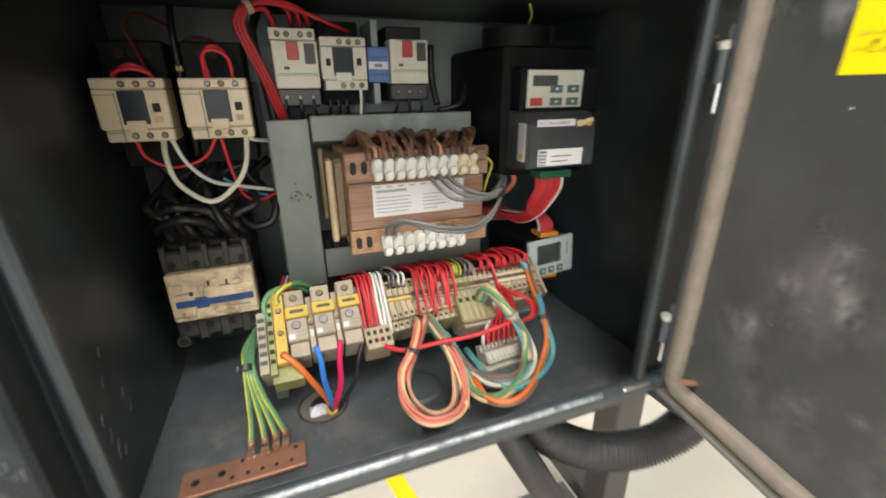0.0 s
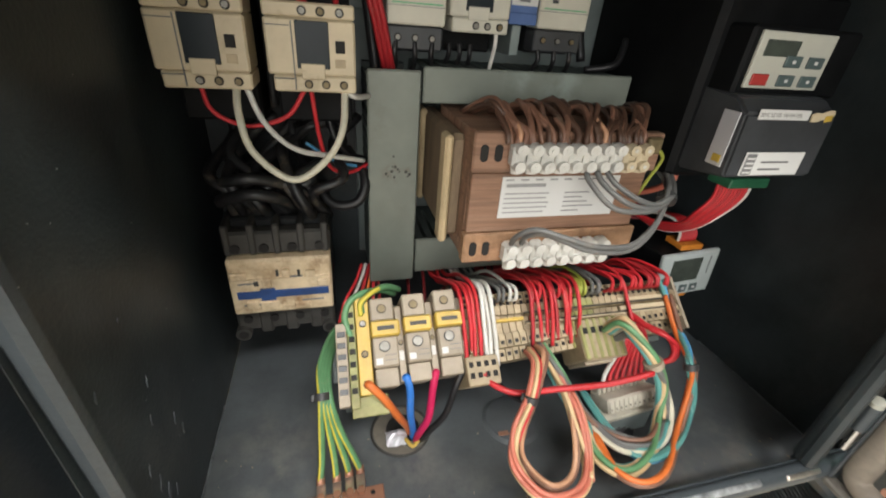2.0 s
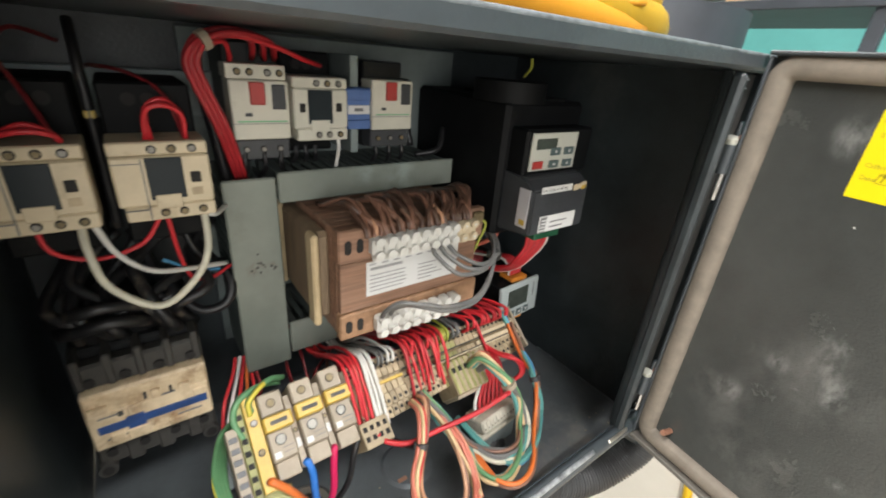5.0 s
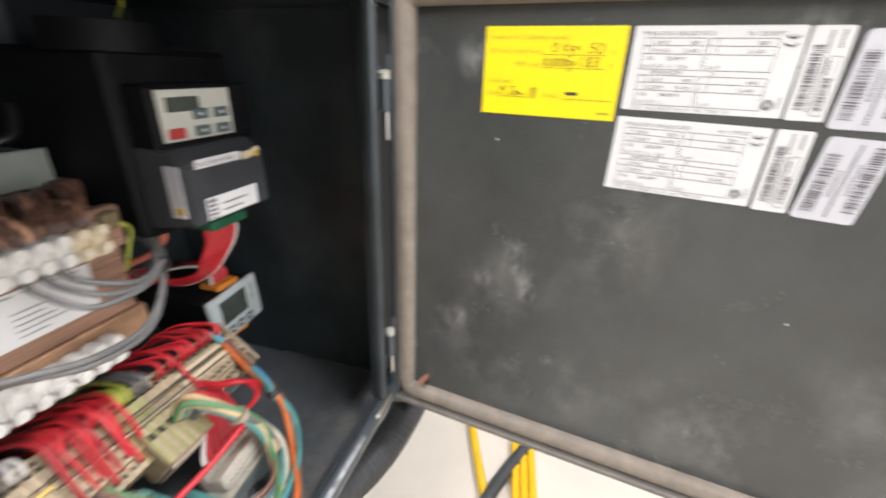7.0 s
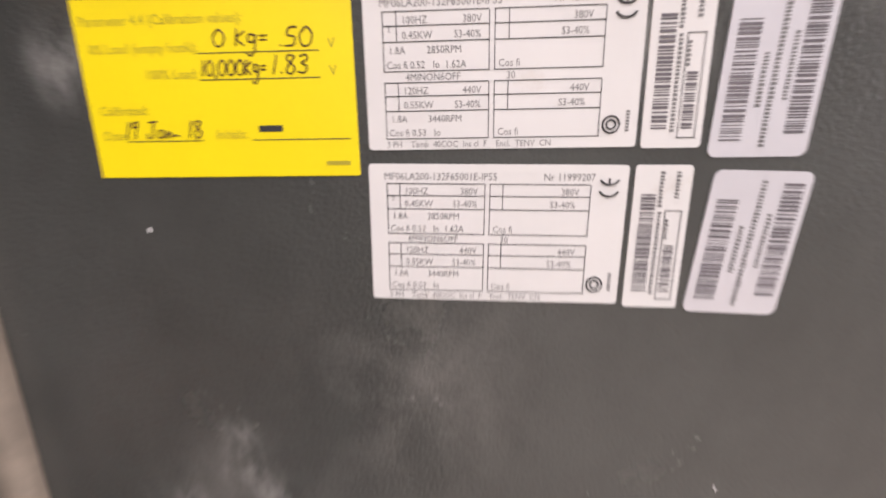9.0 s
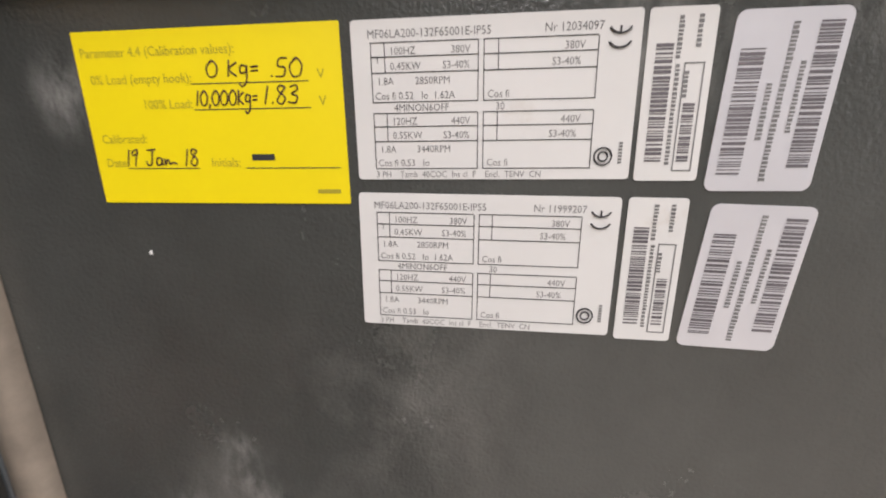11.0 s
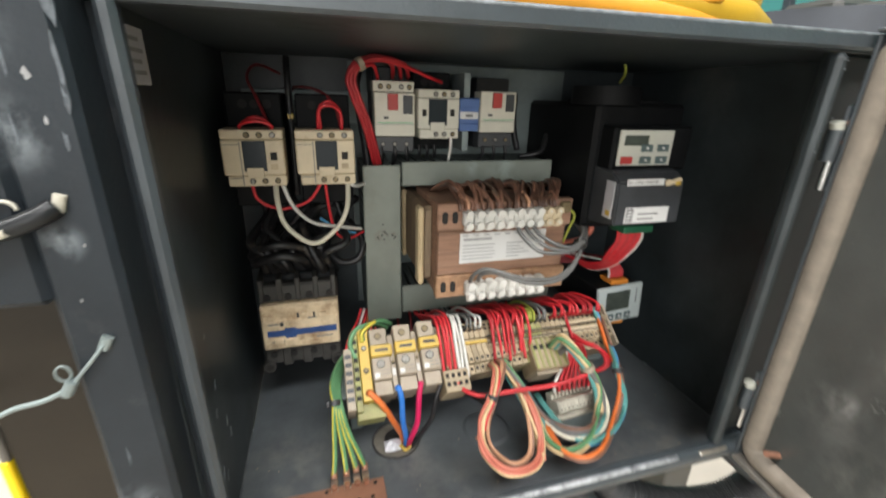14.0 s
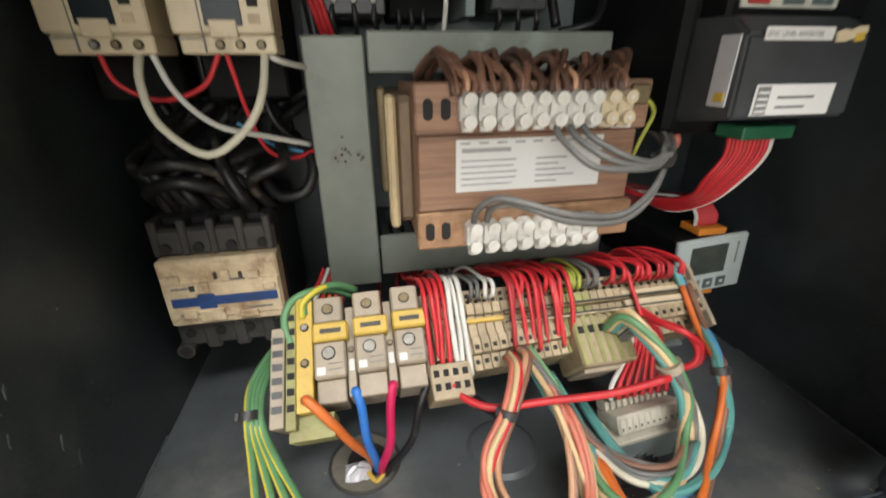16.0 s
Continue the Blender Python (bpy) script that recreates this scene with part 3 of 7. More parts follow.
# The door hangs on the right flange and stands open a little short of square.
door = empty("door", "", "")
door.parent = cabinet
DU = Vector((-0.1316, -0.9913, 0))
DM = Matrix(((DU.x, -DU.y, 0, 0.328), (DU.y, DU.x, 0, 0.234), (0, 0, 1, 0), (0, 0, 0, 1)))
U0, U1, DZ0, DZ1 = 0.005, 0.476, 0.916, 1.2955
door.name = "door"
part("door_sheet", newbox(U0, U1, 0, 0.002, DZ0, DZ1, 0.0005, DM), DOORPAINT, door, "dark grey painted inner face with dust smudges")
for dims, mat in (((U0, U1, -0.012, -0.0003, DZ1 - 0.0030, DZ1), PAINT), ((U0, U1, -0.0115, -0.0003, DZ0 - 0.0018, DZ0 + 0.0036), DOORLIP), ((U0 - 0.001, U0 + 0.0018, -0.0085, -0.0003, DZ0 + 0.0042, DZ1 - 0.0035), PAINT), ((U1 - 0.0025, U1, -0.011, -0.0003, DZ0 + 0.0042, DZ1 - 0.0035), PAINT)):
    part("door_lip", newbox(*dims, 0.0010, DM), mat, door, "dusty turned edge of the door" if mat is DOORLIP else "")


def gasket(u0, u1, z0, z1, corner):
    """A foam seal with a round back that runs round the door."""
    ring = []
    for cu, cz, a0 in ((u1 - corner, z1 - corner, 0), (u0 + corner, z1 - corner, 90), (u0 + corner, z0 + corner, 180), (u1 - corner, z0 + corner, 270)):
        for k in range(6):
            a = radians(a0 + 18 * k)
            ring.append((cu, cz, math.cos(a), math.sin(a)))
    profile = [(-0.0082, -0.0004), (-0.0082, -0.006), (-0.0055, -0.0088), (0.0, -0.0098), (0.0055, -0.0088), (0.0082, -0.006), (0.0082, -0.0004)]
    bm, verts = bmesh.new(), []
    for cu, cz, c, s in ring:
        for off, d in profile:
            verts.append(DM @ Vector((cu + (corner + off) * c, d, cz + (corner + off) * s)))
    n, m = len(ring), len(profile)
    add(bm, verts, [(i * m + k, i * m + k + 1, ((i + 1) % n) * m + k + 1, ((i + 1) % n) * m + k) for i in range(n) for k in range(m - 1)], True)
    bmesh.ops.recalc_face_normals(bm, faces=bm.faces)
    return bm


part("gasket", gasket(U0 + 0.0095, U1 - 0.0105, DZ0 + 0.0135, DZ1 - 0.0100, 0.010), GASKET, door, "grey-brown foam door seal, dirty")
pin = rod(bmesh.new(), DM @ Vector((0.036, -0.0004, 0.9475)), DM @ Vector((0.036, -0.014, 0.951)), 0.0028, 10)
part("stud", pin, COPPER, door, "copper-coloured earth stud")
knob = rod(bmesh.new(), DM @ Vector((0.460, -0.0004, 0.968)), DM @ Vector((0.460, -0.003, 0.968)), 0.0115, 24)
nut = part("lock_nut", knob, DULLZINC, door, "dull metal lock nut")
part("hexagon", rod(bmesh.new(), DM @ Vector((0.460, -0.003, 0.968)), DM @ Vector((0.460, -0.0105, 0.968)), 0.0098, 6, 0.0092), ZINC, nut)
part("barrel", rod(bmesh.new(), DM @ Vector((0.460, -0.0105, 0.968)), DM @ Vector((0.460, -0.0125, 0.968)), 0.0055, 14), DULLZINC, nut)
rng = random.Random(31)
for u, z, r in ((0.3775, 1.123, 0.0016), (0.349, 1.2494, 0.0010), (0.4255, 1.1556, 0.0024), (0.297, 1.090, 0.0006), (0.3595, 1.0657, 0.0006), (0.090, 1.190, 0.0007), (0.425, 0.981, 0.0012)):
    chip = bmesh.new()
    edge = [DM @ Vector((u + r * rng.uniform(0.5, 1.1) * math.cos(a), -0.0005, z + 1.5 * r * rng.uniform(0.5, 1.1) * math.sin(a))) for a in (radians(40 * k) for k in range(9))]
    flat = [DM @ (DM.inverted() @ p + Vector((0, 0.0006, 0))) for p in edge]
    add(chip, edge + flat, [tuple(range(9))] + [(k, k + 9, (k + 1) % 9 + 9, (k + 1) % 9) for k in range(9)])
    part("paint_chip", chip, PAPER, door, "white chip in the paint")
for z in (1.2294, 0.998):
    hinge = part("hinge", rod(bmesh.new(), (0.3148, YF - 0.0078, z - 0.001), (0.3148, YF - 0.0078, z - 0.024), 0.0050, 14), PAINT, cabinet, "painted hinge with bright pin and screws")
    part("cap", rod(bmesh.new(), (0.3130, YF - 0.0080, z + 0.0045), (0.3148, YF - 0.0078, z - 0.0008), 0.0046, 12), KEYFACE, hinge, "pale plastic hinge cap")
    part("pin", rod(bmesh.new(), (0.3158, YF - 0.0088, z - 0.0242), (0.3158, YF - 0.0088, z - 0.046), 0.0026, 10), STEEL, hinge)
    part("leaf", newbox(0.3165, 0.3225, YF - 0.0105, YF - 0.0085, z - 0.046, z + 0.016, 0.0006), PAINT, hinge)
    for dz in (0.004, -0.010):
        part("screw", rod(bmesh.new(), (0.3225, YF - 0.0100, z + dz), (0.3215, YF - 0.0130, z + dz), 0.0034, 12, 0.0026), COPPER, hinge)
rng = random.Random(21)
chips = bmesh.new()
for i in range(6):
    x, z = rng.uniform(0.294, 0.304), 1.275 - 0.1 * rng.random() ** 2
    rod(chips, (x, YF - 0.0099, z), (x, YF - 0.0103, z + rng.uniform(-0.001, 0.001)), rng.uniform(0.0003, 0.0009), 6)
tagged(part("paint_chips", chips, WORN, cabinet), "chipped pale spots in the flange paint", kind="stuff")


# ---- stickers on the door ----
def on_door(u, z, depth=-0.0006, turn=0):
    """A place on the door's inner face: x along the door, y up, facing into the cabinet."""
    return DM @ pose(u, depth, z, 90, 0, 0) @ pose(0, 0, 0, 0, 0, turn)


def sheet(name, u0, u1, z0, z1, mat, label, category, turn=0.0, group="", shear=0.0, round_off=0.0004):
    thing = empty(name, label, category, group)
    m = on_door(u0, z0, 0, turn)
    w, h, rim = u1 - u0, z1 - z0, []
    for cx, cy, a0 in ((w - round_off, h - round_off, 0), (round_off, h - round_off, 90), (round_off, round_off, 180), (w - round_off, round_off, 270)):
        rim += [(cx + round_off * math.cos(radians(a0 + 22.5 * k)), cy + round_off * math.sin(radians(a0 + 22.5 * k))) for k in range(5)]
    bm, n = bmesh.new(), len(rim)
    add(bm, [m @ Vector((x + shear * y, y, d)) for d in (0, 0.0004) for x, y in rim], [tuple(range(n))[::-1], tuple(range(n, 2 * n))] + [(k, (k + 1) % n, (k + 1) % n + n, k + n) for k in range(n)])
    part("sheet", bm, mat, thing)
    return thing, m @ Matrix.Translation((0, 0, 0.0005))


def bar(parent, m, x0, x1, y0, y1, mat=None, name="printed_bar"):
    return part(name, newbox(x0, x1, y0, y1, 0, 0.00005, 0.00001, m), mat or INK, parent)


yellow, YM = sheet("calibration_sticker", 0.0765, 0.1675, 1.2087, 1.2644, YELLOWPAPER, "yellow calibration sticker with handwritten values, stuck on the door", "sticker", 0.0)
for body, x, y, size in (("Parameter 4.4 (Calibration values):", 0.002, 0.0478, 0.0042), ("0% Load (empty hook):", 0.004, 0.0395, 0.0042), ("V", 0.083, 0.0395, 0.0042), ("100% Load:", 0.0215, 0.0315, 0.0042), ("V", 0.083, 0.0315, 0.0042), ("Calibrated:", 0.0035, 0.0205, 0.0042), ("Date:", 0.0035, 0.0125, 0.0042), ("Initials:", 0.043, 0.0125, 0.0042)):
    text(body, size, YM @ Matrix.Translation((x, y, 0)), OLIVEINK, yellow, "print", squeeze=0.92)
# Pen strokes of the handwriting, each character in a box one unit high.
PEN = {
    "0": (0.75, [[(0.35, 1), (0.05, 0.6), (0.2, 0.05), (0.55, 0.1), (0.65, 0.6), (0.4, 0.98), (0.2, 0.9)]]),
    "1": (0.40, [[(0.25, 1), (0.12, 0)]]),
    "3": (0.65, [[(0.1, 0.9), (0.4, 1), (0.5, 0.75), (0.2, 0.55), (0.5, 0.4), (0.4, 0.05), (0.02, 0.1)]]),
    "5": (0.70, [[(0.6, 1), (0.22, 0.97), (0.15, 0.6), (0.5, 0.5), (0.45, 0.08), (0.05, 0.05)]]),
    "7": (0.55, [[(0.05, 0.85), (0.4, 1.0), (0.42, 0.75), (0.3, 0.4), (0.25, 0)], [(0.05, 0.85), (0.12, 0.65), (0.4, 0.75)]]),
    "8": (0.65, [[(0.5, 0.9), (0.2, 1), (0.1, 0.75), (0.5, 0.35), (0.35, 0), (0.08, 0.15), (0.2, 0.45), (0.5, 0.9)]]),
    "K": (0.65, [[(0.12, 1), (0.08, 0)], [(0.55, 0.85), (0.12, 0.45), (0.55, 0.02)]]),
    "g": (0.65, [[(0.45, 0.6), (0.15, 0.65), (0.1, 0.25), (0.4, 0.25), (0.48, 0.65), (0.45, -0.3), (0.2, -0.6), (0.05, -0.4)]]),
    "J": (0.70, [[(0.15, 0.95), (0.75, 1)], [(0.5, 1), (0.42, 0.15), (0.15, 0.05), (0.05, 0.3)]]),
    "a": (0.62, [[(0.42, 0.45), (0.15, 0.48), (0.1, 0.08), (0.38, 0.1), (0.45, 0.45), (0.5, 0.03)]]),
    "n": (0.95, [[(0.05, 0.45), (0.08, 0.05), (0.25, 0.4), (0.4, 0.1), (0.6, 0.2), (0.9, 0.12)]]),
    "=": (0.55, [[(0.05, 0.55), (0.45, 0.58)], [(0.05, 0.3), (0.45, 0.33)]]),
    ".": (0.30, [[(0.1, 0.05), (0.17, 0.1)]]),
    ",": (0.28, [[(0.14, 0.1), (0.05, -0.25)]]),
    " ": (0.45, []),
}


def handwrite(words, x0, x1, y, tall, r=0.00030):
    """Pen strokes that fill the line from x0 to x1."""
    scale = (x1 - x0) / sum(PEN[c][0] for c in words)
    x = x0
    for c in words:
        width, lines = PEN[c]
        if lines:
            bm = bmesh.new()
            for pts in lines:
                sweep(bm, [YM @ Vector((x + scale * px + 0.12 * tall * py, y + tall * py, -0.0001)) for px, py in pts], r, 6, 4)
            part("handwriting", bm, PENINK, yellow)
        x += scale * width


handwrite("0 Kg=", 0.0455, 0.0640, 0.0408, 0.0050)
handwrite(".50", 0.0670, 0.0785, 0.0402, 0.0056)
handwrite("10,000Kg=", 0.0405, 0.0625, 0.0322, 0.0046)
handwrite("1.83", 0.0640, 0.0765, 0.0322, 0.0056)
handwrite("17 Jan 18", 0.0110, 0.0385, 0.0128, 0.0056)
for x0, x1, y in ((0.040, 0.080, 0.0388), (0.040, 0.080, 0.0308), (0.0115, 0.0385, 0.0118), (0.0555, 0.0885, 0.0118)):
    bar(yellow, YM, x0, x1, y, y + 0.0003, INK, "ruled_line")
bar(yellow, YM, 0.058, 0.066, 0.0145, 0.0165, INK, "handwriting")
bar(yellow, YM, 0.080, 0.088, 0.0035, 0.0048, OLIVEINK)


def motor_plate(u0, u1, z0, z1, turn, serial):
    thing, m = sheet("motor_plate", u0, u1, z0, z1, PAPER, "white motor data plate with printed table, stuck on the door", "label", turn, "motor labels on the door", 0.0, 0.0012)
    w, h = u1 - u0, z1 - z0
    f = lambda x, y: m @ Matrix.Translation((x * w, y * h, 0))
    put = lambda s, x, y, size=0.0031: text(s, size, f(x, y), GREYINK, thing, "print", squeeze=0.9)
    put("MF06LA200-132F65001E-IP55", 0.06, 0.89, 0.0034), put("Nr " + serial, 0.68, 0.89, 0.0034)
    for base, hz, kw, rpm, cos in ((0.50, "100HZ", "0.45KW", "2850RPM", "0.52   Io  1.62A"), (0.07, "120HZ", "0.55KW", "3440RPM", "0.53   Io")):
        for x0, x1 in ((0.07, 0.455), (0.475, 0.86)):
            for y0, y1 in ((0.0, 0.18), (0.18, 0.275), (0.275, 0.36)):
                for a, b, c, d in ((x0, x1, base + y0, base + y0), (x0, x1, base + y1, base + y1)):
                    bar(thing, m, a * w, b * w, c * h, c * h + 0.00028, INK, "ruled_line")
            for xx in (x0, x1):
                bar(thing, m, xx * w, xx * w + 0.00028, base * h, (base + 0.36) * h, INK, "ruled_line")
            bar(thing, m, (x0 + 0.05) * w, (x0 + 0.05) * w + 0.00028, (base + 0.18) * h, (base + 0.36) * h, INK, "ruled_line")
        put(hz, 0.14, base + 0.29), put(kw, 0.14, base + 0.2), put("1.8A", 0.09, base + 0.11), put(rpm, 0.23, base + 0.11), put("Cos fi " + cos, 0.08, base + 0.02)
        put("380V" if base > 0.3 else "440V", 0.36, base + 0.29), put("S3-40%", 0.33, base + 0.2), put("380V" if base > 0.3 else "440V", 0.75, base + 0.29), put("S3-40%", 0.71, base + 0.2), put("Cos fi", 0.49, base + 0.02)
    put("Y", 0.085, 0.74), put("4MINON6OFF", 0.15, 0.445), put("30", 0.52, 0.445)
    put("3 PH    Tamb  40COC  Ins cl  F    Encl.  TENV  CN", 0.07, 0.015, 0.0028)
    for y in (0.875, 0.795):
        arc = bmesh.new()
        sweep(arc, [m @ Vector((0.930 * w + 0.0031 * math.cos(a), y * h + 0.0020 + 0.0024 * math.sin(a), 0.0001)) for a in (radians(200 + 17.5 * k) for k in range(9))], 0.00036, 4, 2)
        part("approval_mark", arc, INK, thing)
    bar(thing, m, 0.930 * w - 0.0003, 0.930 * w + 0.0003, 0.875 * h - 0.0003, 0.875 * h + 0.0016, INK, "approval_mark")
    for r in (0.0026, 0.0014):
        ring = bmesh.new()
        sweep(ring, [m @ Vector((0.905 * w + r * math.cos(a), 0.145 * h + r * math.sin(a), 0.0001)) for a in (radians(40 * k) for k in range(10))], 0.0003, 4, 2)
        part("approval_mark", ring, INK, thing)
    for k in range(7):
        bar(thing, m, 0.957 * w, 0.970 * w, (0.10 + 0.02 * k) * h, (0.113 + 0.02 * k) * h, GREYINK)
    return thing


motor_plate(0.171, 0.256, 1.2168, 1.2642, 0, "12034097")
motor_plate(0.1697, 0.2543, 1.1655, 1.2125, -0.9, "11999207")


def barcode(name, u0, u1, z0, z1, mat, label, turn, blocks, shear=0.0):
    """A label turned on its side: each block is a column of code bars (x0, x1, y0, y1), with bars stacked upwards."""
    thing, m = sheet(name, u0, u1, z0, z1, mat, label, "label", turn, "motor labels on the door", shear, 0.0026 if mat is SILVER else 0.0012)
    w, h = u1 - u0, z1 - z0
    rnd = random.Random(name + str(u0))
    for x0, x1, y0, y1, kind in blocks:
        y = y0 * h
        bm = bmesh.new()
        while y < y1 * h:
            t = rnd.choice((0.0003, 0.0005, 0.0009)) if kind == "code" else rnd.choice((0.0006, 0.0009))
            if kind == "code":
                box(bm, x0 * w + shear * y, x1 * w + shear * y, y, y + t, 0, 0.00005, 0.00001, m)
            else:
                box(bm, x0 * w + shear * y, (x0 + (x1 - x0) * rnd.uniform(0.8, 1)) * w + shear * y, y, y + t, 0, 0.00005, 0.00001, m)
            y += t + (rnd.choice((0.0003, 0.0004, 0.0007)) if kind == "code" else 0.0004)
        tagged(part("bar_code" if kind == "code" else "printed_bar", bm, INKCODE if kind == "code" else GREYINK, thing), kind="stuff")
    if mat is PAPER:
        for x0, y0, x1, y1 in frame_of_code:
            bar(thing, m, x0 * w, x1 * w, y0 * h, y1 * h, GREYINK, "ruled_line")
    return thing


small = [(0.14, 0.40, 0.12, 0.80, "code"), (0.46, 0.53, 0.10, 0.68, "bars"), (0.64, 0.82, 0.12, 0.46, "code"), (0.60, 0.68, 0.50, 0.64, "bars"), (0.44, 0.52, 0.72, 0.95, "bars"), (0.72, 0.80, 0.78, 0.95, "bars")]
frame_of_code = ((0.585, 0.06, 0.89, 0.068), (0.585, 0.69, 0.89, 0.698), (0.585, 0.06, 0.605, 0.698), (0.87, 0.06, 0.89, 0.698))
big = [(0.09, 0.31, 0.10, 0.80, "code"), (0.385, 0.44, 0.30, 0.62, "bars"), (0.50, 0.56, 0.06, 0.92, "bars"), (0.64, 0.69, 0.34, 0.72, "bars"), (0.73, 0.93, 0.14, 0.93, "code")]
barcode("barcode_label", 0.2575, 0.2757, 1.2163, 1.2640, PAPER, "narrow white label with bar code and print, stuck on the door", 0, small)
barcode("barcode_label", 0.2563, 0.2742, 1.1632, 1.2112, PAPER, "narrow white label with bar code and print, stuck on the door", -0.8, small)
barcode("silver_label", 0.2780, 0.3075, 1.2132, 1.2625, SILVER, "silver label with two bar codes, stuck askew on the door", 0, big, 0.05)
barcode("silver_label", 0.2765, 0.3067, 1.1618, 1.2096, SILVER, "silver label with two bar codes, stuck askew on the door", -2.0, big, 0.07)

# A small data label on the left wall.
wall_label = empty("wall_label", "dull white data label on the cabinet's side wall", "label")
part("sheet", newbox(XL + 0.0002, XL + 0.0008, 0.264, 0.299, 1.245, 1.2735, 0.0002), SILVER, wall_label)
for i in range(4):
    part("printed_bar", newbox(XL + 0.0009, XL + 0.001, 0.268, 0.294 - 0.004 * (i % 2), 1.250 + 0.0055 * i, 1.2522 + 0.0055 * i, 0.00002), FAINTINK, wall_label)


# ---- devices on the back ----
def contactor(name, x0, x1, z0, z1, yf, label, cream, base_z, flap=True):
    """A contactor: dark base with terminals, cream front with a smoked window and two rows of screws."""
    c = empty(name, label, "contactor")
    w, h = x1 - x0, z1 - z0
    X, Z = lambda f: x0 + f * w, lambda f: z0 + f * h
    part("base", newbox(x0 + 0.001, x1 - 0.001, yf + 0.034, YB - 0.006, base_z[0], base_z[1], 0.0015), INVBLACK, c, "dusty black moulded base")
    body = bmesh.new()
    box(body, x0, x1, yf, yf + 0.033, Z(0.2), Z(0.83), 0.0012)
    part("upper_terminal_cover", newbox(x0, x1, yf + 0.0008, yf + 0.033, Z(0.835), z1, 0.001), cream, c)
    part("lower_terminal_cover", newbox(X(0.05), x1, yf + 0.0008, yf + 0.033, z0, Z(0.195), 0.001), cream, c)
    part("front", body, cream, c, "aged cream plastic front")
    lo = 0.33 if flap else 0.25
    part("window", newbox(X(lo), X(0.70), yf - 0.0006, yf + 0.001, Z(0.28), Z(0.81), 0.0004), WINDOW, c, "smoked dark window")
    box_fr = bmesh.new()
    box(box_fr, X(lo + 0.04), X(0.64), yf - 0.0012, yf + 0.001, Z(0.16), Z(0.34), 0.0005)
    part("tab", box_fr, cream, c)
    part("button", newbox(X(0.77), X(0.88), yf - 0.0006, yf + 0.001, Z(0.47), Z(0.61), 0.0003), HOLE, c)
    if flap:
        part("groove", newbox(X(0.285), X(0.30), yf - 0.0003, yf + 0.001, Z(0.02), Z(0.80), 0.0001), GREYINK, c)
        part("groove", newbox(X(0.05), X(0.28), yf - 0.0003, yf + 0.001, Z(0.15), Z(0.162), 0.0001), GREYINK, c)
        part("groove", newbox(X(0.0), X(0.28), yf - 0.0003, yf + 0.001, Z(0.74), Z(0.752), 0.0001), GREYINK, c)
        part("plate", newbox(X(0.76), X(0.88), yf - 0.0003, yf + 0.001, Z(0.3), Z(0.40), 0.0001), BEIGE, c)
    else:
        part("button", newbox(X(0.10), X(0.20), yf - 0.0006, yf + 0.001, Z(0.46), Z(0.60), 0.0003), HOLE, c)
    for f in (0.42, 0.62, 0.83):
        recess(c, (X(f), yf + 0.0006, Z(0.91)), 0.0026)
        recess(c, (X(f + 0.02), yf + 0.0006, Z(0.095)), 0.0026)
        part("terminal", rod(bmesh.new(), (X(f - 0.1), yf + 0.036, base_z[1] - 0.01), (X(f - 0.1), yf + 0.0335, base_z[1] - 0.01), 0.004, 12), HOLE, c)
    return c


G1 = "contactors side by side"
for x0, x1 in ((-0.136, -0.0858), (-0.0762, -0.025)):
    c = contactor("contactor", x0, x1, 1.1645, 1.213, 0.402, "aged cream contactor with smoked window on black base", CREAM, (1.139, 1.243))
    tagged(c, group=G1)
contactor("small_contactor", 0.0425, 0.0865, 1.2025, 1.2505, 0.438, "small ivory contactor between the motor breakers", IVORY, (1.188, 1.268), flap=False)


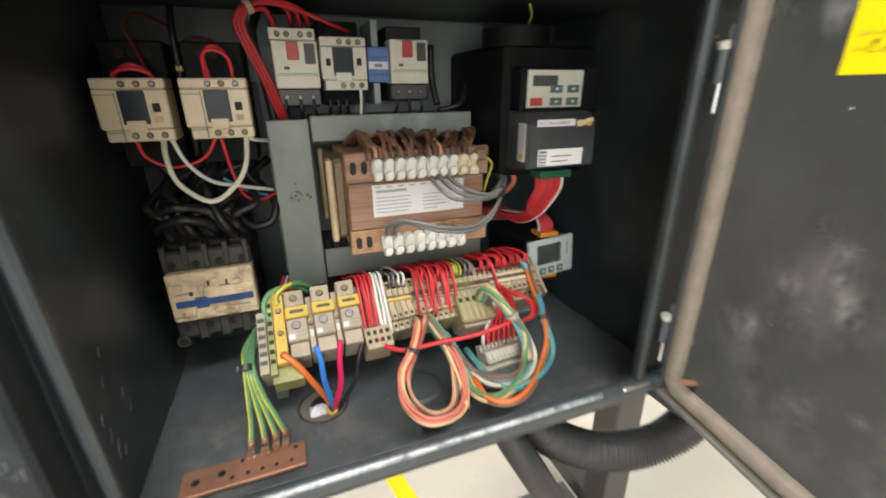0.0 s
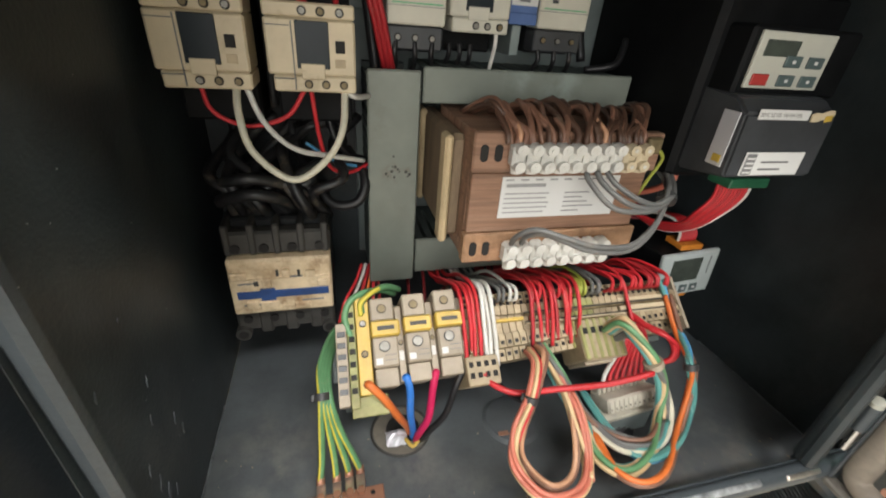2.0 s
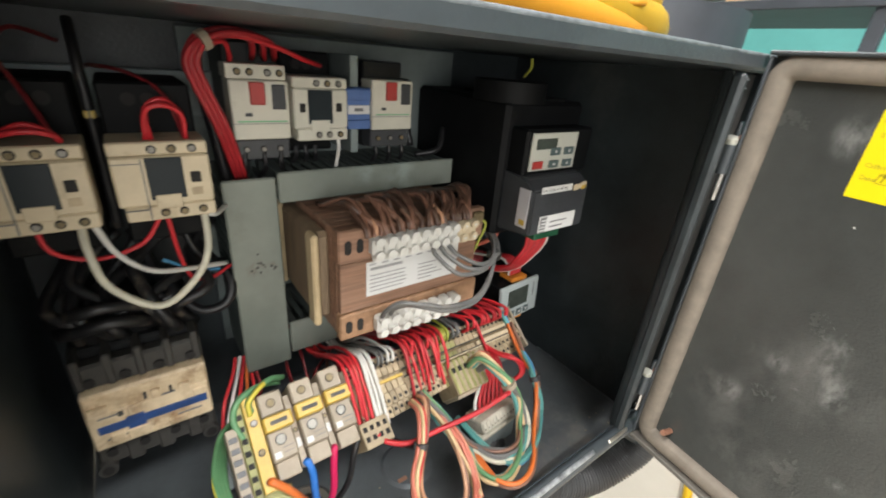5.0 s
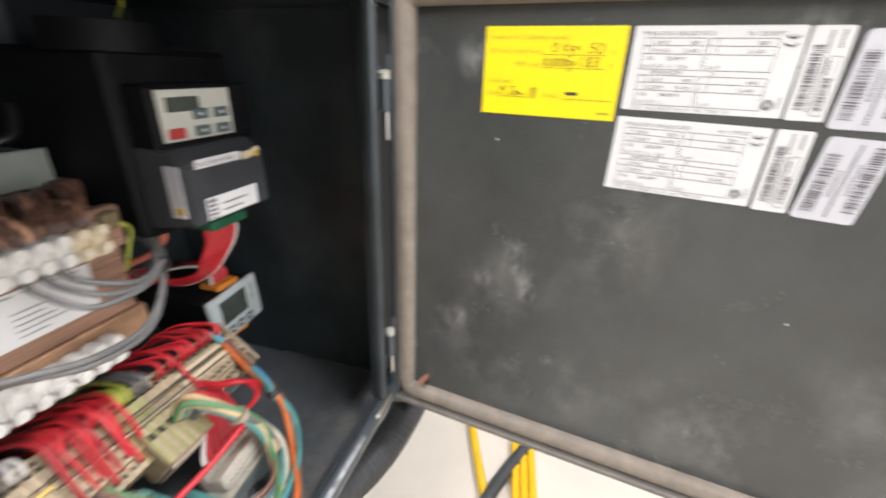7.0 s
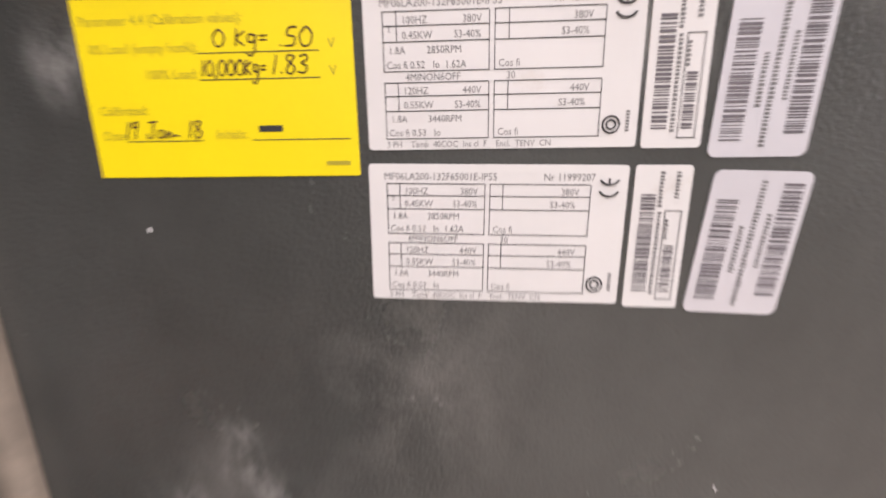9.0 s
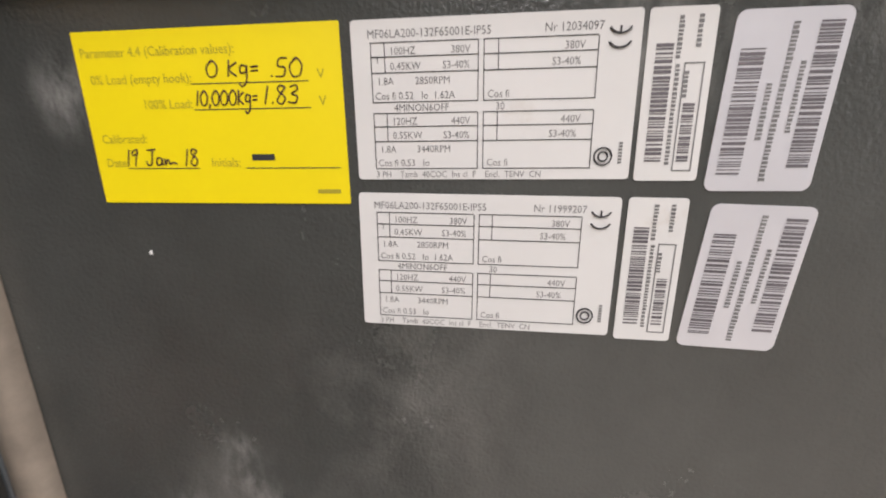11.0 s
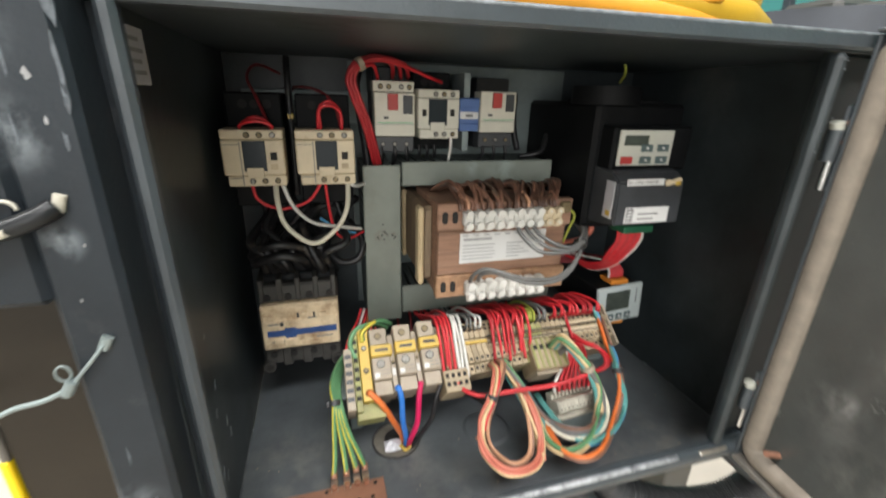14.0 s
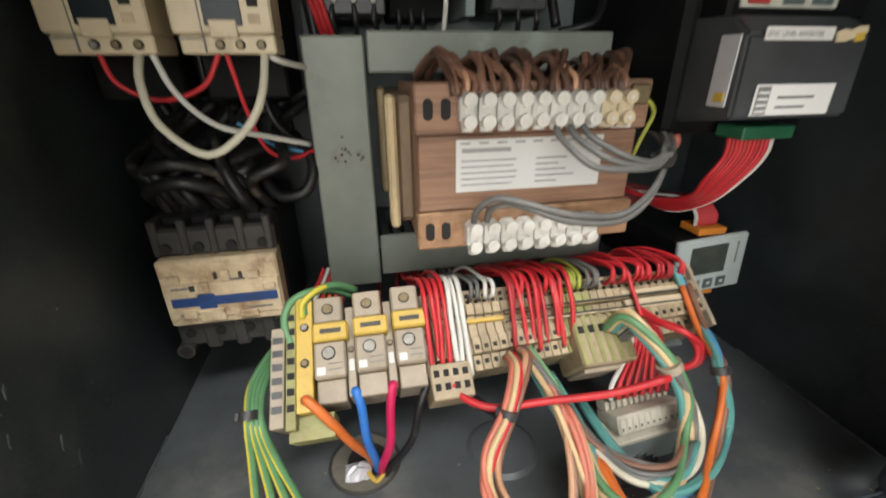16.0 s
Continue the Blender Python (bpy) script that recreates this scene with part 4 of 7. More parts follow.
def breaker(x0, x1, z0, z1, yf, wells):
    """A motor circuit breaker: ivory front, red stop button, dark start button, dark terminal foot."""
    b = empty("motor_breaker", "ivory motor breaker with red stop button, " + ("top screws showing" if wells else "dark top"), "circuit breaker", "motor breakers")
    w, h = x1 - x0, z1 - z0
    X, Z = lambda f: x0 + f * w, lambda f: z0 + f * h
    part("base", newbox(x0 + 0.001, x1 - 0.001, yf + 0.02, YB - 0.006, z0 - 0.018, z1 + 0.014, 0.001), BLACK, b)
    top = 0.80 if wells else 1.0
    part("front", newbox(x0, x1, yf, yf + 0.022, z0, Z(top), 0.001), IVORY, b)
    if wells:
        part("terminal_strip", newbox(x0 - 0.001, x1 - 0.001, yf + 0.001, yf + 0.022, Z(top) + 0.0005, z1, 0.0008), IVORY, b)
        for f in (0.16, 0.36, 0.66, 0.86):
            recess(b, (X(f), yf + 0.0008, Z(0.9)), 0.0026)
    part("stop_button", newbox(X(0.32), X(0.57), yf - 0.003, yf + 0.002, Z(0.60 * top), Z(0.97 * top), 0.0006), REDBTN, b, "red stop button")
    part("start_button", newbox(X(0.70), X(0.94), yf - 0.001, yf + 0.002, Z(0.52 * top), Z(0.94 * top), 0.0006), DARKGREY, b, "dark start button")
    part("dial", newbox(X(0.22), X(0.34), yf - 0.0004, yf + 0.001, Z(0.40 * top), Z(0.46 * top), 0.0002), DARKGREY, b)
    part("printed_line", newbox(X(0.08), X(0.94), yf - 0.0002, yf + 0.001, Z(0.305 * top), Z(0.325 * top), 0.0001), GREENINK, b)
    part("groove", newbox(X(0.0), X(1.0), yf - 0.0002, yf + 0.001, Z(0.27 * top), Z(0.28 * top), 0.0001), GREYINK, b)
    ring = rod(bmesh.new(), (X(0.15), yf + 0.001, Z(0.75 * top)), (X(0.15), yf - 0.0006, Z(0.75 * top)), 0.0036, 16)
    if not wells:
        part("knob", ring, IVORY, b)
    else:
        ring.free()
    part("foot", newbox(x0 + 0.0005, x1 - 0.0005, yf + 0.004, yf + 0.022, z0 - 0.016, z0 - 0.0006, 0.001), DARKGREY, b)
    for f in (0.2, 0.5, 0.8):
        recess(b, (X(f), yf + 0.0038, z0 - 0.008), 0.0026)
    return b


breaker(-0.001, 0.0402, 1.2045, 1.2570, 0.4415, True)
breaker(0.1122, 0.1532, 1.2085, 1.2505, 0.4445, False)
relay = empty("blue_relay", "blue plug-in relay with a white marker strip", "relay")
part("body", newbox(0.0882, 0.1108, 0.445, 0.500, 1.2098, 1.2432, 0.0008), BLUE, relay)
part("ridge", newbox(0.0884, 0.1106, 0.4435, 0.4455, 1.2098, 1.2175, 0.0006), BLUE, relay)
part("ridge", newbox(0.0884, 0.1106, 0.4435, 0.4455, 1.2335, 1.2425, 0.0006), BLUE, relay)
part("marker", newbox(0.0895, 0.1100, 0.4442, 0.4455, 1.2222, 1.2295, 0.0003), PAPER, relay, "white marker strip")
part("printed_bar", newbox(0.0955, 0.1035, 0.4440, 0.4443, 1.2245, 1.2272, 0.0001), GREYINK, relay)
part("clip", newbox(0.0945, 0.1015, 0.4500, 0.4995, 1.1885, 1.2095, 0.0005), GALV, relay, "grey mounting clip")
part("clip", newbox(0.0945, 0.1015, 0.4500, 0.4995, 1.2435, 1.2680, 0.0005), GALV, relay, "grey mounting clip")
rail = tagged(part("din_rail", newbox(-0.13, 0.175, YB - 0.0135, YB - 0.0065, 1.212, 1.247, 0.001), GALV, None), "galvanised mounting rail behind the breakers", "mounting rail")


# ---- cable trunking ----
def trunking(x0, x1, z0, z1, yf, upright, label):
    t = empty("cable_trunking", label, "cable trunking", "cable trunking round the transformer")
    part("cover", newbox(x0, x1, yf, yf + 0.004, z0, z1, 0.0012), TRUNK, t, "grey plastic cover")
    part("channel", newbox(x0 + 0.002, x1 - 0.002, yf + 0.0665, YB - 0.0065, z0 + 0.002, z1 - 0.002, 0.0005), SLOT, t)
    lo, hi = (z0, z1) if upright else (x0, x1)
    n = int((hi - lo) / 0.0095)
    for side in (0, 1):
        for i in range(n):
            a = lo + 0.002 + i * (hi - lo - 0.004) / n
            if upright:
                xx = x0 + 0.001 if side == 0 else x1 - 0.0025
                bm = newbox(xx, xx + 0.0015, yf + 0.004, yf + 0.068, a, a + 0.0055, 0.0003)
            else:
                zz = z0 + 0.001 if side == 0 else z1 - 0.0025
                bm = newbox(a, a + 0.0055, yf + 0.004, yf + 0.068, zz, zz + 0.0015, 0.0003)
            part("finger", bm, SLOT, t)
    return t


tv = trunking(-0.0157, 0.0237, 0.996, 1.176, 0.4355, True, "upright grey cable trunking with stained cover")
trunking(0.0255, 0.2010, 1.1535, 1.1790, 0.4365, False, "level grey cable trunking above the transformer")
trunking(0.0252, 0.2165, 1.0030, 1.0370, 0.4365, False, "level grey cable trunking below the transformer")
stain = bmesh.new()
rng = random.Random(3)
for i in range(9):
    x, z = rng.gauss(0.003, 0.003), rng.gauss(1.1, 0.004)
    rod(stain, (x, 0.4356, z), (x, 0.4352, z), rng.uniform(0.0005, 0.0014), 7)
for i in range(3):
    x, z = rng.gauss(0.0165, 0.0015), rng.gauss(1.100, 0.0015)
    rod(stain, (x, 0.4356, z), (x, 0.4352, z), rng.uniform(0.0005, 0.0014), 7)
part("stain", stain, DUSTBLACK, tv, "brown stain")

# ---- transformer ----
trafo = empty("transformer", "brown varnished transformer with white terminal strips and data label", "transformer")
for i in range(10):
    part("lamination", newbox(0.0475, 0.186, 0.378 + 0.009 * i, 0.3868 + 0.009 * i, 1.0535, 1.148, 0.0005), CORE, trafo)
part("front_plate", newbox(0.0478, 0.1858, 0.3715, 0.3778, 1.0765, 1.1215, 0.0008), CORE, trafo)
for z0, z1 in ((1.122, 1.150), (1.052, 1.076)):
    br = bmesh.new()
    box(br, 0.046, 0.190, 0.3690, 0.3778, z0, z1, 0.0012)
    bracket = part("bracket", br, RUST if z0 < 1.1 else CORE, trafo, "rusty angle bracket with slots")
    for x in (0.0535, 0.0635):
        oval, zc = bmesh.new(), 0.5 * (z0 + z1)
        rim = [(x + 0.0028 * math.cos(a), zc + 0.0030 * (1 if math.sin(a) > 0 else -1) + 0.0028 * math.sin(a)) for a in (radians(10 + 20 * k) for k in range(18))]
        add(oval, [(p, y, q) for y in (0.3685, 0.3692) for p, q in rim], [tuple(range(18))] + [(k, k + 18, (k + 1) % 18 + 18, (k + 1) % 18) for k in range(18)])
        bmesh.ops.recalc_face_normals(oval, faces=oval.faces)
        part("slot", oval, HOLE, bracket)
part("coil", newbox(0.036, 0.050, 0.392, 0.49, 1.063, 1.142, 0.004), COIL, trafo, "brown wrapped coil")
part("coil_flange", newbox(0.0315, 0.0375, 0.385, 0.400, 1.062, 1.143, 0.002), TAN, trafo, "tan insulating flange")
part("coil_flange", newbox(0.0315, 0.0375, 0.47, 0.49, 1.062, 1.143, 0.002), TAN, trafo)
for x0, n, pitch, z0, z1 in ((0.0695, 10, 0.0104, 1.1245, 1.147), (0.0745, 8, 0.0110, 1.0505, 1.0745)):
    for i in range(n):
        x = x0 + i * pitch
        bm = bmesh.new()
        dy = rng.uniform(-0.0005, 0.0005)
        zm, xm = 0.5 * (z0 + z1), x + pitch * 0.48
        box(bm, x + 0.0002, x + pitch * 0.95, 0.3580 + dy, 0.3688, zm - 0.0075, zm + 0.0085, 0.0022)
        nylon = CREAM if (n == 10 and i > 7) else NYLON
        blk = part("terminal", bm, nylon, trafo, "white nylon screw terminal")
        for s in (1, -1):
            tower = rod(bmesh.new(), (xm, 0.362 + dy, zm + s * 0.0056), (xm, 0.3552 + dy, zm + s * 0.0056), 0.0043, 12, 0.0038)
            part("screw_tower", tower, nylon, blk)
        part("wire_socket", rod(bmesh.new(), (xm, 0.3625 + dy, zm - 0.006), (xm, 0.3622 + dy, z0), 0.0042, 10, 0.0036), nylon, blk)
        for s in (1, -1):
            part("screw", rod(bmesh.new(), (xm, 0.3556 + dy, zm + s * 0.0056), (xm, 0.3547 + dy, zm + s * 0.0056), 0.0014, 8), NYLON, blk)
tl = part("data_label", newbox(0.0700, 0.1635, 0.3706, 0.3716, 1.0875, 1.1188, 0.0002), PAPER, trafo, "white data label")
for i in range(5):
    for x0, x1 in ((0.073, 0.073 + rng.uniform(0.024, 0.036)), (0.120, 0.120 + rng.uniform(0.012, 0.026))):
        part("printed_bar", newbox(x0, x1, 0.3703, 0.3707, 1.0915 + 0.0036 * i, 1.0924 + 0.0036 * i, 0.00003), FAINTINK, tl)
part("printed_bar", newbox(0.0735, 0.1035, 0.3703, 0.3707, 1.1112, 1.1136, 0.00003), FAINTINK, tl)
for i in range(8):
    part("printed_bar", newbox(0.0725 + 0.0112 * i, 0.0785 + 0.0112 * i, 0.3703, 0.3707, 1.1160, 1.1172, 0.00003), FAINTINK, tl)
part("tag", newbox(0.166, 0.179, 0.3682, 0.3692, 1.1225, 1.1285, 0.0002), PAPER, trafo)

# ---- big contactor below ----
big_c = empty("large_contactor", "large black contactor with cream front band and blue strip", "contactor")
part("base", newbox(-0.127, -0.047, 0.432, YB - 0.004, 0.960, 1.066, 0.002), BLACK, big_c)
part("upper_block", newbox(-0.126, -0.048, 0.420, 0.4325, 1.0405, 1.060, 0.002), DUSTBLACK, big_c)
part("lower_block", newbox(-0.127, -0.048, 0.420, 0.4325, 0.967, 0.9885, 0.002), DUSTBLACK, big_c)
band = bmesh.new()
box(band, -0.1255, -0.0485, 0.4130, 0.433, 0.989, 1.0400, 0.0015)
box(band, -0.1245, -0.0495, 0.4115, 0.4135, 0.9955, 1.0230, 0.0008)
box(band, -0.105, -0.088, 0.4105, 0.4135, 0.9925, 1.0020, 0.0008)
for i in range(5):
    part("divider", newbox(-0.126 + 0.0178 * i, -0.1205 + 0.0178 * i, 0.4185, 0.440, 1.0410, 1.0665, 0.0012), DUSTBLACK, big_c)
for i in range(3):
    part("divider", newbox(-0.110 + 0.0205 * i, -0.099 + 0.0205 * i, 0.4188, 0.434, 0.9635, 0.9875, 0.002), DUSTBLACK, big_c)
for x0, x1, z0, z1 in ((-0.1235, -0.1120, 1.0235, 1.0300), (-0.1015, -0.0945, 1.0155, 1.0235), (-0.0860, -0.0800, 1.0235, 1.0310), (-0.0690, -0.0610, 1.0235, 1.0290), (-0.1150, -0.1060, 0.9960, 1.0030), (-0.0790, -0.0660, 0.9935, 0.9990), (-0.0600, -0.0515, 1.0140, 1.0200)):
    part("raised_tab", newbox(x0, x1, 0.4098, 0.4134, z0, z1, 0.0008), CREAMDIRT, big_c)
for x0, x1, z0, z1 in ((-0.1075, -0.1040, 1.0170, 1.0215), (-0.0905, -0.0885, 1.0250, 1.0300), (-0.0745, -0.0725, 1.0240, 1.0290), (-0.0985, -0.0900, 0.9945, 0.9960)):
    part("dark_slot", newbox(x0, x1, 0.4108, 0.4133, z0, z1, 0.0003), DUSTBLACK, big_c)
part("front_band", band, CREAMDIRT, big_c, "stained cream plastic band")
strip = bmesh.new()
box(strip, -0.1205, -0.0515, 0.4106, 0.4116, 1.0055, 1.0125, 0.0003)
box(strip, -0.1035, -0.0925, 0.4104, 0.4116, 1.0030, 1.0145, 0.0003)
part("blue_strip", strip, NAVY, big_c, "dark blue strip")
for i in range(4):
    for z, y in ((1.0465, 0.4185), (0.979, 0.4188)):
        part("terminal_hole", rod(bmesh.new(), (-0.118 + 0.0205 * i, y + 0.002, z), (-0.118 + 0.0205 * i, y - 0.0004, z), 0.0036, 14), HOLE, big_c)
for x in (-0.123, -0.053):
    part("foot", rod(bmesh.new(), (x, 0.4155, 0.966), (x, 0.432, 0.966), 0.0062, 14), DUSTBLACK, big_c)
    part("foot_hole", rod(bmesh.new(), (x, 0.4151, 0.966), (x, 0.42, 0.966), 0.0040, 14), HOLE, big_c)
for i, (x0, x1, z) in enumerate(((-0.119, -0.107, 1.019), (-0.085, -0.071, 1.0235), (-0.117, -0.104, 0.9985), (-0.073, -0.056, 1.0000))):
    part("printed_bar", newbox(x0, x1, 0.4110, 0.4117, z, z + 0.0012, 0.00005), GREYINK, big_c)

# ---- inverter ----
inv = empty("inverter", "black inverter drive with beige keypad and white labels", "inverter")
part("body", newbox(0.206, 0.312, 0.372, YB - 0.004, 1.116, 1.243, 0.004), INVBLACK, inv)
part("keypad_housing", newbox(0.214, 0.306, 0.352, 0.374, 1.180, 1.222, 0.002), INVBLACK, inv)
kp = part("keypad", newbox(0.2192, 0.2815, 0.3500, 0.3522, 1.1852, 1.2188, 0.0005), KEYFACE, inv, "beige keypad face")
part("display", newbox(0.2245, 0.2520, 0.3495, 0.3503, 1.2045, 1.2140, 0.0002), LCD, kp)
for x, z, mat in ((0.2445, 1.2000, KEY), (0.2635, 1.2000, KEY), (0.2225, 1.1885, REDBTN), (0.2445, 1.1885, KEY), (0.2635, 1.1885, KEY)):
    part("key", newbox(x, x + 0.0135, 0.3488, 0.3503, z - 0.0015, z + 0.0055, 0.0006), mat, kp)
    if mat is KEY:
        part("mark", newbox(x + 0.0055, x + 0.008, 0.3485, 0.3489, z + 0.001, z + 0.003, 0.0001), PAPER, kp)
cover = bmesh.new()
add(cover, [(0.2125, 0.332, 1.130), (0.290, 0.332, 1.130), (0.290, 0.3335, 1.172), (0.2125, 0.3335, 1.172), (0.2125, 0.374, 1.124), (0.290, 0.374, 1.124), (0.290, 0.374, 1.184), (0.2125, 0.374, 1.184), (0.2125, 0.345, 1.181), (0.290, 0.345, 1.181)], [(0, 1, 2, 3), (3, 2, 9, 8), (8, 9, 6, 7), (0, 3, 8, 7, 4), (1, 5, 6, 9, 2), (0, 4, 5, 1), (4, 7, 6, 5)])
bmesh.ops.recalc_face_normals(cover, faces=cover.faces)
bmesh.ops.bevel(cover, geom=list(cover.edges), offset=0.0018, segments=2, affect="EDGES")
part("terminal_cover", cover, DARKGREY, inv, "dark grey terminal cover")
l1 = part("label", newbox(0.2215, 0.2640, 0.3324, 0.3332, 1.1688, 1.1752, 0.0002), PAPER, inv, "white strip label")
text("EMC LEVEL INVERTER", 0.0036, Matrix.Translation((0.2228, 0.33235, 1.1706)) @ pose(0, 0, 0, 90, 0, 0), INK, l1, "print", squeeze=1.0)
l2 = part("label", newbox(0.2235, 0.2745, 0.3308, 0.3318, 1.1318, 1.1478, 0.0004), PAPER, inv, "white maker's label with a dark code square")
part("code_square", newbox(0.2245, 0.2325, 0.3305, 0.3309, 1.1325, 1.1468, 0.0001), GREYINK, l2)
for i in range(4):
    part("printed_bar", newbox(0.2253, 0.2317, 0.3303, 0.3306, 1.1335 + 0.0032 * i, 1.1347 + 0.0032 * i, 0.00003), PAPER, l2)
for i in range(2):
    part("printed_bar", newbox(0.238, 0.262 - 0.005 * i, 0.3305, 0.3309, 1.1405 - 0.005 * i, 1.1418 - 0.005 * i, 0.00003), GREYINK, l2)
side_l = part("label", newbox(0.2116, 0.2124, 0.337, 0.350, 1.136, 1.172, 0.0002), SILVER, inv, "grey warning label")
part("warning_mark", newbox(0.2112, 0.2117, 0.3390, 0.3455, 1.1385, 1.1435, 0.0001), YELLOWPL, side_l)
TORN = Matrix.Translation((0.2745, 0, 1.172)) @ pose(0, 0, 0, 0, -10, 0) @ Matrix.Translation((-0.2745, 0, -1.172))
torn = bmesh.new()
rim = [(0.2655, 1.1695), (0.2705, 1.1688), (0.2750, 1.1696), (0.2790, 1.1680), (0.2845, 1.1712), (0.2838, 1.1742), (0.2790, 1.1750), (0.2740, 1.1738), (0.2690, 1.1752), (0.2652, 1.1745)]
add(torn, [TORN @ Vector((x, y, z)) for y in (0.3316, 0.3326) for x, z in rim], [tuple(range(10))] + [(k, k + 10, (k + 1) % 10 + 10, (k + 1) % 10) for k in range(10)])
bmesh.ops.recalc_face_normals(torn, faces=torn.faces)
scrap = part("torn_sticker", torn, CREAM, inv, "torn cream sticker with a yellow corner")
part("yellow_corner", newbox(0.2765, 0.2825, 0.3312, 0.3316, 1.1675, 1.1715, 0.0002, TORN), YELLOWPL, scrap)
part("connector", newbox(0.238, 0.2745, 0.345, 0.366, 1.1160, 1.1238, 0.0008), GREENPCB, inv, "green plug connector")
for i in range(9):
    part("louvre", newbox(0.232 + 0.0, 0.285, 0.376 + 0.011 * i, 0.382 + 0.011 * i, 1.2425, 1.2455, 0.0006), INVBLACK, inv)
fan = rod(bmesh.new(), (0.232, 0.40, 1.2405), (0.232, 0.40, 1.258), 0.034, 28)
part("fan_housing", fan, INVBLACK, inv)

# ---- display unit ----
disp = empty("display_unit", "small panel display with pale grey face and four keys", "display")
TILT_D = Matrix.Translation((0.298, 0, 1.0015)) @ pose(0, 0, 0, 0, -4.5, 0) @ Matrix.Translation((-0.298, 0, -1.0015))
part("body", newbox(0.268, 0.328, 0.4045, YB - 0.004, 0.979, 1.0245, 0.001, TILT_D), BLACK, disp)
face = part("face", newbox(0.2655, 0.3315, 0.3985, 0.404, 0.9760, 1.0265, 0.0015, TILT_D), DISPFACE, disp, "pale grey front frame")
part("screen", newbox(0.2780, 0.3125, 0.3978, 0.3990, 0.9935, 1.0200, 0.0004, TILT_D), LCD, face)
for i in range(4):
    k = part("key", newbox(0.2695 + 0.0125 * i, 0.2785 + 0.0125 * i, 0.3977, 0.3990, 0.9795, 0.9885, 0.0005, TILT_D), KEY, face)
    part("mark", newbox(0.2725 + 0.0125 * i, 0.2755 + 0.0125 * i, 0.3974, 0.3978, 0.983, 0.9855, 0.0001, TILT_D), PAPER, face)
part("printed_bar", newbox(0.3215, 0.3225, 0.3980, 0.3986, 1.000, 1.020, 0.00005, TILT_D), GREYINK, face)
part("clip", newbox(0.283, 0.309, 0.402, 0.425, 1.0275, 1.0335, 0.0008), ORANGEPL, disp, "orange retaining clip")
part("clip", newbox(0.290, 0.312, 0.402, 0.425, 0.9705, 0.9755, 0.0008), ORANGEPL, disp, "orange retaining clip")

# ---- terminal row: tilted towards the front on a rail over the floor ----
TO, TV, TN = Vector((0, 0.3635, 1.011)), Vector((0, -0.78, -0.626)), Vector((0, -0.626, 0.78))
TM = Matrix(((1, 0, 0, 0), (0, 0.78, -0.626, 0.3635), (0, 0.626, 0.78, 1.011), (0, 0, 0, 1)))


def T(x, v, h=0.0):
    """A place on the row: x along it, v down its face, h out of its face."""
    return TM @ Vector((x, -v, h))


def tbox(bm, x0, x1, v0, v1, h0, h1, b=0.0005):
    return box(bm, x0, x1, -v1, -v0, h0, h1, b, TM)


def tpart(name, dims, mat, parent, label="", b=0.0005):
    return part(name, tbox(bmesh.new(), *dims, b), mat, parent, label)


row = empty("terminal_row", "long tilted row of beige terminals on a rail", "terminal block")
part("rail", tbox(bmesh.new(), -0.052, 0.252, 0.004, 0.038, -0.047, -0.0405), GALV, row, "grey mounting rail")
for x in (-0.044, 0.225):
    leg = bmesh.new()
    box(leg, x, x + 0.012, 0.372, 0.384, ZB + 0.0002, 0.958, 0.001)
    part("standoff", leg, GALV, row)
# Earth block at the head of the row.
part("end_stop", tbox(bmesh.new(), -0.0478, -0.0400, 0.000, 0.058, -0.04, -0.001), FUSEGREY, row)
for i in range(6):
    tpart("end_slot", (-0.0468, -0.0410, 0.006 + 0.008 * i, 0.010 + 0.008 * i, -0.0012, -0.0004), DARKGREY, row)
part("earth_terminal", tbox(bmesh.new(), -0.0394, -0.0335, -0.016, 0.060, -0.04, -0.002), GREENYEL, row, "green and yellow earth terminal")
part("earth_terminal", tbox(bmesh.new(), -0.0330, -0.0232, -0.018, 0.052, -0.04, 0.0005), YELLOWPL, row, "yellow earth terminal")
part("earth_foot", tbox(bmesh.new(), -0.0390, -0.0130, 0.052, 0.066, -0.038, -0.010), GREENYEL, row, "green foot of the earth terminal")
for v in (0.002, 0.024, 0.045):
    recess(row, T(-0.028, v, 0.0006), 0.0027, TN)
for v in (-0.008, 0.001, 0.010, 0.019, 0.028, 0.037, 0.046):
    tpart("slot", (-0.0385, -0.0345, v, v + 0.004, -0.0022, -0.0012), HOLE, row)
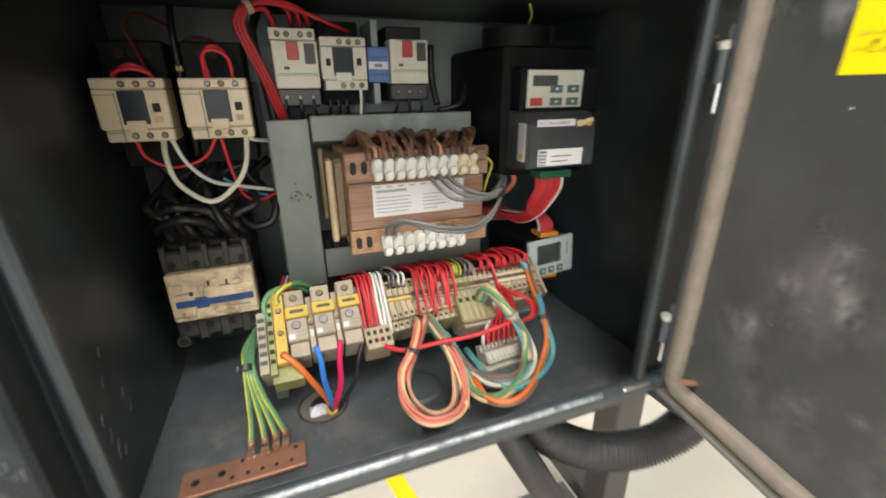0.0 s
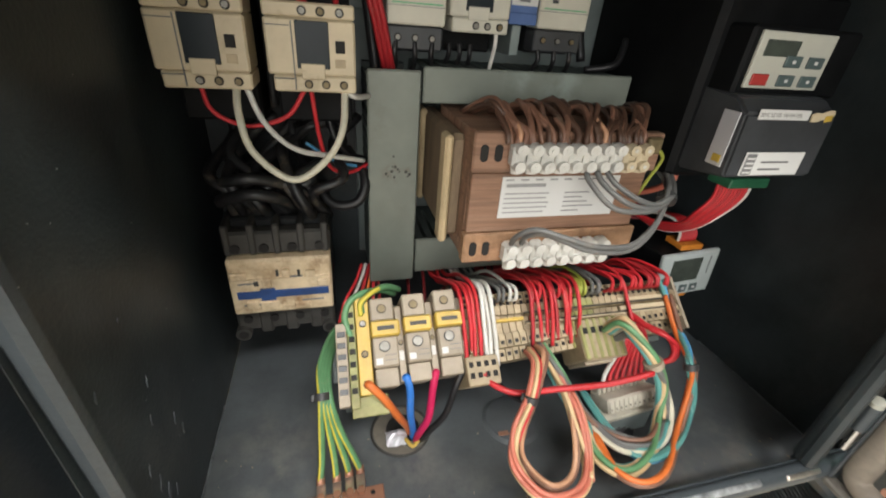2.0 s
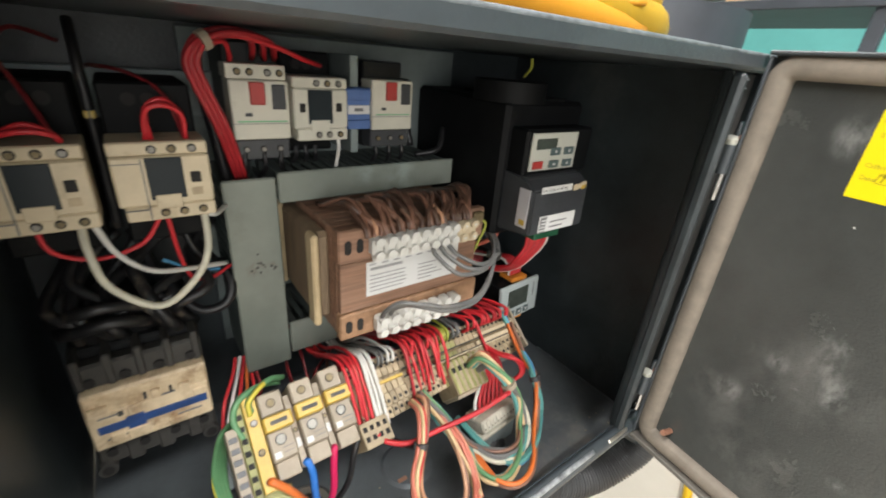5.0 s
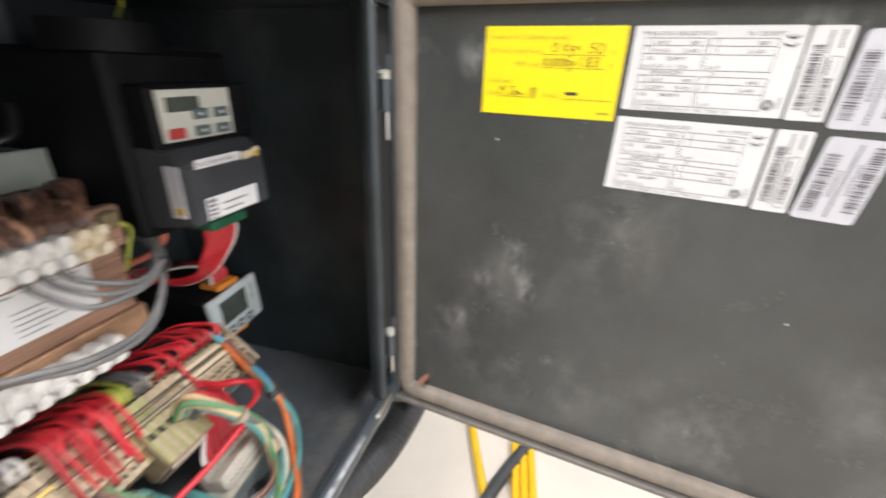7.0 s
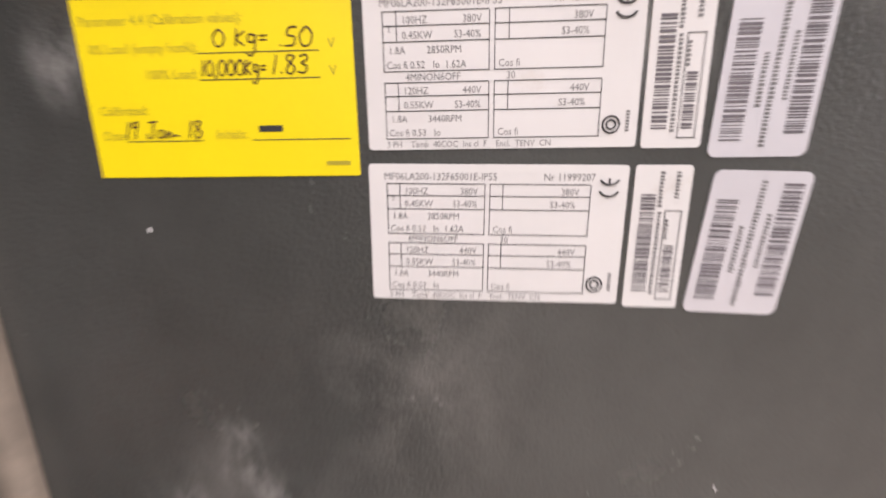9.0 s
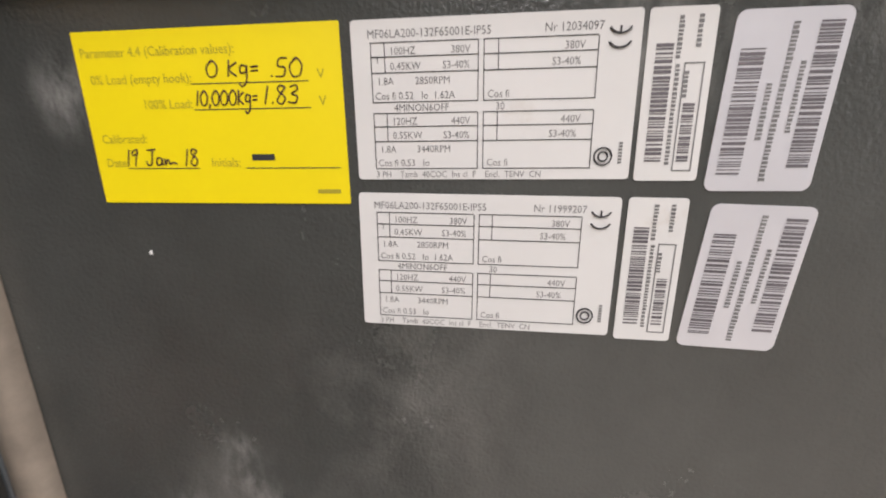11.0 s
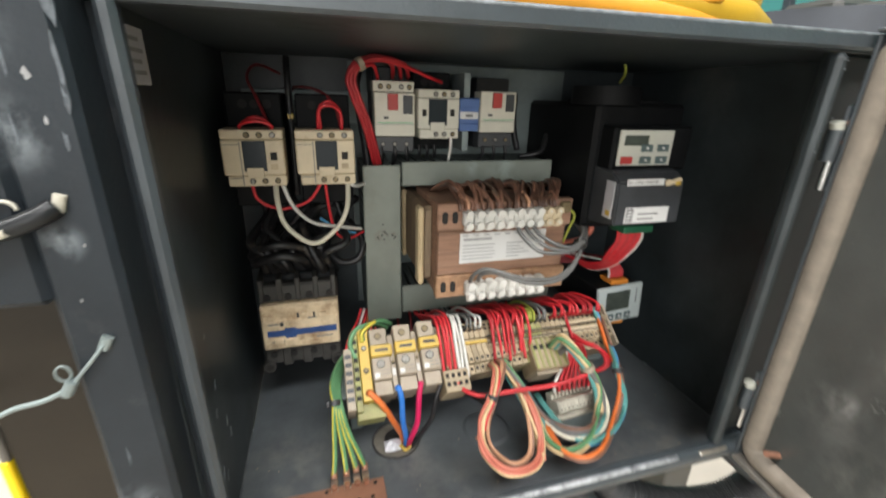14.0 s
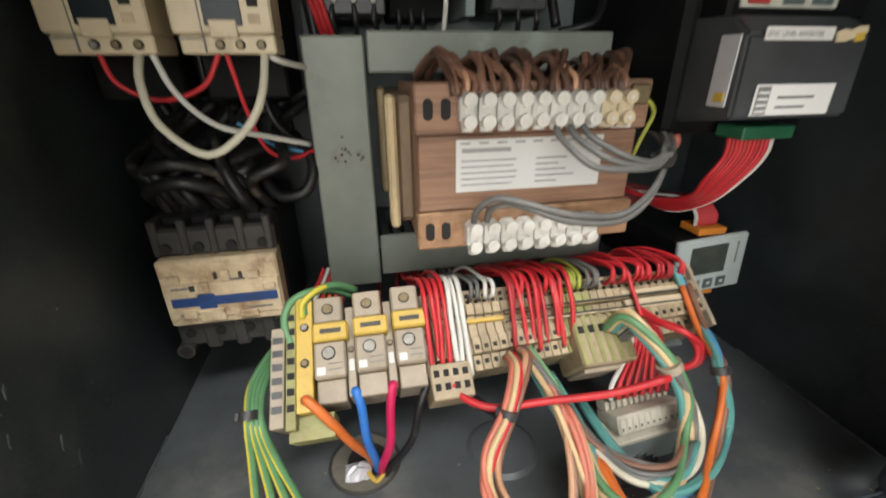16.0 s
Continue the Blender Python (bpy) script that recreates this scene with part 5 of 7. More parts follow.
# Three large fuse terminals with yellow bridges.
for i in range(3):
    x0 = -0.0222 + 0.0243 * i
    x1 = x0 + 0.0205
    dv = -0.0012 * i
    f = empty("fuse_terminal", "", "")
    f.parent = row
    part("upper_block", tbox(bmesh.new(), x0, x1 - 0.003, -0.016 + dv, 0.0015 + dv, -0.038, 0.003, 0.0012), FUSEGREY, f)
    part("lower_block", tbox(bmesh.new(), x0, x1 - 0.002, 0.0135 + dv, 0.035 + dv, -0.038, 0.004, 0.0012), FUSEGREY, f)
    part("apron", tbox(bmesh.new(), x0 + 0.0008, x1 - 0.0028, 0.0352 + dv, 0.0485 + dv, -0.040, -0.002, 0.0008), FUSEGREY, f)
    part("side_channel", tbox(bmesh.new(), x1 - 0.0018, x1 + 0.0034, -0.010 + dv, 0.046 + dv, -0.040, -0.004, 0.0006), FUSEGREY, f)
    part("bridge", tbox(bmesh.new(), x0 - 0.0006, x1 + 0.0002, 0.0018 + dv, 0.0132 + dv, -0.020, 0.0065, 0.0012), YELLOWPL, f, "yellow plastic bridge with a slot")
    part("slot", tbox(bmesh.new(), x0 + 0.004, x1 - 0.004, 0.0060 + dv, 0.0090 + dv, 0.006, 0.0068, 0.0002), DUSTBLACK, f)
    for v in (0.0265, 0.0300):
        part("groove", tbox(bmesh.new(), x0 + 0.008, x1 - 0.004, v + dv, v + 0.0006 + dv, 0.0035, 0.0043, 0.0001), GREYINK, f)
    for v, r in ((-0.0075, 0.0036), (0.0205, 0.0042)):
        part("screw_hole", rod(bmesh.new(), T(x0 + 0.0085, v + dv, 0), T(x0 + 0.0085, v + dv, 0.0045 if v > 0 else 0.0034), r, 16), HOLE, f)
        screw(f, T(x0 + 0.0085, v + dv, 0.0042 if v > 0 else 0.0032), r * 0.8, TN, DULLZINC if v > 0 else BRASS)
    recess(f, T(x1 + 0.0008, 0.018 + dv, -0.0036), 0.002, TN)
    part("marker", tbox(bmesh.new(), x0 + 0.0015, x0 + 0.0065, 0.0285 + dv, 0.0330 + dv, 0.003, 0.0045, 0.0002), PAPER, f, "white marker tab")
    part("marker", tbox(bmesh.new(), x1 - 0.001, x1 + 0.0025, 0.024 + dv, 0.031 + dv, -0.005, -0.0034, 0.0002), PAPER, f)
# The thin terminals.
N = 33
for i in range(N):
    x = 0.0515 + 0.00605 * i
    k = (x - 0.0515) / 0.2
    v0, v1 = -0.0135 + 0.001 * k, 0.0425 - 0.010 * k
    mat = GREENYEL if 15 <= i <= 18 else BEIGE
    slot_mesh = bmesh.new()
    for a, b, h in ((v0, v0 + 0.011, -0.006), (v0 + 0.0112, v0 + 0.019, -0.002), (v0 + 0.0192, v1 - 0.021, -0.0045), (v1 - 0.0208, v1 - 0.010, -0.002), (v1 - 0.0098, v1, -0.008)):
        tbox(slot_mesh, x, x + 0.0056, a, b, -0.040, h, 0.0004)
    part("thin_terminal", slot_mesh, mat, row)
    for a, h in ((v0 + 0.003, -0.006), (v0 + 0.0075, -0.006), (v1 - 0.007, -0.008), (v1 - 0.0155, -0.002)):
        part("slot", tbox(bmesh.new(), x + 0.0014, x + 0.0042, a, a + 0.003, h - 0.001, h + 0.0003, 0.0001), HOLE, row)
tpart("marker_strip", (0.066, 0.100, 0.0085, 0.0115, -0.004, -0.0008), YELLOWPL, row, "dirty yellow marker strip")
tpart("marker_strip", (0.190, 0.246, 0.0085, 0.0125, -0.004, -0.0006), CREAM, row, "dirty cream marker strip")
tpart("marker_strip", (0.190, 0.246, 0.0015, 0.0045, -0.004, -0.0006), CREAM, row, "dirty cream marker strip")
for v0, v1, mat in ((0.0050, 0.0062, DUSTBLACK), (0.0064, 0.0082, BRASS), (0.0128, 0.0138, DUSTBLACK), (0.0140, 0.0152, CREAM)):
    tpart("bridge_rail", (0.101, 0.248, v0, v1, -0.004, -0.0003), mat, row, "long bridging rail, dirty")
part("end_plate", tbox(bmesh.new(), 0.2505, 0.2535, -0.014, 0.034, -0.045, -0.001), FUSEGREY, row)
front = empty("front_terminal", "", "")
front.parent = row
part("front_body", tbox(bmesh.new(), 0.0455, 0.0712, 0.0352, 0.0565, -0.036, 0.001, 0.0008), BEIGE, front)
for i in range(4):
    for v in (0.039, 0.047):
        part("slot", tbox(bmesh.new(), 0.0475 + 0.006 * i, 0.0510 + 0.006 * i, v, v + 0.0042, 0.0005, 0.0014, 0.0001), HOLE, front)
green = empty("green_terminal", "", "")
green.parent = row
part("front_body", tbox(bmesh.new(), 0.1440, 0.1830, 0.0170, 0.0500, -0.036, 0.0030, 0.0015), BEIGE, green, "dirty beige and green earth terminals")
for i in range(6):
    part("green_rib", tbox(bmesh.new(), 0.1446 + 0.0064 * i, 0.1480 + 0.0064 * i, 0.0165, 0.0490, -0.020, 0.0036, 0.0006), GREENYEL, green)
for i in range(5):
    part("slot", tbox(bmesh.new(), 0.1465 + 0.0075 * i, 0.1505 + 0.0075 * i, 0.024, 0.029, 0.0034, 0.0040, 0.0001), HOLE, green)
part("foot", tbox(bmesh.new(), 0.1470, 0.1740, 0.0400, 0.0530, -0.036, -0.006, 0.001), FUSEGREY, green)
part("clamp", tbox(bmesh.new(), 0.1700, 0.1815, 0.020, 0.030, 0.003, 0.0065, 0.001), ZINC, green)

low = empty("small_terminal_block", "pale grey terminal block lying on the cabinet floor", "terminal block")
LM = Matrix.Translation((0.1890, 0.312, 0.9305)) @ pose(0, 0, 0, -28, 0, 6)
part("body", newbox(-0.0265, 0.0265, -0.011, 0.012, 0.004, 0.0165, 0.001, LM), PALEGREY, low)
part("foot", newbox(-0.0285, 0.0285, -0.009, 0.010, 0.0002, 0.0042, 0.0006, pose(0.1890, 0.312, 0.9300, 0, 0, 6)), PALEGREY, low)
part("support", newbox(-0.0265, 0.0265, -0.006, 0.008, 0.0002, 0.0271, 0.0006, pose(0.1890, 0.312, ZB, 0, 0, 6)), GALV, low, "grey rail under the block")
for i in range(11):
    x = -0.0262 + 0.0048 * i
    part("tooth", newbox(x, x + 0.0034, 0.0005, 0.0115, 0.0166, 0.0225, 0.0008, LM), PALEGREY, low)
    part("rib", newbox(x + 0.0004, x + 0.0030, -0.0122, -0.0109, 0.0052, 0.0150, 0.0004, LM), PALEGREY, low)
    part("slot", newbox(x + 0.0012, x + 0.0024, -0.0125, -0.0121, 0.0075, 0.0092, 0.0001, LM), LEGGREY, low)


# ---- wires ----
def strands(thing, points, colours, r, spread, seed=0, name="wire", loose=0.4):
    """Wires that run together along one line, each at its own place in the bunch."""
    rnd = random.Random(seed)
    n = len(colours)
    pts = [Vector(p) for p in points]
    for k, colour in enumerate(colours):
        a = 2 * math.pi * k / max(n, 1) + rnd.uniform(-0.4, 0.4)
        rad = spread * (0.35 + 0.65 * rnd.random()) if n > 1 else 0
        out = []
        for i, p in enumerate(pts):
            way = (pts[min(i + 1, len(pts) - 1)] - pts[max(i - 1, 0)]).normalized()
            side = way.cross(Vector((0.2, 0.3, 1))).normalized()
            up = side.cross(way)
            aa = a + 0.35 * i
            out.append(p + rad * (math.cos(aa) * side + math.sin(aa) * up) + Vector((rnd.uniform(-1, 1), rnd.uniform(-1, 1), rnd.uniform(-1, 1))) * spread * loose * 0.4)
        for p in out:
            p.z = max(p.z, ZB + r + 0.0006 if p.y > YF + 0.006 else ZL + r + 0.0016) if p.y > YF - 0.016 else p.z
        wire(out, r, colour, thing, name)


def tie(thing, at, way, r, mat=None):
    """A cable tie round a bunch, with its lock."""
    w = Vector(way).normalized()
    at = Vector(at)
    bm = rod(bmesh.new(), at - w * 0.0025, at + w * 0.0025, r, 14)
    side = w.orthogonal().normalized()
    q = w.to_track_quat("Z", "Y").to_matrix().to_4x4()
    box(bm, r * 0.6, r + 0.0018, -0.0022, 0.0022, -0.0026, 0.0026, 0.0006, Matrix.Translation(at) @ q)
    return part("cable_tie", bm, mat or HOSE, thing, "dusty cable tie")


def bunch(label, name="wire_bundle", group=""):
    return empty(name, label, "wires", group)


R = 0.0019
w = bunch("loop of red, cream and brown wires hanging from the terminals")
strands(w, [T(0.098, 0.036, 0.0), (0.095, 0.316, 0.993), (0.084, 0.297, 0.982), (0.068, 0.281, 0.970), (0.067, 0.272, 0.947), (0.081, 0.251, 0.939), (0.108, 0.251, 0.938), (0.124, 0.272, 0.943), (0.126, 0.300, 0.962), (0.118, 0.335, 0.972)], ("salmon", "cream", "red", "cream", "salmon"), R, 0.0034, 1)
strands(w, [T(0.106, 0.034, 0.0), (0.104, 0.322, 0.994), (0.087, 0.298, 0.981), (0.074, 0.283, 0.966), (0.075, 0.276, 0.942), (0.089, 0.256, 0.939), (0.111, 0.264, 0.940), (0.120, 0.290, 0.957), (0.131, 0.335, 0.962)], ("peach", "brown"), R, 0.002, 2)
tie(w, (0.083, 0.296, 0.981), (0.2, 0.25, 0.5), 0.0052)
w = bunch("thick loop of green, cream, grey and brown wires")
LOOP_B = [T(0.168, 0.028, 0.004), (0.170, 0.330, 1.011), (0.176, 0.320, 1.008), (0.186, 0.304, 0.995), (0.199, 0.299, 0.970), (0.198, 0.289, 0.946), (0.172, 0.265, 0.940), (0.145, 0.257, 0.940), (0.133, 0.274, 0.941), (0.136, 0.310, 0.948), (0.130, 0.345, 0.960)]
strands(w, LOOP_B, ("green", "cream", "peach", "teal", "cream"), 0.0024, 0.0042, 3)
strands(w, [T(0.176, 0.034, 0.002), (0.180, 0.324, 1.003), (0.188, 0.303, 0.991), (0.203, 0.300, 0.968), (0.208, 0.290, 0.946), (0.186, 0.272, 0.940), (0.155, 0.272, 0.940), (0.140, 0.300, 0.944), (0.128, 0.350, 0.960)], ("grey", "ivory", "grey", "brown", "grey"), 0.0022, 0.004, 4)
tie(w, (0.1875, 0.303, 0.991), (0.3, -0.2, -0.6), 0.0075, FUSEGREY)
strands(w, [(0.112, 0.345, 0.985), (0.120, 0.320, 0.972), (0.128, 0.308, 0.955), (0.142, 0.294, 0.941), (0.158, 0.276, 0.940), (0.180, 0.272, 0.940), (0.200, 0.285, 0.943)], ("brown", "grey", "green", "salmon", "grey", "teal", "grey"), 0.0019, 0.006, 5)
strands(w, [(0.110, 0.345, 0.986), (0.117, 0.310, 0.972), (0.121, 0.290, 0.955), (0.122, 0.268, 0.940), (0.118, 0.256, 0.939)], ("cream", "salmon", "cream"), 0.0019, 0.003, 6)
w = bunch("loop of blue, orange, teal and brown wires")
strands(w, [T(0.236, -0.010, 0.003), (0.2400, 0.345, 0.994), (0.2300, 0.316, 0.990), (0.2225, 0.300, 0.984), (0.2320, 0.295, 0.958), (0.2290, 0.287, 0.941), (0.1970, 0.266, 0.940), (0.165, 0.262, 0.940), (0.153, 0.290, 0.941), (0.150, 0.33, 0.944)], ("teal", "lightblue", "teal"), 0.0021, 0.0026, 7)
strands(w, [T(0.240, 0.004, 0.002), (0.2350, 0.330, 0.990), (0.2240, 0.300, 0.984), (0.2275, 0.295, 0.959), (0.209, 0.277, 0.941), (0.176, 0.250, 0.940), (0.152, 0.246, 0.940), (0.139, 0.260, 0.940), (0.139, 0.290, 0.942)], ("orange", "brown", "orange"), 0.0021, 0.0026, 8)
tie(w, (0.223, 0.3005, 0.984), (0.0, -0.3, -0.5), 0.0056)
w = bunch("single red wire stretched across the front of the terminals")
wire([T(0.0585, 0.048, 0.0), (0.0605, 0.324, 0.977), (0.066, 0.317, 0.975), (0.080, 0.309, 0.974), (0.108, 0.304, 0.978), (0.148, 0.299, 0.981), (0.184, 0.297, 0.988)], 0.0023, "red", w)
w = bunch("four thick supply wires, orange, blue, crimson and black")
wire([T(-0.0275, 0.045, 0.0), (-0.026, 0.326, 0.984), (-0.016, 0.322, 0.972), (-0.005, 0.326, 0.946), (0.004, 0.338, 0.918), (0.008, 0.342, 0.902)], 0.0029, "orange", w)
wire([T(-0.0005, 0.0435, -0.006), (0.001, 0.331, 0.981), (0.003, 0.328, 0.970), (0.004, 0.328, 0.945), (0.008, 0.334, 0.918), (0.009, 0.338, 0.902)], 0.0029, "blue", w)
wire([T(0.0235, 0.0425, -0.006), (0.022, 0.331, 0.981), (0.020, 0.328, 0.968), (0.018, 0.326, 0.940), (0.012, 0.330, 0.917), (0.011, 0.335, 0.902)], 0.0029, "crimson", w)
wire([T(0.0475, 0.0415, -0.006), (0.044, 0.334, 0.976), (0.038, 0.330, 0.963), (0.032, 0.328, 0.938), (0.017, 0.330, 0.914), (0.013, 0.334, 0.902)], 0.0026, "black", w)
w = bunch("four green and yellow earth wires bolted to the copper bar")
for n, (xe, ye) in enumerate(((-0.064, 0.308), (-0.053, 0.308), (-0.044, 0.310), (-0.036, 0.311))):
    f = n / 3
    pts = [(-0.034, 0.400 + 0.002 * n, 0.985 - 0.002 * n), (-0.050 + 0.004 * f, 0.386 + 0.004 * f, 0.984 - 0.006 * f), (-0.060 + 0.006 * f, 0.351, 0.984 - 0.003 * f), (-0.0595 + 0.006 * f, 0.327, 0.978 - 0.003 * f), (0.55 * -0.0585 + 0.45 * xe, 0.321, 0.953 - 0.003 * f), (0.25 * -0.0565 + 0.75 * xe, 0.315, 0.930), (xe, ye, 0.9155)]
    cable = wire(pts, 0.0024, "green", w)
    stripe = [Vector(p) + Vector((-0.0011, -0.0012, 0.0008)) for p in pts]
    part("stripe", sweep(bmesh.new(), stripe, 0.0011, 6), WIRE["yellow"], cable, "yellow stripe of the wire")
    end = Vector(pts[-1])
    part("lug", sweep(bmesh.new(), [end + Vector((0, 0.002, 0.001)), end + Vector((0, -0.003, -0.002))], 0.0030, 8, 3), COPPER, cable)
    part("lug_tongue", newbox(end.x - 0.0032, end.x + 0.0032, end.y - 0.0135, end.y - 0.001, 0.9102, 0.9116, 0.0004), ZINC, cable)
tie(w, (-0.059, 0.326, 0.980), (0, 0.5, 0.5), 0.0052)
w = bunch("green and yellow jumper over the earth terminals")
wire([T(-0.0365, 0.010, -0.004), (-0.0405, 0.368, 1.012), (-0.036, 0.376, 1.021), (-0.024, 0.382, 1.024), (-0.010, 0.388, 1.020), (0.0, 0.396, 1.010)], 0.0025, "green", w)
wire([T(-0.028, -0.006, 0.0), (-0.028, 0.373, 1.021), (-0.020, 0.378, 1.026), (-0.008, 0.386, 1.025), (0.004, 0.396, 1.014)], 0.0025, "green", w)
wire([T(-0.029, -0.004, 0.001), (-0.0285, 0.371, 1.022), (-0.0205, 0.376, 1.027), (-0.014, 0.380, 1.028)], 0.0019, "yellow", w)

# Wires from the lower trunking into the terminals.
rnd = random.Random(11)


def drape(thing, x, v_end, colour, r=0.0016, lift=0.006, slide=0.0, h_end=-0.004):
    """A wire out of the trunking, over the back edge of the row and down its face."""
    xs = x + slide
    top = rnd.uniform(0.002, lift)
    pts = [(xs + rnd.uniform(-0.004, 0.004), 0.470, 1.000), (xs, 0.435 + rnd.uniform(-0.006, 0.004), 0.998 + rnd.uniform(-0.004, 0.004)), (0.5 * (x + xs) + rnd.uniform(-0.002, 0.002), 0.402 + rnd.uniform(-0.004, 0.004), 1.016 + rnd.uniform(-0.003, 0.007)), T(x, -0.016, top), T(x + rnd.uniform(-0.001, 0.001), 0.4 * v_end - 0.004, top), T(x + rnd.uniform(-0.0015, 0.0015), v_end, h_end)]
    wire(pts, r, colour, thing)


w = bunch("red wires from the trunking to the front terminal")
for i in range(4):
    drape(w, 0.0475 + 0.0042 * i, 0.040 if i != 1 else 0.032, "red", 0.0017, 0.007, -0.006)
w = bunch("white wires from the trunking to the front terminal")
for i in range(3):
    drape(w, 0.0635 + 0.0036 * i, 0.038 + 0.003 * i, "white", 0.0018, 0.008, -0.002)
w = bunch("short grey and white wires into the terminals")
for i, c in enumerate(("grey", "grey", "white", "white")):
    drape(w, 0.0795 + 0.0052 * i, -0.006, c, 0.0015, 0.005, -0.012)
w = bunch("thick bunch of red wires draped over the terminals")
for i in range(13):
    drape(w, 0.1045 + 0.0034 * i, (0.034, 0.012, 0.030, -0.004, 0.028)[i % 5], rnd.choice(("red", "red", "midred")), 0.0016, 0.010, rnd.uniform(-0.025, 0.004))
w = bunch("red wires feeding the end of the row")
for i in range(14):
    drape(w, 0.182 + 0.0046 * i, -0.006, rnd.choice(("red", "red", "midred")), 0.0015, 0.009, rnd.uniform(-0.030, -0.002))
drape(w, 0.196, 0.022, "red", 0.0016, 0.004, -0.006, 0.002)
w = bunch("lime and dark blue wires into the terminals")
for i, c in enumerate(("lime", "lime", "lime", "grey", "grey", "grey")):
    drape(w, 0.150 + 0.0046 * i, -0.005, c, 0.0015, 0.006, -0.012)
w = bunch("tangle of dark red, brown and grey wires below the trunking")
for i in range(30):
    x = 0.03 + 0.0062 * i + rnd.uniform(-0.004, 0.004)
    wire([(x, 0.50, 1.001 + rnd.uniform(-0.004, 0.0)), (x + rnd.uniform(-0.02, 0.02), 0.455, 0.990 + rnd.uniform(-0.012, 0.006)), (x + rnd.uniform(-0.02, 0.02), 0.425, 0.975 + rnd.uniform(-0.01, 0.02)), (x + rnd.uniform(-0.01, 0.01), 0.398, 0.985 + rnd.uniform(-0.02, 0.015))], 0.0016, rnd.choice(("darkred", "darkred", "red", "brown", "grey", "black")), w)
w = bunch("red and white wires between contactor and earth terminals")
for i, c in enumerate(("red", "white", "red", "orange", "red", "darkred")):
    x = -0.034 + 0.004 * i
    wire([(x + 0.012, 0.452, 1.006), (x + 0.006, 0.440, 0.996), (x - 0.006 + 0.002 * i, 0.420, 0.985), (x - 0.012, 0.405, 0.965 + 0.004 * i), (x - 0.010, 0.392, 0.955)], 0.0016, c, w)
w = bunch("red wires from the row down to the small terminal block")
for i in range(16):
    x = 0.166 + 0.0030 * i
    d = 0.003 * (i % 2)
    wire([(0.188 + 0.0014 * i, 0.352 + d, 0.996), (0.186 + 0.0016 * i, 0.337 + d, 0.985), (0.4 * x + 0.6 * (0.184 + 0.0018 * i), 0.330 + d, 0.972), (x + 0.002, 0.3250 + d, 0.960), (x + 0.0005, 0.3215 + d, 0.951)], 0.0017, ("red", "midred", "red", "darkred")[i % 4] if i else "white", w)
w = bunch("red loop at the end of the row")
for d in (0.0, 0.0035):
    wire([T(0.198, 0.016 + d, 0.0), (0.203, 0.335 - d, 1.000), (0.212, 0.324 - d, 0.999), (0.2215 + d, 0.319, 0.987), (0.2195 + d, 0.317, 0.976), (0.207, 0.325, 0.965)], 0.0022, "red", w)
wire([T(0.186, 0.020, 0.002), (0.193, 0.343, 0.997), (0.199, 0.338, 0.989), (0.200, 0.335, 0.975)], 0.0022, "red", w)
w = bunch("black wires behind the terminal row")
for d in (0.0, 0.006, 0.011):
    wire([(0.045, 0.385, 0.965), (0.062 + d, 0.350, 0.955), (0.075 + d, 0.325, 0.962 - d), (0.083, 0.300, 0.975)], 0.0019, "black", w)

# Wires round the contactors.
w = bunch("ivory wire hanging in a loop between the contactors")
wire([(-0.096, 0.408, 1.167), (-0.095, 0.396, 1.151), (-0.089, 0.390, 1.130), (-0.067, 0.385, 1.114), (-0.046, 0.388, 1.126), (-0.035, 0.393, 1.144), (-0.032, 0.408, 1.167)], 0.0023, "ivory", w)
wire([(-0.091, 0.408, 1.167), (-0.083, 0.408, 1.144), (-0.067, 0.413, 1.126), (-0.043, 0.425, 1.117), (-0.018, 0.442, 1.108)], 0.0019, "white", w)
wire([(-0.032, 0.408, 1.165), (-0.025, 0.412, 1.161), (-0.013, 0.440, 1.157)], 0.0019, "white", w)
w = bunch("red wires below the contactors")
wire([(-0.116, 0.408, 1.167), (-0.112, 0.410, 1.150), (-0.093, 0.412, 1.141), (-0.069, 0.410, 1.148), (-0.056, 0.408, 1.166)], 0.0015, "red", w)
wire([(-0.053, 0.408, 1.166), (-0.050, 0.420, 1.131), (-0.044, 0.430, 1.107), (-0.030, 0.438, 1.100), (-0.014, 0.446, 1.104)], 0.0015, "red", w)
wire([(-0.060, 0.43, 1.125), (-0.040, 0.44, 1.108), (-0.014, 0.448, 1.100)], 0.0013, "lightblue", w)
w = bunch("red jumpers above the contactors")
for d in (0, 0.003):
    wire([(-0.121, 0.412, 1.211), (-0.119, 0.408 + d, 1.217), (-0.107, 0.405 + d, 1.220 + d), (-0.096, 0.408 + d, 1.217), (-0.094, 0.412, 1.210)], 0.0016, "red", w)
    wire([(-0.056 + d, 0.412, 1.211), (-0.054, 0.402 + d, 1.230), (-0.045, 0.400 + d, 1.234 + d), (-0.036, 0.405 + d, 1.228), (-0.035, 0.412, 1.210)], 0.0016, "red", w)
wire([(-0.095, 0.412, 1.210), (-0.106, 0.430, 1.237), (-0.115, 0.450, 1.256), (-0.108, 0.475, 1.268), (-0.09, 0.50, 1.262)], 0.0013, "darkred", w)
wire([(-0.035, 0.412, 1.210), (-0.041, 0.430, 1.236), (-0.056, 0.450, 1.247), (-0.074, 0.480, 1.249), (-0.08, 0.51, 1.246)], 0.0013, "darkred", w)
w = bunch("bunch of red wires rising from the trunking to the breakers")
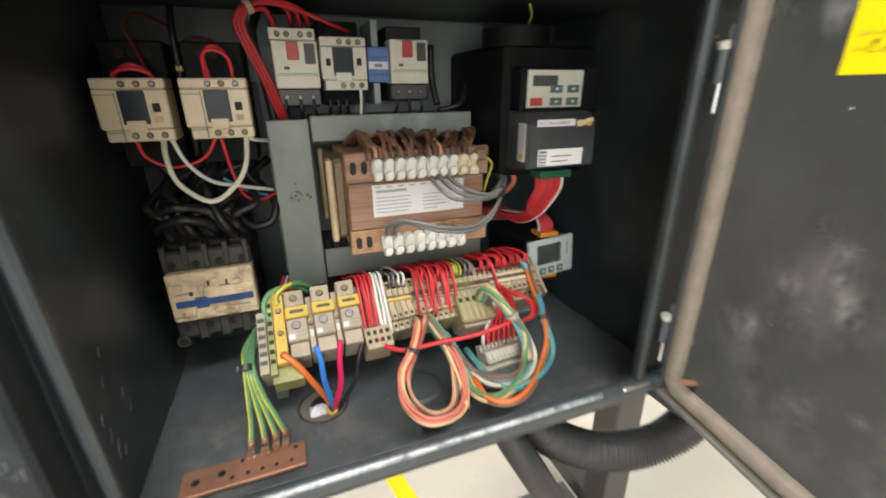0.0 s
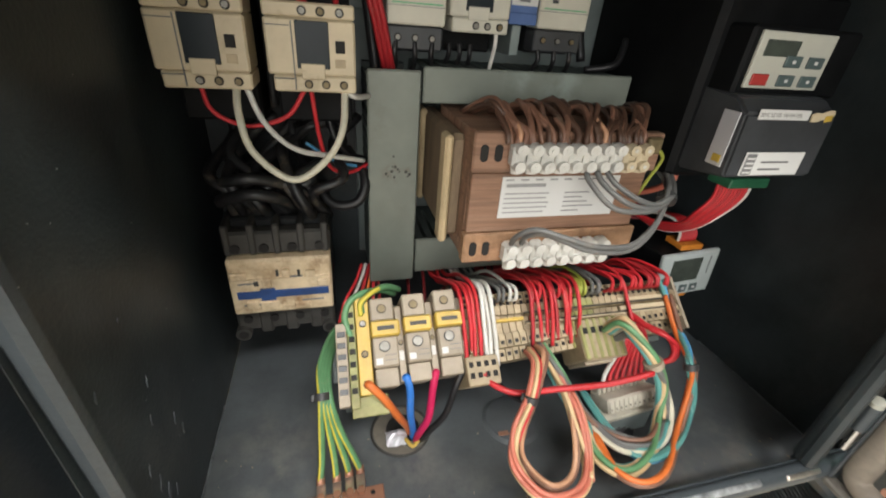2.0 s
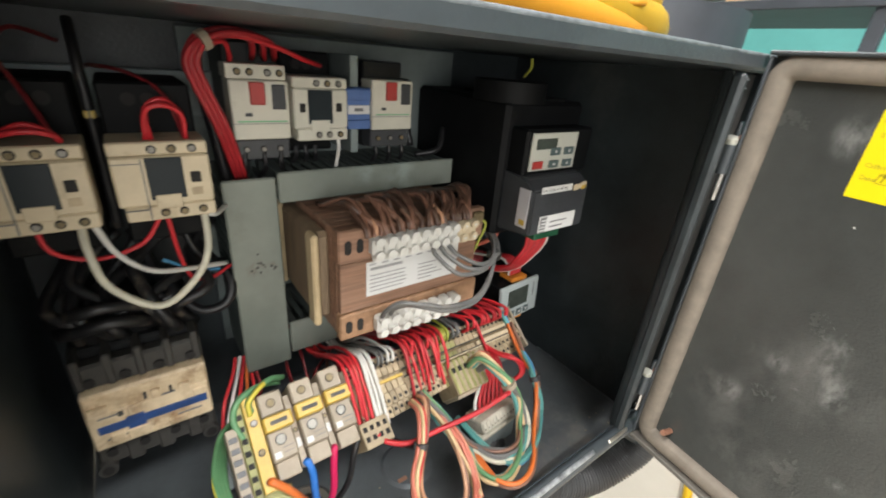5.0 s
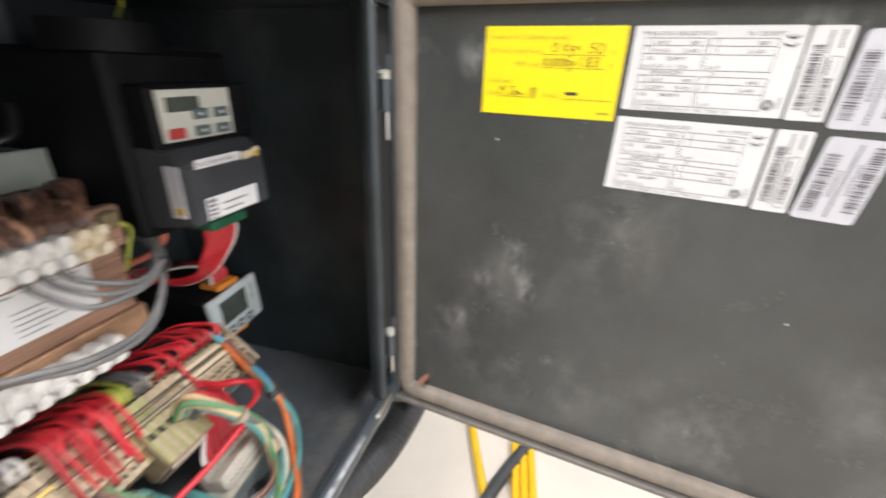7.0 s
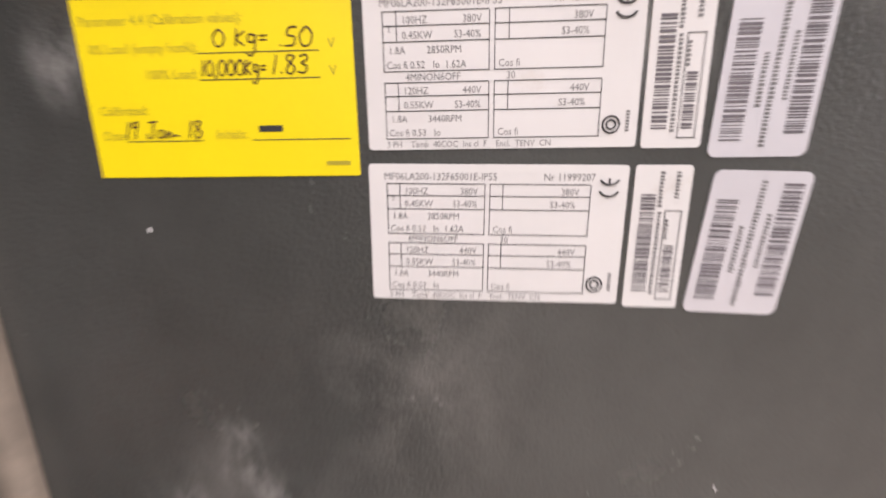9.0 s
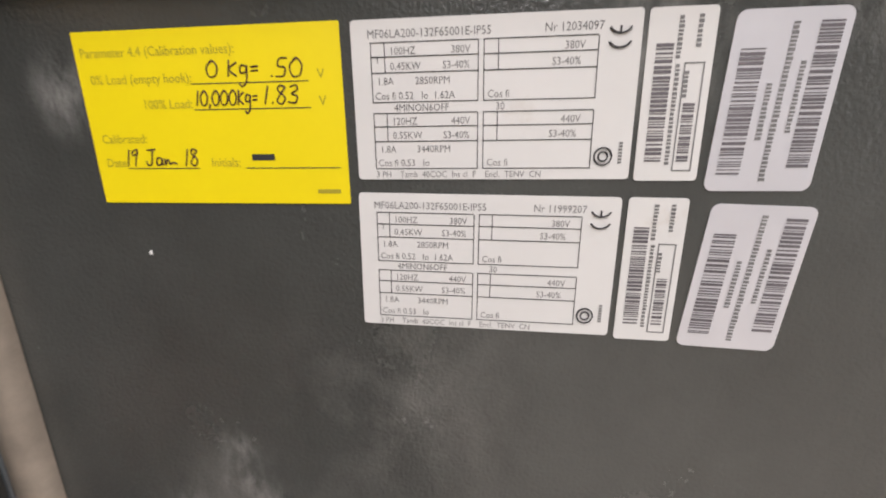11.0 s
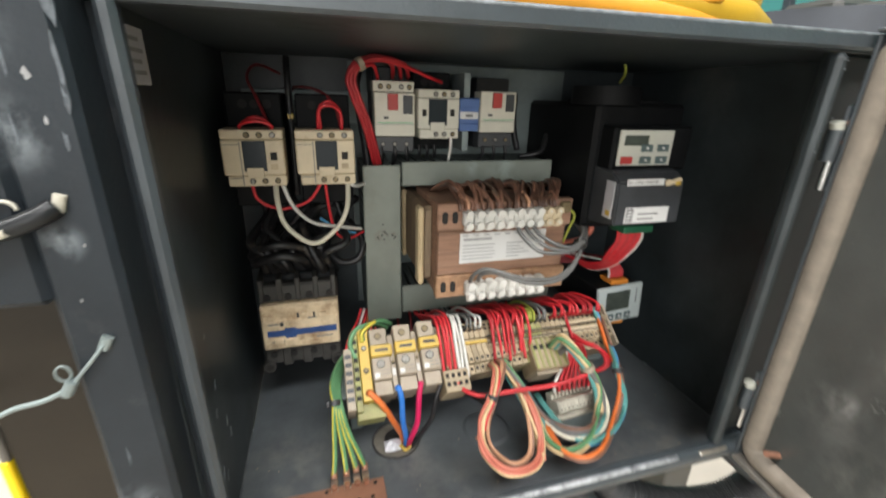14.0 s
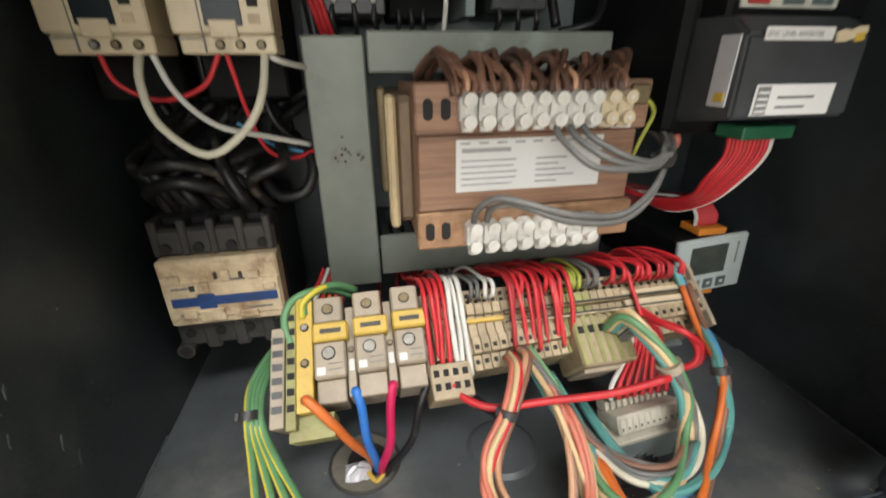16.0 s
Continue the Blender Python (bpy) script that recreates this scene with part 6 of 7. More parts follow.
# Red wires in darker reds: the dimmer light up here is put into their colour.
for k in range(6):
    dx, dy = 0.0032 * (k % 3) - 0.003, 0.004 * (k // 3)
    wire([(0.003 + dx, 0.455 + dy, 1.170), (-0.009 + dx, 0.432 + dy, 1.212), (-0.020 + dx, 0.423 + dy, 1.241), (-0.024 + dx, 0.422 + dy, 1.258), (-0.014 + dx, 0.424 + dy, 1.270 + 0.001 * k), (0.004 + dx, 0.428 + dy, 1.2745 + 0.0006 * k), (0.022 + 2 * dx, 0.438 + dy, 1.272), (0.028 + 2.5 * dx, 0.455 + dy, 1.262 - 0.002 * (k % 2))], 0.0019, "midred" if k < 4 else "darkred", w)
wire([(-0.014, 0.424, 1.272), (0.007, 0.430, 1.274), (0.033, 0.438, 1.269), (0.055, 0.446, 1.262), (0.073, 0.460, 1.258)], 0.0018, "red", w)
wire([(-0.012, 0.428, 1.268), (-0.002, 0.434, 1.270), (0.003, 0.446, 1.262), (0.004, 0.455, 1.256)], 0.0018, "red", w)
tie(w, (-0.015, 0.425, 1.270), (0.6, 0.1, 0.3), 0.0062, FUSEGREY)
w = bunch("short black wires from the breakers down into the trunking")
for x, y in ((0.006, 0.4465), (0.0195, 0.4465), (0.0325, 0.4465), (0.050, 0.466), (0.0585, 0.466), (0.0675, 0.466), (0.118, 0.4495), (0.132, 0.4495), (0.1455, 0.4495)):
    wire([(x, y, 1.1935), (x + rnd.uniform(-0.001, 0.001), y - 0.001, 1.186), (x + rnd.uniform(-0.003, 0.003), y + 0.006, 1.178), (x + rnd.uniform(-0.003, 0.003), y + 0.016, 1.170)], 0.0019, "black", w)
w = bunch("thin white wire into the small contactor", "thin_wire")
wire([(0.0785, 0.442, 1.206), (0.079, 0.441, 1.195), (0.0785, 0.448, 1.176)], 0.0016, "white", w)
w = bunch("black wires coiled above the large contactor")
for k in range(11):
    a = rnd.uniform(0, 1)
    x = -0.118 + 0.007 * k
    wire([(x, 0.445, 1.060), (x + rnd.uniform(-0.012, 0.012), 0.428 + rnd.uniform(-0.006, 0.01), 1.078 + 0.012 * a), (x + rnd.uniform(-0.03, 0.03), 0.436 + rnd.uniform(-0.012, 0.012), 1.092 + 0.01 * a), (x + rnd.uniform(-0.02, 0.035), 0.452 + rnd.uniform(-0.01, 0.02), 1.105 + 0.015 * a), (x + rnd.uniform(-0.01, 0.03), 0.475, 1.135)], 0.0040, "black", w)
wire([(-0.130, 0.455, 1.070), (-0.120, 0.425, 1.085), (-0.098, 0.416, 1.092), (-0.080, 0.424, 1.084), (-0.074, 0.445, 1.068)], 0.0046, "black", w)
wire([(-0.132, 0.45, 1.082), (-0.118, 0.424, 1.098), (-0.098, 0.418, 1.103), (-0.078, 0.428, 1.094), (-0.064, 0.445, 1.072)], 0.0042, "black", w)
wire([(-0.080, 0.445, 1.118), (-0.072, 0.424, 1.098), (-0.064, 0.420, 1.080), (-0.060, 0.430, 1.068)], 0.0042, "black", w)
wire([(-0.030, 0.46, 1.112), (-0.018, 0.44, 1.095), (-0.024, 0.432, 1.078), (-0.042, 0.435, 1.074), (-0.055, 0.445, 1.085)], 0.0040, "black", w)
wire([(-0.045, 0.445, 1.15), (-0.040, 0.438, 1.128), (-0.030, 0.442, 1.113), (-0.018, 0.448, 1.108)], 0.0022, "black", w)
part("sleeve", newbox(-0.0835, -0.0775, 0.449, 0.455, 1.2195, 1.2245, 0.0006), YELLOWPL, w)
part("upright_cable", sweep(bmesh.new(), [(-0.081, 0.455, 1.145), (-0.0808, 0.453, 1.19), (-0.0806, 0.453, 1.25), (-0.081, 0.47, 1.275)], 0.0030), WIRE["black"], w)
part("upright_cable", sweep(bmesh.new(), [(-0.006, 0.462, 1.165), (-0.010, 0.462, 1.20), (-0.016, 0.462, 1.25), (-0.01, 0.475, 1.272)], 0.0040), WIRE["black"], w)

# Transformer leads.
w = bunch("grey wires looped at the side of the transformer")
BACK = [(0.195, 0.352, 1.108), (0.207, 0.368, 1.112), (0.213, 0.390, 1.120), (0.210, 0.42, 1.125)]
wire([(0.125, 0.3580, 1.126), (0.1255, 0.352, 1.121), (0.138, 0.338, 1.108), (0.160, 0.336, 1.105), (0.184, 0.346, 1.103), *BACK], 0.0020, "grey", w)
wire([(0.133, 0.3580, 1.126), (0.1355, 0.350, 1.120), (0.148, 0.338, 1.111), (0.170, 0.340, 1.105), (0.188, 0.348, 1.105), *[(x, y + 0.003, z + 0.003) for x, y, z in BACK]], 0.0020, "grey", w)
wire([(0.141, 0.3580, 1.126), (0.146, 0.350, 1.119), (0.161, 0.341, 1.111), (0.179, 0.345, 1.106), (0.191, 0.350, 1.108), *[(x + 0.003, y, z + 0.001) for x, y, z in BACK]], 0.0020, "grey", w)
for d in (0.0, 0.004):
    wire([(0.078 + 2 * d, 0.3580, 1.073), (0.0785 + 2 * d, 0.352, 1.082), (0.087 + 2 * d, 0.344, 1.091 - d), (0.103 + d, 0.336, 1.089 - d), (0.126, 0.331, 1.083 - d), (0.158, 0.335, 1.079 - d), (0.181, 0.344, 1.086 - d), (0.199, 0.357, 1.098), (0.208, 0.372, 1.110), (0.212, 0.395, 1.118)], 0.0020, "grey", w)
tie(w, (0.1965, 0.3545, 1.106), (0.6, 0.6, 0.4), 0.0062)
wire([(0.183, 0.368, 1.140), (0.190, 0.368, 1.136), (0.195, 0.371, 1.129), (0.192, 0.374, 1.115), (0.190, 0.378, 1.100)], 0.0014, "lime", w)
part("lug", newbox(0.174, 0.186, 0.364, 0.369, 1.136, 1.148, 0.002), BRASS, w)
w = bunch("brown varnished winding leads over the transformer")
for b in range(6):
    xb = 0.066 + 0.0225 * b
    top = 1.160 + rnd.uniform(0, 0.009)
    for k in range(7):
        xt = 0.074 + 0.0172 * b + rnd.uniform(-0.009, 0.009)
        xm = xb + rnd.uniform(-0.007, 0.007)
        wire([(xt, 0.3625, 1.1440), (xt + rnd.uniform(-0.002, 0.002), 0.366, 1.151), (0.4 * xt + 0.6 * xm, 0.376, 0.5 * (top + 1.151)), (xm, 0.392 + rnd.uniform(-0.006, 0.010), top + rnd.uniform(-0.004, 0.002)), (xm + rnd.uniform(-0.010, 0.010), 0.425, 1.152), (xm + rnd.uniform(-0.01, 0.01), 0.46, 1.143)], rnd.uniform(0.0014, 0.0024), rnd.choice(("lead", "lead", "brown")), w)
for i in range(4):
    wire([(0.074 + 0.031 * i, 0.3620, 1.144), (0.074 + 0.031 * i, 0.364, 1.152), (0.072 + 0.031 * i, 0.376, 1.158)], 0.0016, "brown" if i % 2 else "peach", w)

# Inverter and display wires.
w = bunch("bundle of red wires from the inverter plug to the display")
for i in range(11):
    x = 0.2400 + 0.0031 * i
    wire([(x, 0.3555, 1.1165), (x + 0.001, 0.357, 1.104), (x - 0.002, 0.364, 1.088), (0.55 * x + 0.45 * 0.248, 0.380, 1.071 - 0.0006 * i), (0.240 + 0.0012 * i, 0.410, 1.061 - 0.001 * i), (0.226 + 0.001 * i, 0.450, 1.062)], 0.0016, ("red", "midred")[i % 3 == 1] if i < 10 else "white", w)
for i in range(9):
    x = 0.286 + 0.0024 * i
    wire([(x, 0.412, 1.033), (x, 0.414, 1.043), (0.282 + 0.0018 * i, 0.425, 1.053), (0.262 + 0.001 * i, 0.445, 1.054), (0.24, 0.465, 1.056)], 0.0015, "red" if i else "white", w)
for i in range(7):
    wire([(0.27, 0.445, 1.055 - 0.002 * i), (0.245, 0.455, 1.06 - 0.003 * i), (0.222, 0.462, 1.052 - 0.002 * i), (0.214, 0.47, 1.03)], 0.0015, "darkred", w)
part("cable", sweep(bmesh.new(), [(0.234, 0.40, 1.116), (0.236, 0.395, 1.106), (0.233, 0.41, 1.09), (0.225, 0.44, 1.075)], 0.003), WIRE["salmon"], w)
w = bunch("thin yellow-green wire above the inverter", "thin_wire")
wire([(0.243, 0.395, 1.262), (0.240, 0.385, 1.270), (0.234, 0.380, 1.2775)], 0.0013, "lime", w)
part("upright_cable", sweep(bmesh.new(), [(0.176, 0.480, 1.185), (0.172, 0.488, 1.215), (0.172, 0.49, 1.25)], 0.004), WIRE["black"], w)
part("upright_cable", sweep(bmesh.new(), [(0.206, 0.465, 1.205), (0.196, 0.455, 1.188), (0.184, 0.455, 1.183), (0.170, 0.462, 1.180)], 0.003), WIRE["black"], w)

# ---- on the cabinet floor ----
earth = empty("copper_earth_bar", "drilled tarnished copper earth bar on the cabinet floor", "earth bar")
CB = Matrix.Translation((-0.068, 0.2865, 0)) @ pose(0, 0, 0, 0, 0, 0.4)
part("bar", newbox(-0.048, 0.048, -0.0132, 0.0132, 0.9060, 0.9100, 0.0008, CB), COPPER, earth)
for x in (-0.037, 0.038):
    part("spacer", newbox(x - 0.006, x + 0.006, -0.008, 0.008, ZB + 0.0002, 0.9059, 0.0005, CB), BLACK, earth)
for x, y, r in ((-0.037, -0.001, 0.0030), (-0.018, 0.001, 0.0030), (-0.010, -0.006, 0.0018), (0.002, -0.0055, 0.0018), (0.013, -0.0055, 0.0018), (0.024, -0.0055, 0.0018), (0.036, -0.0055, 0.0018), (-0.003, 0.009, 0.0018), (0.040, 0.008, 0.0018)):
    hole = part("hole", rod(bmesh.new(), CB @ Vector((x, y, 0.9090)), CB @ Vector((x, y, 0.9102)), r, 12), HOLE, earth)
    if r > 0.0025:
        part("hole_rim", rod(bmesh.new(), CB @ Vector((x, y + 0.0004, 0.9088)), CB @ Vector((x, y + 0.0004, 0.9101)), r + 0.0006, 16), BRASS, earth)
for x in (0.004, 0.015, 0.024, 0.032):
    part("bolt", rod(bmesh.new(), CB @ Vector((x, 0.0095, 0.9116)), CB @ Vector((x, 0.0095, 0.9142)), 0.0030, 6), COPPER, earth)
gland = empty("cable_gland", "round cable entry in the floor with a torn grommet", "cable gland")
ring = bmesh.new()
sweep(ring, [(0.0 + 0.0240 * math.cos(a), 0.346 + 0.0240 * math.sin(a), ZB + 0.0012) for a in (2 * math.pi * k / 16 for k in range(17))], 0.0012, 6, 2)
part("rim", ring, DUSTBLACK, gland)
part("dish", rod(bmesh.new(), (0.0, 0.346, ZB + 0.0002), (0.0, 0.346, ZB + 0.0012), 0.0236, 24), DUSTPLATE, gland, "dusty brown plug plate")
part("opening", rod(bmesh.new(), (0.002, 0.347, ZB + 0.0012), (0.002, 0.347, ZB + 0.0018), 0.0140, 28), HOLE, gland)
rng = random.Random(12)
# Bright crumpled patch stands in for the lit concrete seen through the opening.
lit_floor_patch, n = bmesh.new(), 7
top = [Vector((-0.013 + 0.0028 * a + rng.uniform(-0.0006, 0.0006), 0.331 + 0.0022 * b + rng.uniform(-0.0008, 0.0008), ZB + 0.0035 + 0.006 * math.sin(math.pi * a / (n - 1)) * math.sin(math.pi * b / (n - 1)) + rng.uniform(-0.0012, 0.0012))) for a in range(n) for b in range(n)]
add(lit_floor_patch, top + [p - Vector((0, 0, 0.0015)) for p in top], [q for a in range(n - 1) for b in range(n - 1) for q in ((a * n + b, (a + 1) * n + b, (a + 1) * n + b + 1, a * n + b + 1), (n * n + a * n + b + 1, n * n + (a + 1) * n + b + 1, n * n + (a + 1) * n + b, n * n + a * n + b))])
part("lit_floor_patch", lit_floor_patch, SILVER, gland, "crumpled bright patch in place of the lit floor below the hole")
part("ferrule", sweep(bmesh.new(), [(0.002, 0.334, 0.9085), (0.007, 0.3275, 0.9065), (0.013, 0.331, 0.9085)], 0.0016, 6), YELLOWPL, gland)
knock = empty("blanking_disc", "dark round blanking disc in the cabinet floor", "blanking disc")
part("disc", rod(bmesh.new(), (0.098, 0.338, ZB + 0.0002), (0.098, 0.338, ZB + 0.0022), 0.026, 32, 0.0225), PAINT_FLOOR, knock)
part("tag", newbox(0.081, 0.090, 0.323, 0.327, ZB + 0.0023, ZB + 0.0032, 0.0003), COPPER, knock)

# ---- beside, below and above the cabinet ----
G = 0.28
column = empty("machine_column", "scuffed dark painted steel column beside the cabinet", "machine frame")
part("column_face", newbox(-0.1755, -0.1462, 0.214, 0.500, G + 0.0003, ZT + 0.010, 0.003), COLPAINT, column)
part("column_face", newbox(-0.2260, -0.1758, 0.2145, 0.500, 1.150, ZT + 0.009, 0.003), COLPAINT, column)
part("side_panel", newbox(-0.2300, -0.1758, 0.238, 0.500, G + 0.0003, 1.1497, 0.002), SHEENPANEL, column, "recessed panel with a brown reflection put into its colour")
part("edge_strip", newbox(-0.2340, -0.2303, 0.237, 0.260, 0.95, 1.09, 0.001), DOORLIP, column, "bare edge of the panel")
part("edge_paint", newbox(-0.2350, -0.2301, 0.2360, 0.262, 0.985, 1.050, 0.001), TAPE, column, "yellow painted edge")
rng = random.Random(8)
for x, z, wide, tall in ((-0.1475, 1.272, 0.006, 0.009), (-0.1490, 1.252, 0.0022, 0.012), (-0.1492, 1.238, 0.0030, 0.006), (-0.1530, 1.222, 0.0022, 0.005), (-0.1600, 1.247, 0.0032, 0.003), (-0.1580, 1.230, 0.0013, 0.002), (-0.1690, 1.226, 0.0016, 0.008), (-0.1660, 1.252, 0.0012, 0.008), (-0.1570, 1.178, 0.0008, 0.0010), (-0.1640, 1.152, 0.0008, 0.0010), (-0.1640, 1.060, 0.0010, 0.006), (-0.1520, 1.018, 0.0010, 0.007), (-0.1570, 1.025, 0.0008, 0.005)):
    chip, n = bmesh.new(), 11
    rim = [(x + wide * 0.5 * rng.uniform(0.5, 1.1) * math.cos(a), z + tall * rng.uniform(0.5, 1.1) * math.sin(a)) for a in (2 * math.pi * k / n for k in range(n))]
    add(chip, [(p, 0.2138, q) for p, q in rim] + [(p, 0.2146, q) for p, q in rim], [tuple(range(n))[::-1]] + [(k, (k + 1) % n, (k + 1) % n + n, k + n) for k in range(n)])
    part("paint_chip", chip, CHIP if tall > 0.0035 else FAINTINK, column, "worn spot in the paint")
strap = empty("tie_wire", "twisted pale tie wire fixed to the column", "wire")
part("strand", sweep(bmesh.new(), [(-0.1590, 0.2135, 1.131), (-0.1615, 0.2095, 1.127), (-0.1700, 0.209, 1.117), (-0.1760, 0.209, 1.110)], 0.0010), GALV, strap)
part("strand", sweep(bmesh.new(), [(-0.1760, 0.209, 1.110), (-0.186, 0.208, 1.106), (-0.197, 0.207, 1.1045), (-0.207, 0.209, 1.101), (-0.2250, 0.236, 1.097)], 0.0013), GALV, strap)
part("knot", rod(bmesh.new(), (-0.1780, 0.209, 1.107), (-0.1740, 0.209, 1.114), 0.0027, 10), GALV, strap)
part("knot", rod(bmesh.new(), (-0.1605, 0.2130, 1.127), (-0.1575, 0.2130, 1.133), 0.0026, 10), GALV, strap)
part("loop", sweep(bmesh.new(), [(-0.1770 + 0.003 * math.cos(a), 0.2095, 1.118 + 0.004 * math.sin(a)) for a in (radians(30 * k) for k in range(13))], 0.0006, 6, 2), GALV, strap)
dark_tie = empty("black_strap", "thick black strap with pale ends through the column", "strap")
part("band", sweep(bmesh.new(), [(-0.1625, 0.2125, 1.196), (-0.168, 0.209, 1.1925), (-0.180, 0.208, 1.188), (-0.196, 0.208, 1.184), (-0.212, 0.2125, 1.181)], 0.0042), BLACK, dark_tie)
part("end_tab", rod(bmesh.new(), (-0.1622, 0.2130, 1.194), (-0.1600, 0.2130, 1.201), 0.0024, 10), PALEGREY, dark_tie, "pale end of the strap")
part("end_tab", rod(bmesh.new(), (-0.1835, 0.2045, 1.1855), (-0.1770, 0.2045, 1.188), 0.0017, 10), PALEGREY, dark_tie, "pale end of the strap")
part("loop", sweep(bmesh.new(), [(-0.180 + 0.0045 * math.cos(a), 0.2125, 1.195 + 0.004 * math.sin(a)) for a in (radians(30 * k) for k in range(8))], 0.0008, 6, 2), PALEGREY, dark_tie)

stand = empty("cabinet_stand", "grey-brown steel stand with square legs below the cabinet", "stand")
for x, y in ((0.50, 0.43), (0.50, 0.88), (-0.12, 0.88)):
    part("leg", newbox(x, x + 0.06, y, y + 0.06, G + 0.0003, ZB - 0.0185 if y < 0.6 else 0.86, 0.003), LEGGREY, stand)
part("beam", newbox(-0.12, 0.56, 0.40, 0.46, ZB - 0.046, ZB - 0.0188, 0.003, None), LEGGREY, stand)
part("cross_beam", newbox(-0.10, 0.499, 0.50, 0.55, G + 0.03, G + 0.075, 0.003), LEGGREY, stand)
part("cross_beam", newbox(0.51, 0.55, 0.491, 0.879, G + 0.06, G + 0.10, 0.003), LEGGREY, stand)
part("cross_beam", newbox(-0.059, 0.499, 0.89, 0.93, G + 0.06, G + 0.10, 0.003), LEGGREY, stand)
part("foot_plate", newbox(0.485, 0.575, 0.415, 0.505, G + 0.0002, G + 0.010, 0.002), LEGGREY, stand)
part("hose_bracket", newbox(-0.052, 0.052, -0.009, 0.009, -0.017, 0.015, 0.004, pose(0.366, 0.247, 0.884, 0, 42, 0)), COLPAINT, cabinet, "dark bracket from the cabinet corner to the hose")
hose = empty("corrugated_hose", "black corrugated cable hose hanging below the cabinet", "hose")
HP = [(0.175, 0.325, 0.905), (0.205, 0.302, 0.868), (0.245, 0.290, 0.824), (0.295, 0.280, 0.795), (0.340, 0.268, 0.790), (0.375, 0.256, 0.803), (0.400, 0.246, 0.830), (0.412, 0.242, 0.870)]
part("corrugated_tube", sweep(bmesh.new(), HP, 0.022, 20, 34, lambda f: 0.0218 + 0.0016 * math.sin(f * 2 * math.pi * 66)), HOSE, hose)
cab2 = empty("black_cable", "thick black cable running down to the floor", "cable")
part("sheath", sweep(bmesh.new(), [(0.165, 0.310, 0.905), (0.180, 0.290, 0.86), (0.200, 0.270, 0.82), (0.245, 0.262, 0.735), (0.300, 0.253, 0.645), (0.380, 0.232, 0.515), (0.47, 0.215, 0.385), (0.58, 0.19, 0.305), (0.76, 0.13, 0.296), (0.92, 0.05, 0.296), (1.1, -0.1, 0.296)], 0.0162, 14), HOSE, cab2)
h1 = empty("yellow_hose", "yellow hose lying on the workshop floor", "hose")
part("tube", sweep(bmesh.new(), [(1.9, 0.62, G + 0.0125), (1.3, 0.385, G + 0.0125), (0.95, 0.262, G + 0.0125), (0.835, 0.222, G + 0.0125), (0.70, 0.170, G + 0.0125), (0.655, 0.152, G + 0.0125)], 0.0115, 12), YELLOWHOSE, h1)
h2 = empty("yellow_strap", "broad folded yellow lifting strap on the floor", "strap")
STRAP = Matrix.Translation((0.80, 0.085, G)) @ pose(0, 0, 0, 0, 0, 8)
part("webbing", newbox(-0.55, 0.25, -0.031, 0.031, 0.0005, 0.016, 0.004, STRAP), YELLOWHOSE, h2)
for y in (-0.021, 0.0, 0.021):
    part("fold", newbox(-0.55, 0.25, y - 0.0085, y + 0.0085, 0.0162, 0.024, 0.004, STRAP), YELLOWHOSE, h2)
ys = empty("yellow_sling", "heap of yellow padded lifting slings on top of the cabinet", "lifting sling")
CT = ZT + 0.0102
part("padding", sweep(bmesh.new(), [(0.322, 0.345, CT + 0.030), (0.290, 0.340, CT + 0.036), (0.20, 0.338, CT + 0.038), (0.10, 0.340, CT + 0.036), (0.02, 0.345, CT + 0.034), (-0.03, 0.350, CT + 0.032), (-0.062, 0.36, CT + 0.030)], 0.030, 18, 8, lambda f: 0.014 + 0.015 * min(1, f * 7, (1.02 - f) * 9)), SLING, ys)
part("padding", sweep(bmesh.new(), [(0.28, 0.40, CT + 0.03), (0.15, 0.41, CT + 0.036), (0.03, 0.42, CT + 0.036), (-0.05, 0.43, CT + 0.034)], 0.032, 18, 8), SLING, ys)
part("fold", sweep(bmesh.new(), [(0.318, 0.318, CT + 0.016), (0.26, 0.306, CT + 0.017), (0.17, 0.306, CT + 0.019), (0.10, 0.314, CT + 0.022), (0.05, 0.325, CT + 0.028)], 0.014, 14, 8, lambda f: 0.008 + 0.008 * min(1, f * 6)), SLING, ys)
part("fold", sweep(bmesh.new(), [(0.25, 0.300, CT + 0.008), (0.15, 0.292, CT + 0.012), (0.05, 0.296, CT + 0.014), (-0.02, 0.31, CT + 0.014)], 0.011, 12, 8), ORANGEHOSE, ys, "orange underside of the sling")
part("strap", sweep(bmesh.new(), [(-0.015, 0.300, CT + 0.027), (0.02, 0.290, CT + 0.024), (0.045, 0.281, CT + 0.014), (0.055, 0.278, CT + 0.004)], 0.0020, 8), HOSE, ys, "dark grey strap")
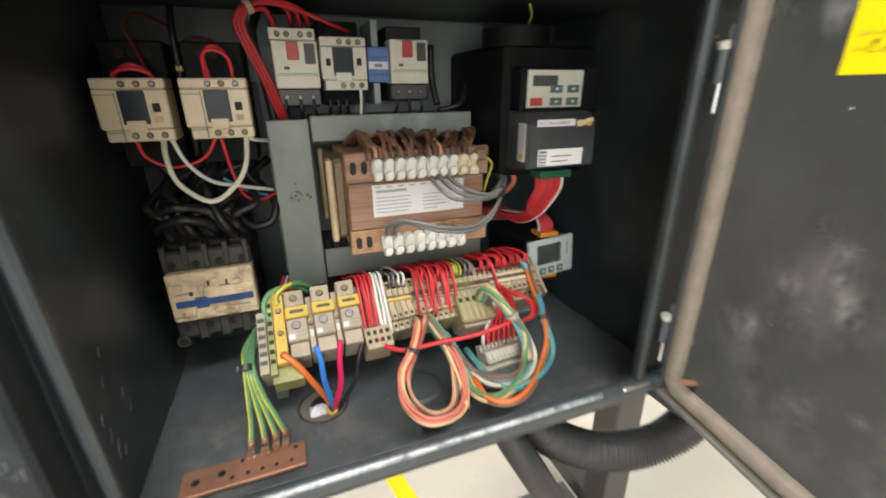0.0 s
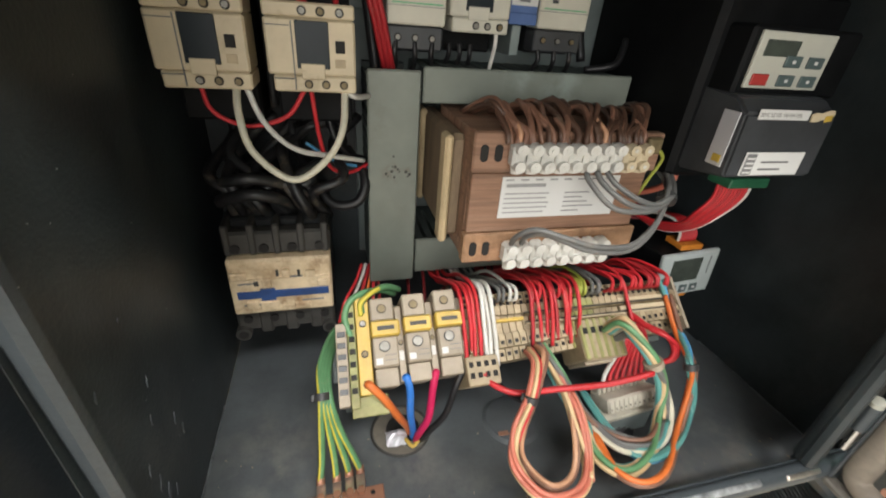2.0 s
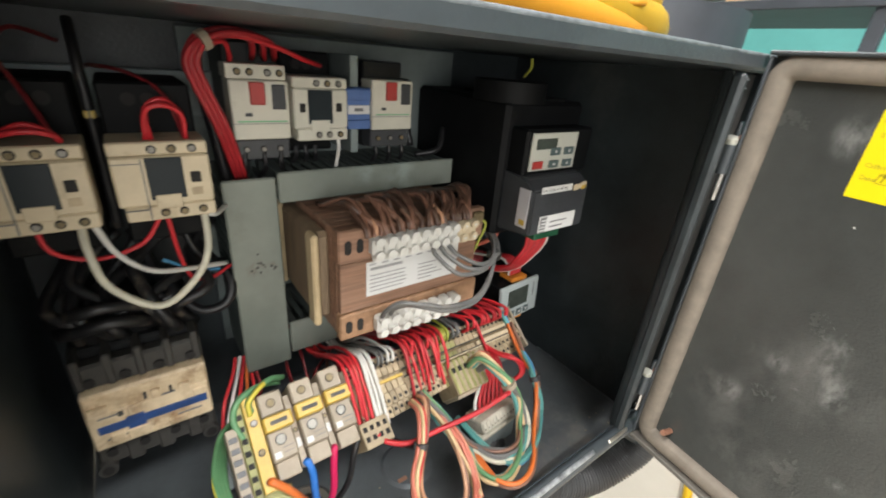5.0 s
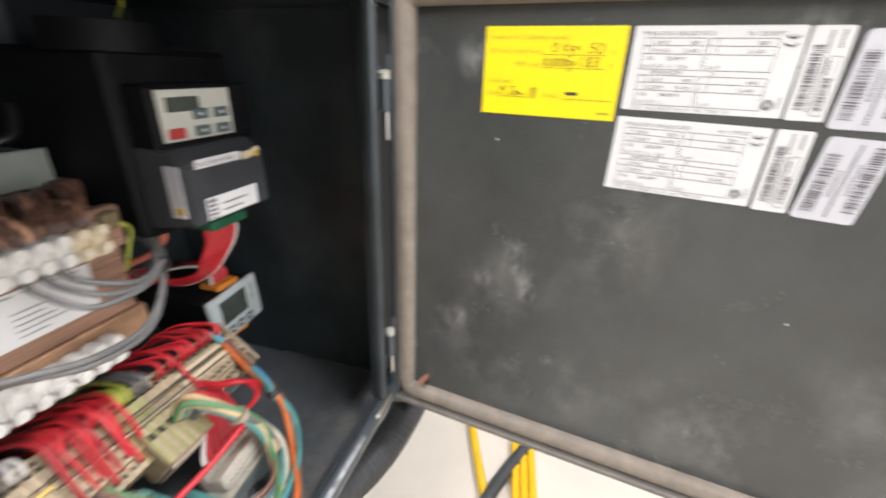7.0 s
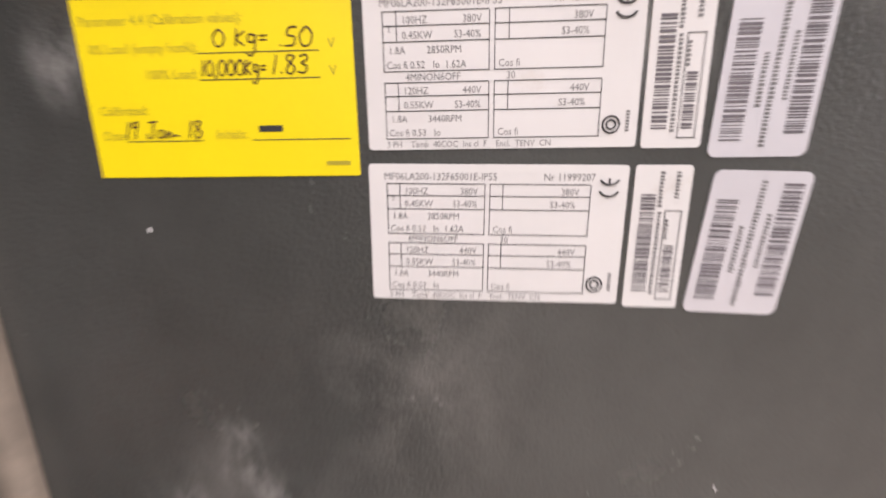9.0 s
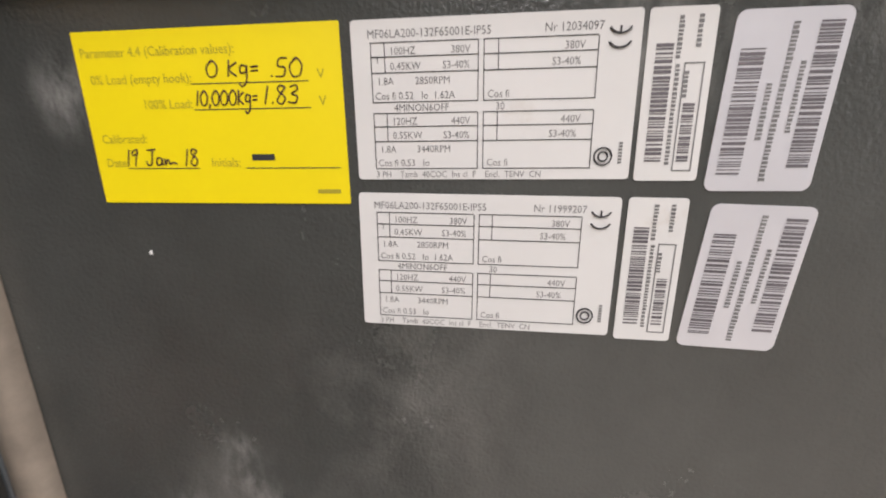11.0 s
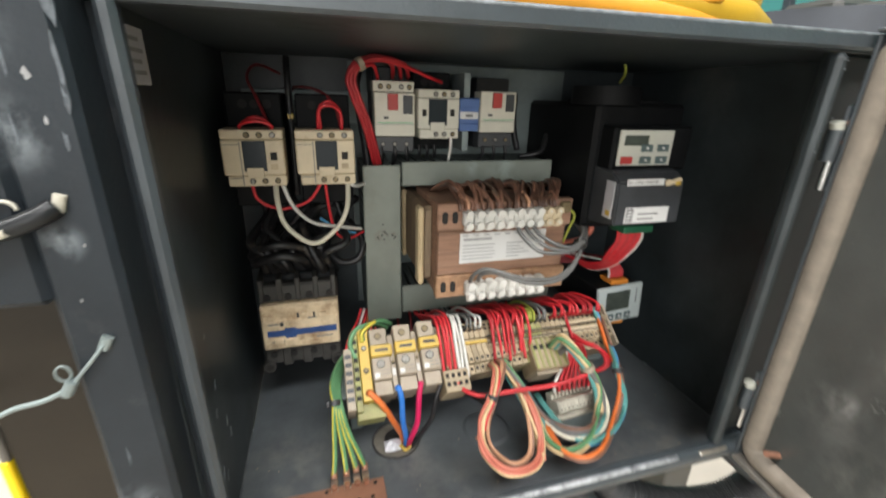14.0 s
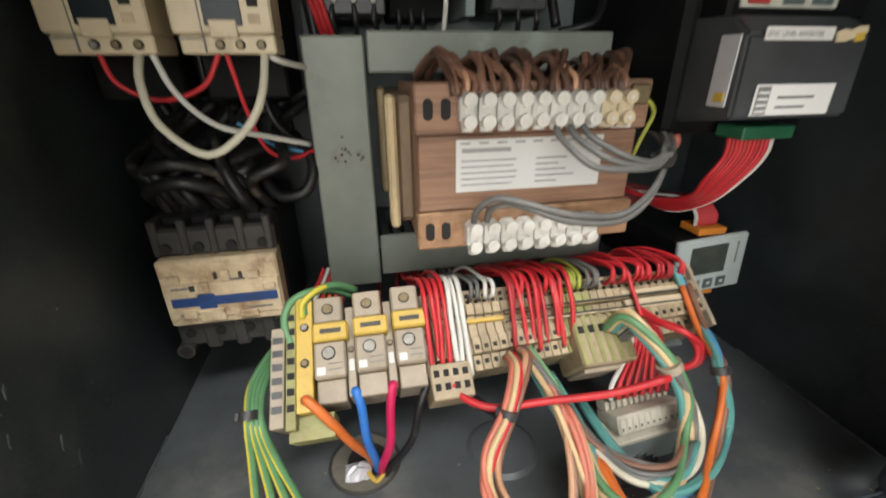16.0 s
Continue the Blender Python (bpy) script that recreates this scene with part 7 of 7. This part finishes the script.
part("hose_end", sweep(bmesh.new(), [(-0.02, 0.32, CT + 0.013), (-0.06, 0.325, CT + 0.014), (-0.10, 0.34, CT + 0.022), (-0.15, 0.36, CT + 0.036), (-0.20, 0.40, CT + 0.055)], 0.011, 12), SLING, ys)
part("band", sweep(bmesh.new(), [(-0.026, 0.35 + 0.031 * math.cos(a), CT + 0.033 + 0.031 * math.sin(a)) for a in (2 * math.pi * k / 12 for k in range(13))], 0.003, 6, 2), TAPE, ys)

for dy, dz, x0, x1 in ((-0.019, 0.052, -0.01, 0.30), (-0.030, 0.040, 0.02, 0.27), (-0.046, 0.024, 0.02, 0.24)):
    seam = [(x0 + (x1 - x0) * k / 6, 0.338 + dy + 0.003 * math.sin(1.7 * k), CT + dz + 0.002 * math.sin(2.3 * k)) for k in range(7)]
    part("seam", sweep(bmesh.new(), seam, 0.0022, 6, 5), ORANGEHOSE, ys, "stitched seam of the sling")

rack = empty("storage_rack", "dark storage rack by the teal wall", "rack")
for x, y in ((2.3, 0.55), (2.3, 2.35), (2.95, 0.55), (2.95, 2.35)):
    part("post", newbox(x, x + 0.05, y, y + 0.05, G + 0.0003, 1.95, 0.003), RACKDARK, rack)
part("shelf", newbox(2.28, 3.02, 0.53, 2.42, 1.58, 1.62, 0.004), RACKDARK, rack)
boards = empty("stacked_boards", "stack of orange-brown boards on the rack", "boards")
for i in range(4):
    part("board", newbox(2.32 + 0.01 * i, 2.85, 0.70 + 0.015 * i, 1.15 - 0.02 * i, 1.6203 + 0.03 * i, 1.648 + 0.03 * i, 0.003), WOOD, boards)
motor = empty("dark_motor", "dark grey motor housing on the rack", "motor")
part("housing", newbox(2.35, 2.8, 0.60, 0.68, 1.6203, 1.85, 0.02), RACKDARK, motor)
sacks = empty("grey_sacks", "heap of grey sacks on the rack", "sacks")
for i in range(3):
    part("sack", newbox(2.35, 2.85, 1.3 + 0.34 * i, 1.6 + 0.34 * i, 1.6203, 1.70 + 0.05 * (i % 2), 0.03), LEGGREY, sacks)
bigm = empty("dark_drum", "large round dark drum behind the cabinet", "drum")
part("drum_body", rod(bmesh.new(), (1.35, 1.05, G + 0.0003), (1.35, 1.05, 1.46), 0.38, 48), RACKDARK, bigm)
